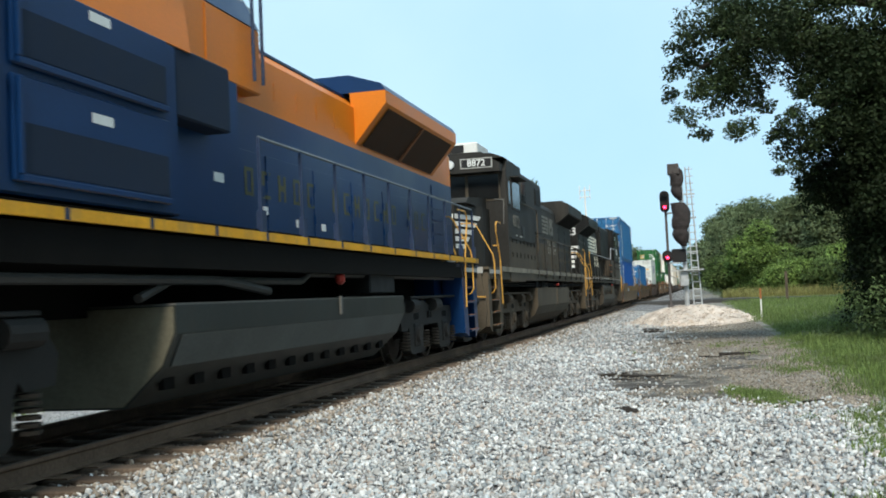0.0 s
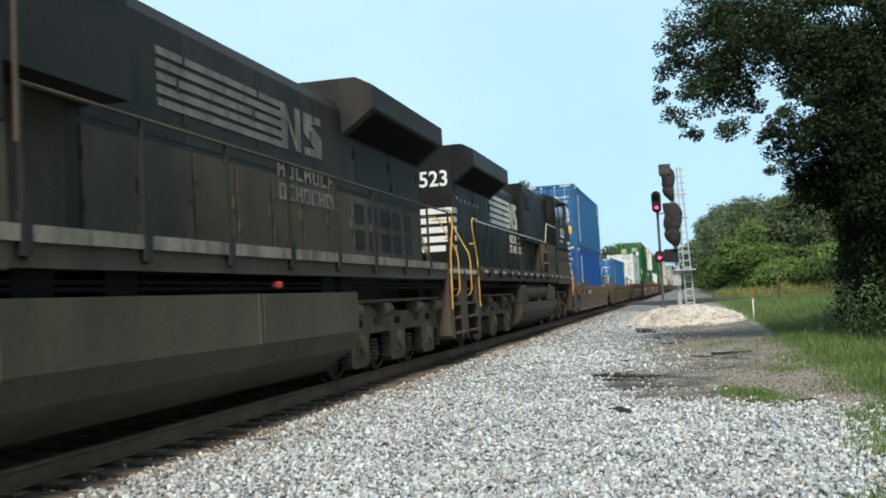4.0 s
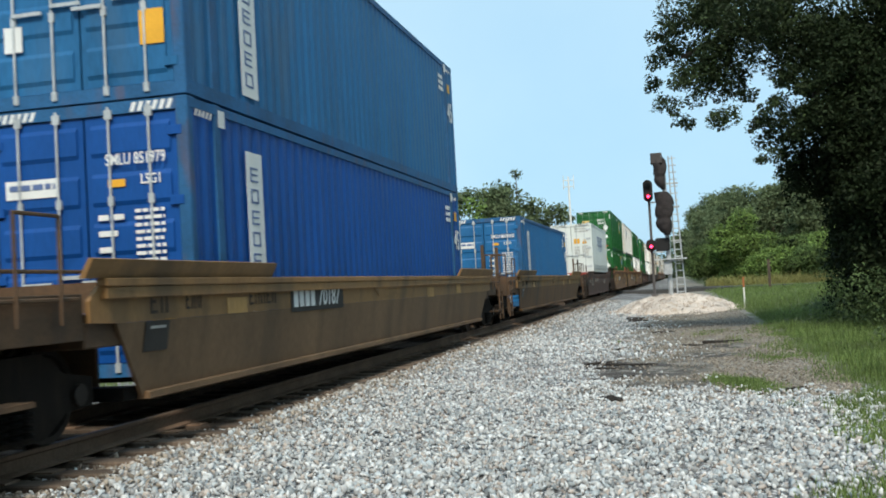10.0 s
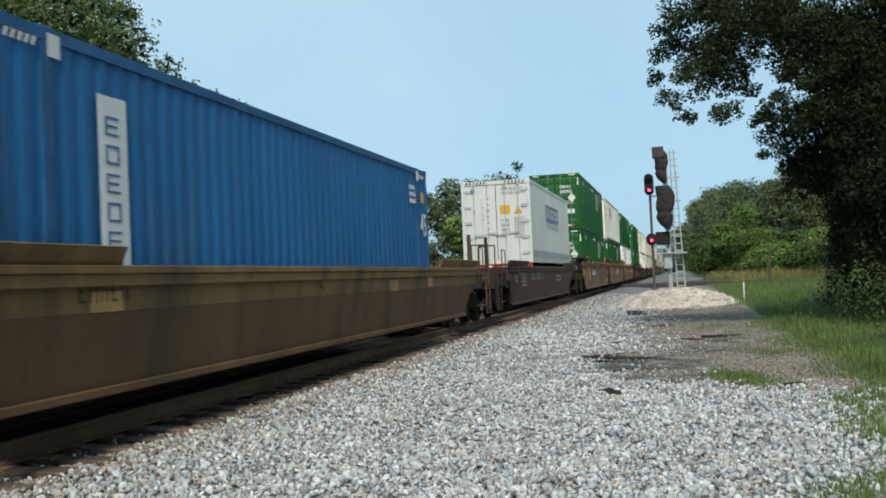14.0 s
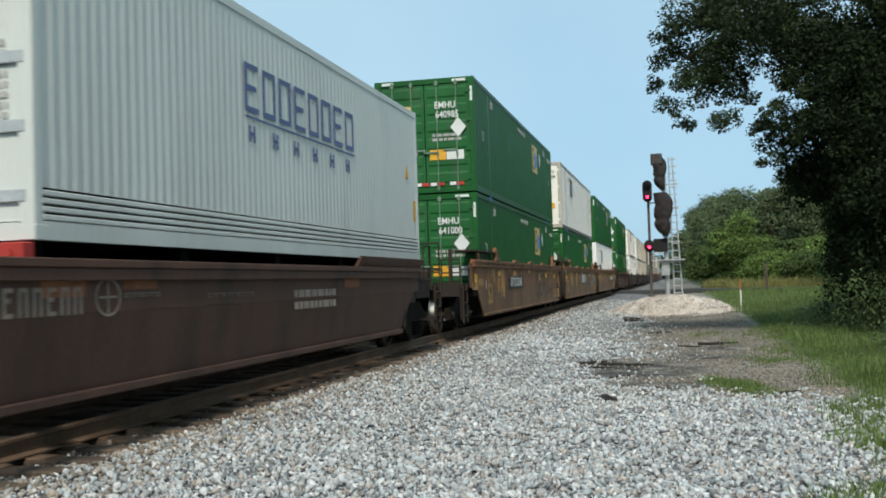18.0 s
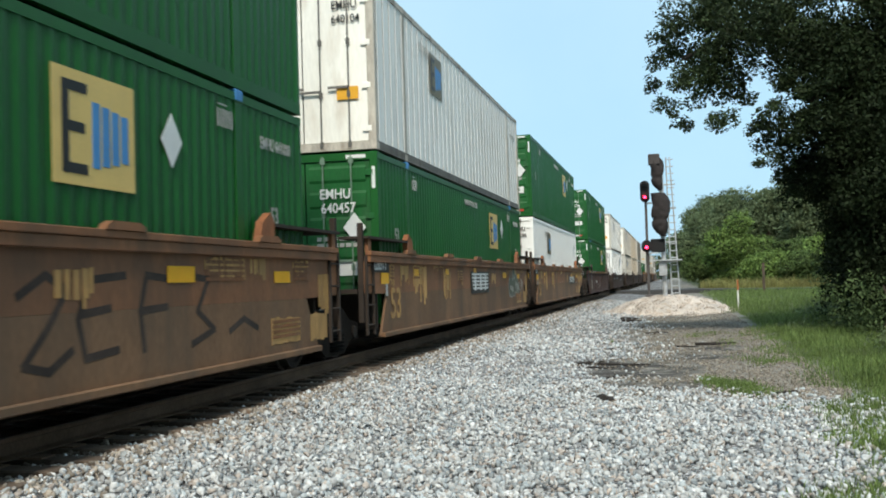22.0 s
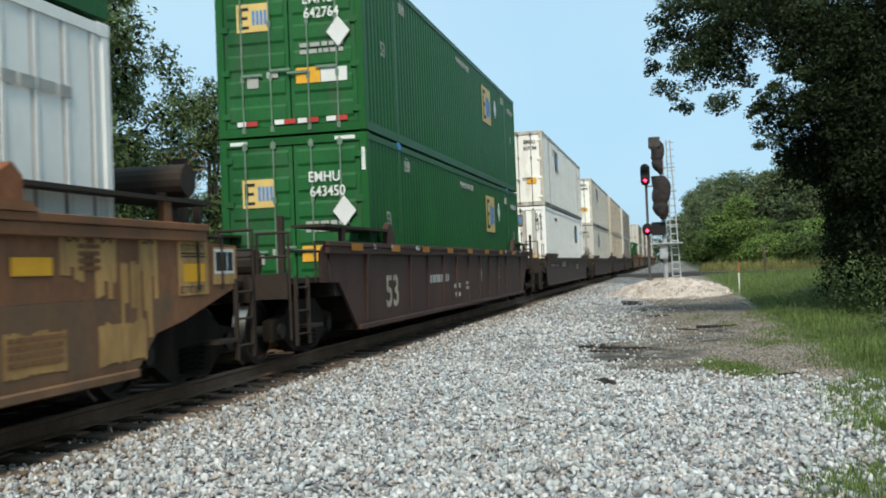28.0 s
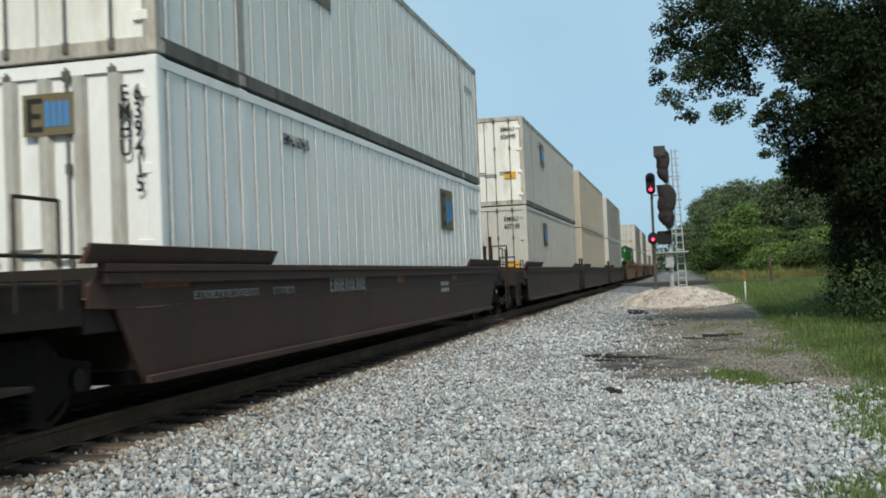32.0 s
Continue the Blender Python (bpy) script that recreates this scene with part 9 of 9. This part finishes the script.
    # lettering, labels
    rr = random.Random(9)
    part("name_lettering", on_face([q for i in range(18) if i not in (6, 14) for q in letter(1.0 + 0.5 * i, 2.66, 0.24, 0.34, i)], "+x", 0.9745), M["gold"], c, "dull gold lettering as plain bars")
    for a, z in ((1.15, 2.40), (2.0, 2.46), (3.05, 2.36), (4.0, 2.36)):
        part("warning_label", on_face([(a, a + 0.17, z, z + 0.10)], "+x", 0.976), M["decal"], c)
    part("hood_latches", on_face([(1.0 + i * 0.75, 1.07 + i * 0.75, 3.95, 4.2) for i in range(6)], "+x", 0.962), O, c)
    part("data_labels", on_face([(11.2, 11.4, 4.22, 4.33)], "+x", 0.962), M["decal"], c)
    handrail(c, 0.75, 11.73, 3.19, 9, mat_bluegrey, 1.5, 2.24, mat_railing)
    for i in range(18):
        part("sill_joint", boxes((1.551, 1.554, -9.0 + i * 1.22, -8.94 + i * 1.22, 2.046, 2.139)), mat_bluegrey, c)
    # tank, gear below
    part("fuel_tank", prism(bmesh.new(), [(-1.5, 1.38), (-1.5, 1.12), (-1.36, 0.82), (-0.95, 0.45), (0.95, 0.45), (1.36, 0.82), (1.5, 1.12), (1.5, 1.38)], -1.2, 6.2), mat_tank, c)
    part("tank_top", boxes((-1.49, 1.49, -1.18, 6.18, 1.381, 1.40)), mat_tank_top, c)
    for i in range(12):
        part("tank_pad", boxes((1.18, 1.24, -1.0 + i * 0.6, -0.8 + i * 0.6, 0.6, 0.72)), M["under"], c)
    part("equipment_box", boxes((0.9, 1.42, 4.75, 6.0, 1.45, 1.98), bev=0.02), M["sig_black"], c)
    part("outlet_box", boxes((1.2, 1.44, 3.7, 4.3, 1.78, 1.98), bev=0.01), M["decal_grey"], c)
    part("fuel_cap", boxes((1.33, 1.45, 3.45, 3.60, 1.58, 1.74), bev=0.04), CM["redtag"], c, "red fuel filler")
    part("filler_neck", boxes((1.5, 1.53, 3.14, 3.2, 1.18, 1.42)), mat_tank_top, c)
    # light on the tank's end and slope is put into paler plates
    part("tank_end", prism(bmesh.new(), [(-1.48, 1.37), (-1.48, 1.13), (-1.35, 0.84), (-0.94, 0.47), (0.94, 0.47), (1.35, 0.84), (1.48, 1.13), (1.48, 1.37)], -1.215, -1.201), mat_tank_end, c, "dusty olive tank end, paler as if lit")
    part("tank_slope", prism(bmesh.new(), [(1.502, 1.11), (1.364, 0.824), (1.372, 0.82), (1.51, 1.108)], -1.1, 6.1), mat_tank_slope, c, "tank slope in a paler colour for its sheen")
    for pts, r in (([(1.35, -8.0, 1.62), (1.35, 0.0, 1.62), (1.35, 1.2, 1.5)], 0.05), ([(1.3, -1.5, 1.45), (1.3, -0.9, 1.62), (1.3, 2.3, 1.62), (1.3, 2.6, 1.72), (1.3, 10.5, 1.72)], 0.045)):
        part("air_pipe", pipe(bmesh.new(), pts, r, 8), M["pipe_grey"], c)
    for y in (9.95, -5.6):
        loco_truck(c, y, mat_truck_dark)
    steps_and_pilot(c, 12.1, 1, B, WM["orange_block"], M["rail_yellow"])
    steps_and_pilot(c, -11.6, -1, B, M["rail_yellow"], M["rail_yellow"])
    # cab end, already past the camera
    part("cab", prism(bmesh.new(), [(-11.0, 2.2), (-10.8, 3.5), (-9.6, 4.8), (-6.52, 4.8), (-6.52, 2.2)], -1.5, 1.5, "x"), B, c)
    RIDERS.append((c, -46.2, 0.0))


mat_screen = mat("brown_radiator_mesh", (0.055, 0.022, 0.009), 0.75, 0, 0.3, 2, 60, 0.4)
mat_filter = mat("blue_grey_filter_mesh", (0.010, 0.020, 0.042), 0.7, 0, 0.2, 2, 90, 0.4, spec=0.2)
mat_tank = mat("dark_green_black_tank", (0.019, 0.023, 0.021), 0.5, 0, 0.3, 1.2, 30, 0.1, dirt=(0.028, 0.026, 0.022), amount=0.4)
mat_truck_dark = mat("grimy_dark_casting", (0.016, 0.015, 0.014), 0.7, 0.0, 0.35, 2, 40, 0.25)
# paler colours stand for light on the tank end and sheen below
mat_tank_end = mat("lit_dusty_olive_plate", (0.14, 0.13, 0.095), 0.8, 0, 0.25, 1.5, 30, 0.1)
mat_tank_slope = mat("dusty_tank_slope", (0.075, 0.082, 0.078), 0.65, 0, 0.3, 1.5, 30, 0.1)
M["pipe_grey"] = mat("grimy_grey_pipe", (0.045, 0.043, 0.040), 0.6, 0, 0.3, 3, 40, 0.1)
mat_railing = mat("dull_steel_railing", (0.16, 0.18, 0.20), 0.5, 0, 0.2, 3, 30, 0.05)
mat_tank_top = mat("dusty_tank_top", (0.10, 0.10, 0.095), 0.7, 0, 0.3, 2, 30, 0.1)
mat_bluegrey = mat("blue_grey_rail", (0.02, 0.036, 0.08), 0.45, 0, 0.2, 3, 30, 0.05)
blue_loco()

# lettering and print made of many small strokes counts as one piece each
STROKES = ("bars", "data_block", "data_print", "small_print", "number_bars", "latch", "paint_patch", "reflectors", "end_wall", "hood_lower_grilles", "corner_label", "mark_lettering", "owner_lettering", "emblem_stripes", "end_stripes", "louvre", "name_lettering", "hazard_marking", "corner_marks", "spray", "side_lettering", "end_lettering", "printed_line", "warning_tags", "side_number", "test_print", "cab_number")
for ob in list(scene.collection.objects):
    if ob.parent and ob.type == "MESH" and any(w in ob.name for w in STROKES):
        tagged(ob, kind="stuff")

# how far the train has come (metres), second by second
RUN = [-55.72, -49.79, -43.84, -37.82, -31.60, -25.27, -18.93, -12.57, -6.25, 0.00, 6.22, 12.47, 18.85, 25.38, 32.05, 38.89, 45.80, 52.75, 59.76, 66.81, 73.87, 80.95, 88.07, 95.26, 102.53, 109.96, 117.22, 124.54, 131.92, 139.58, 147.16, 154.71, 162.25]


def train_rows(y, z=0.0):
    return [(float(t), pose(0, y - RUN[t], z)) for t in range(33)]


def motions():
    for ob, y, z in RIDERS:
        walk(ob, train_rows(y, z))
    steps = [i * 0.08 for i in range(401)]
    gone = np.interp(steps, range(33), RUN)
    for ob, y, z, r in SPINNERS:
        walk(ob, [(t, pose(0, y, z, math.degrees(g / r) % 360, 0, 0)) for t, g in zip(steps, gone)])


motions()
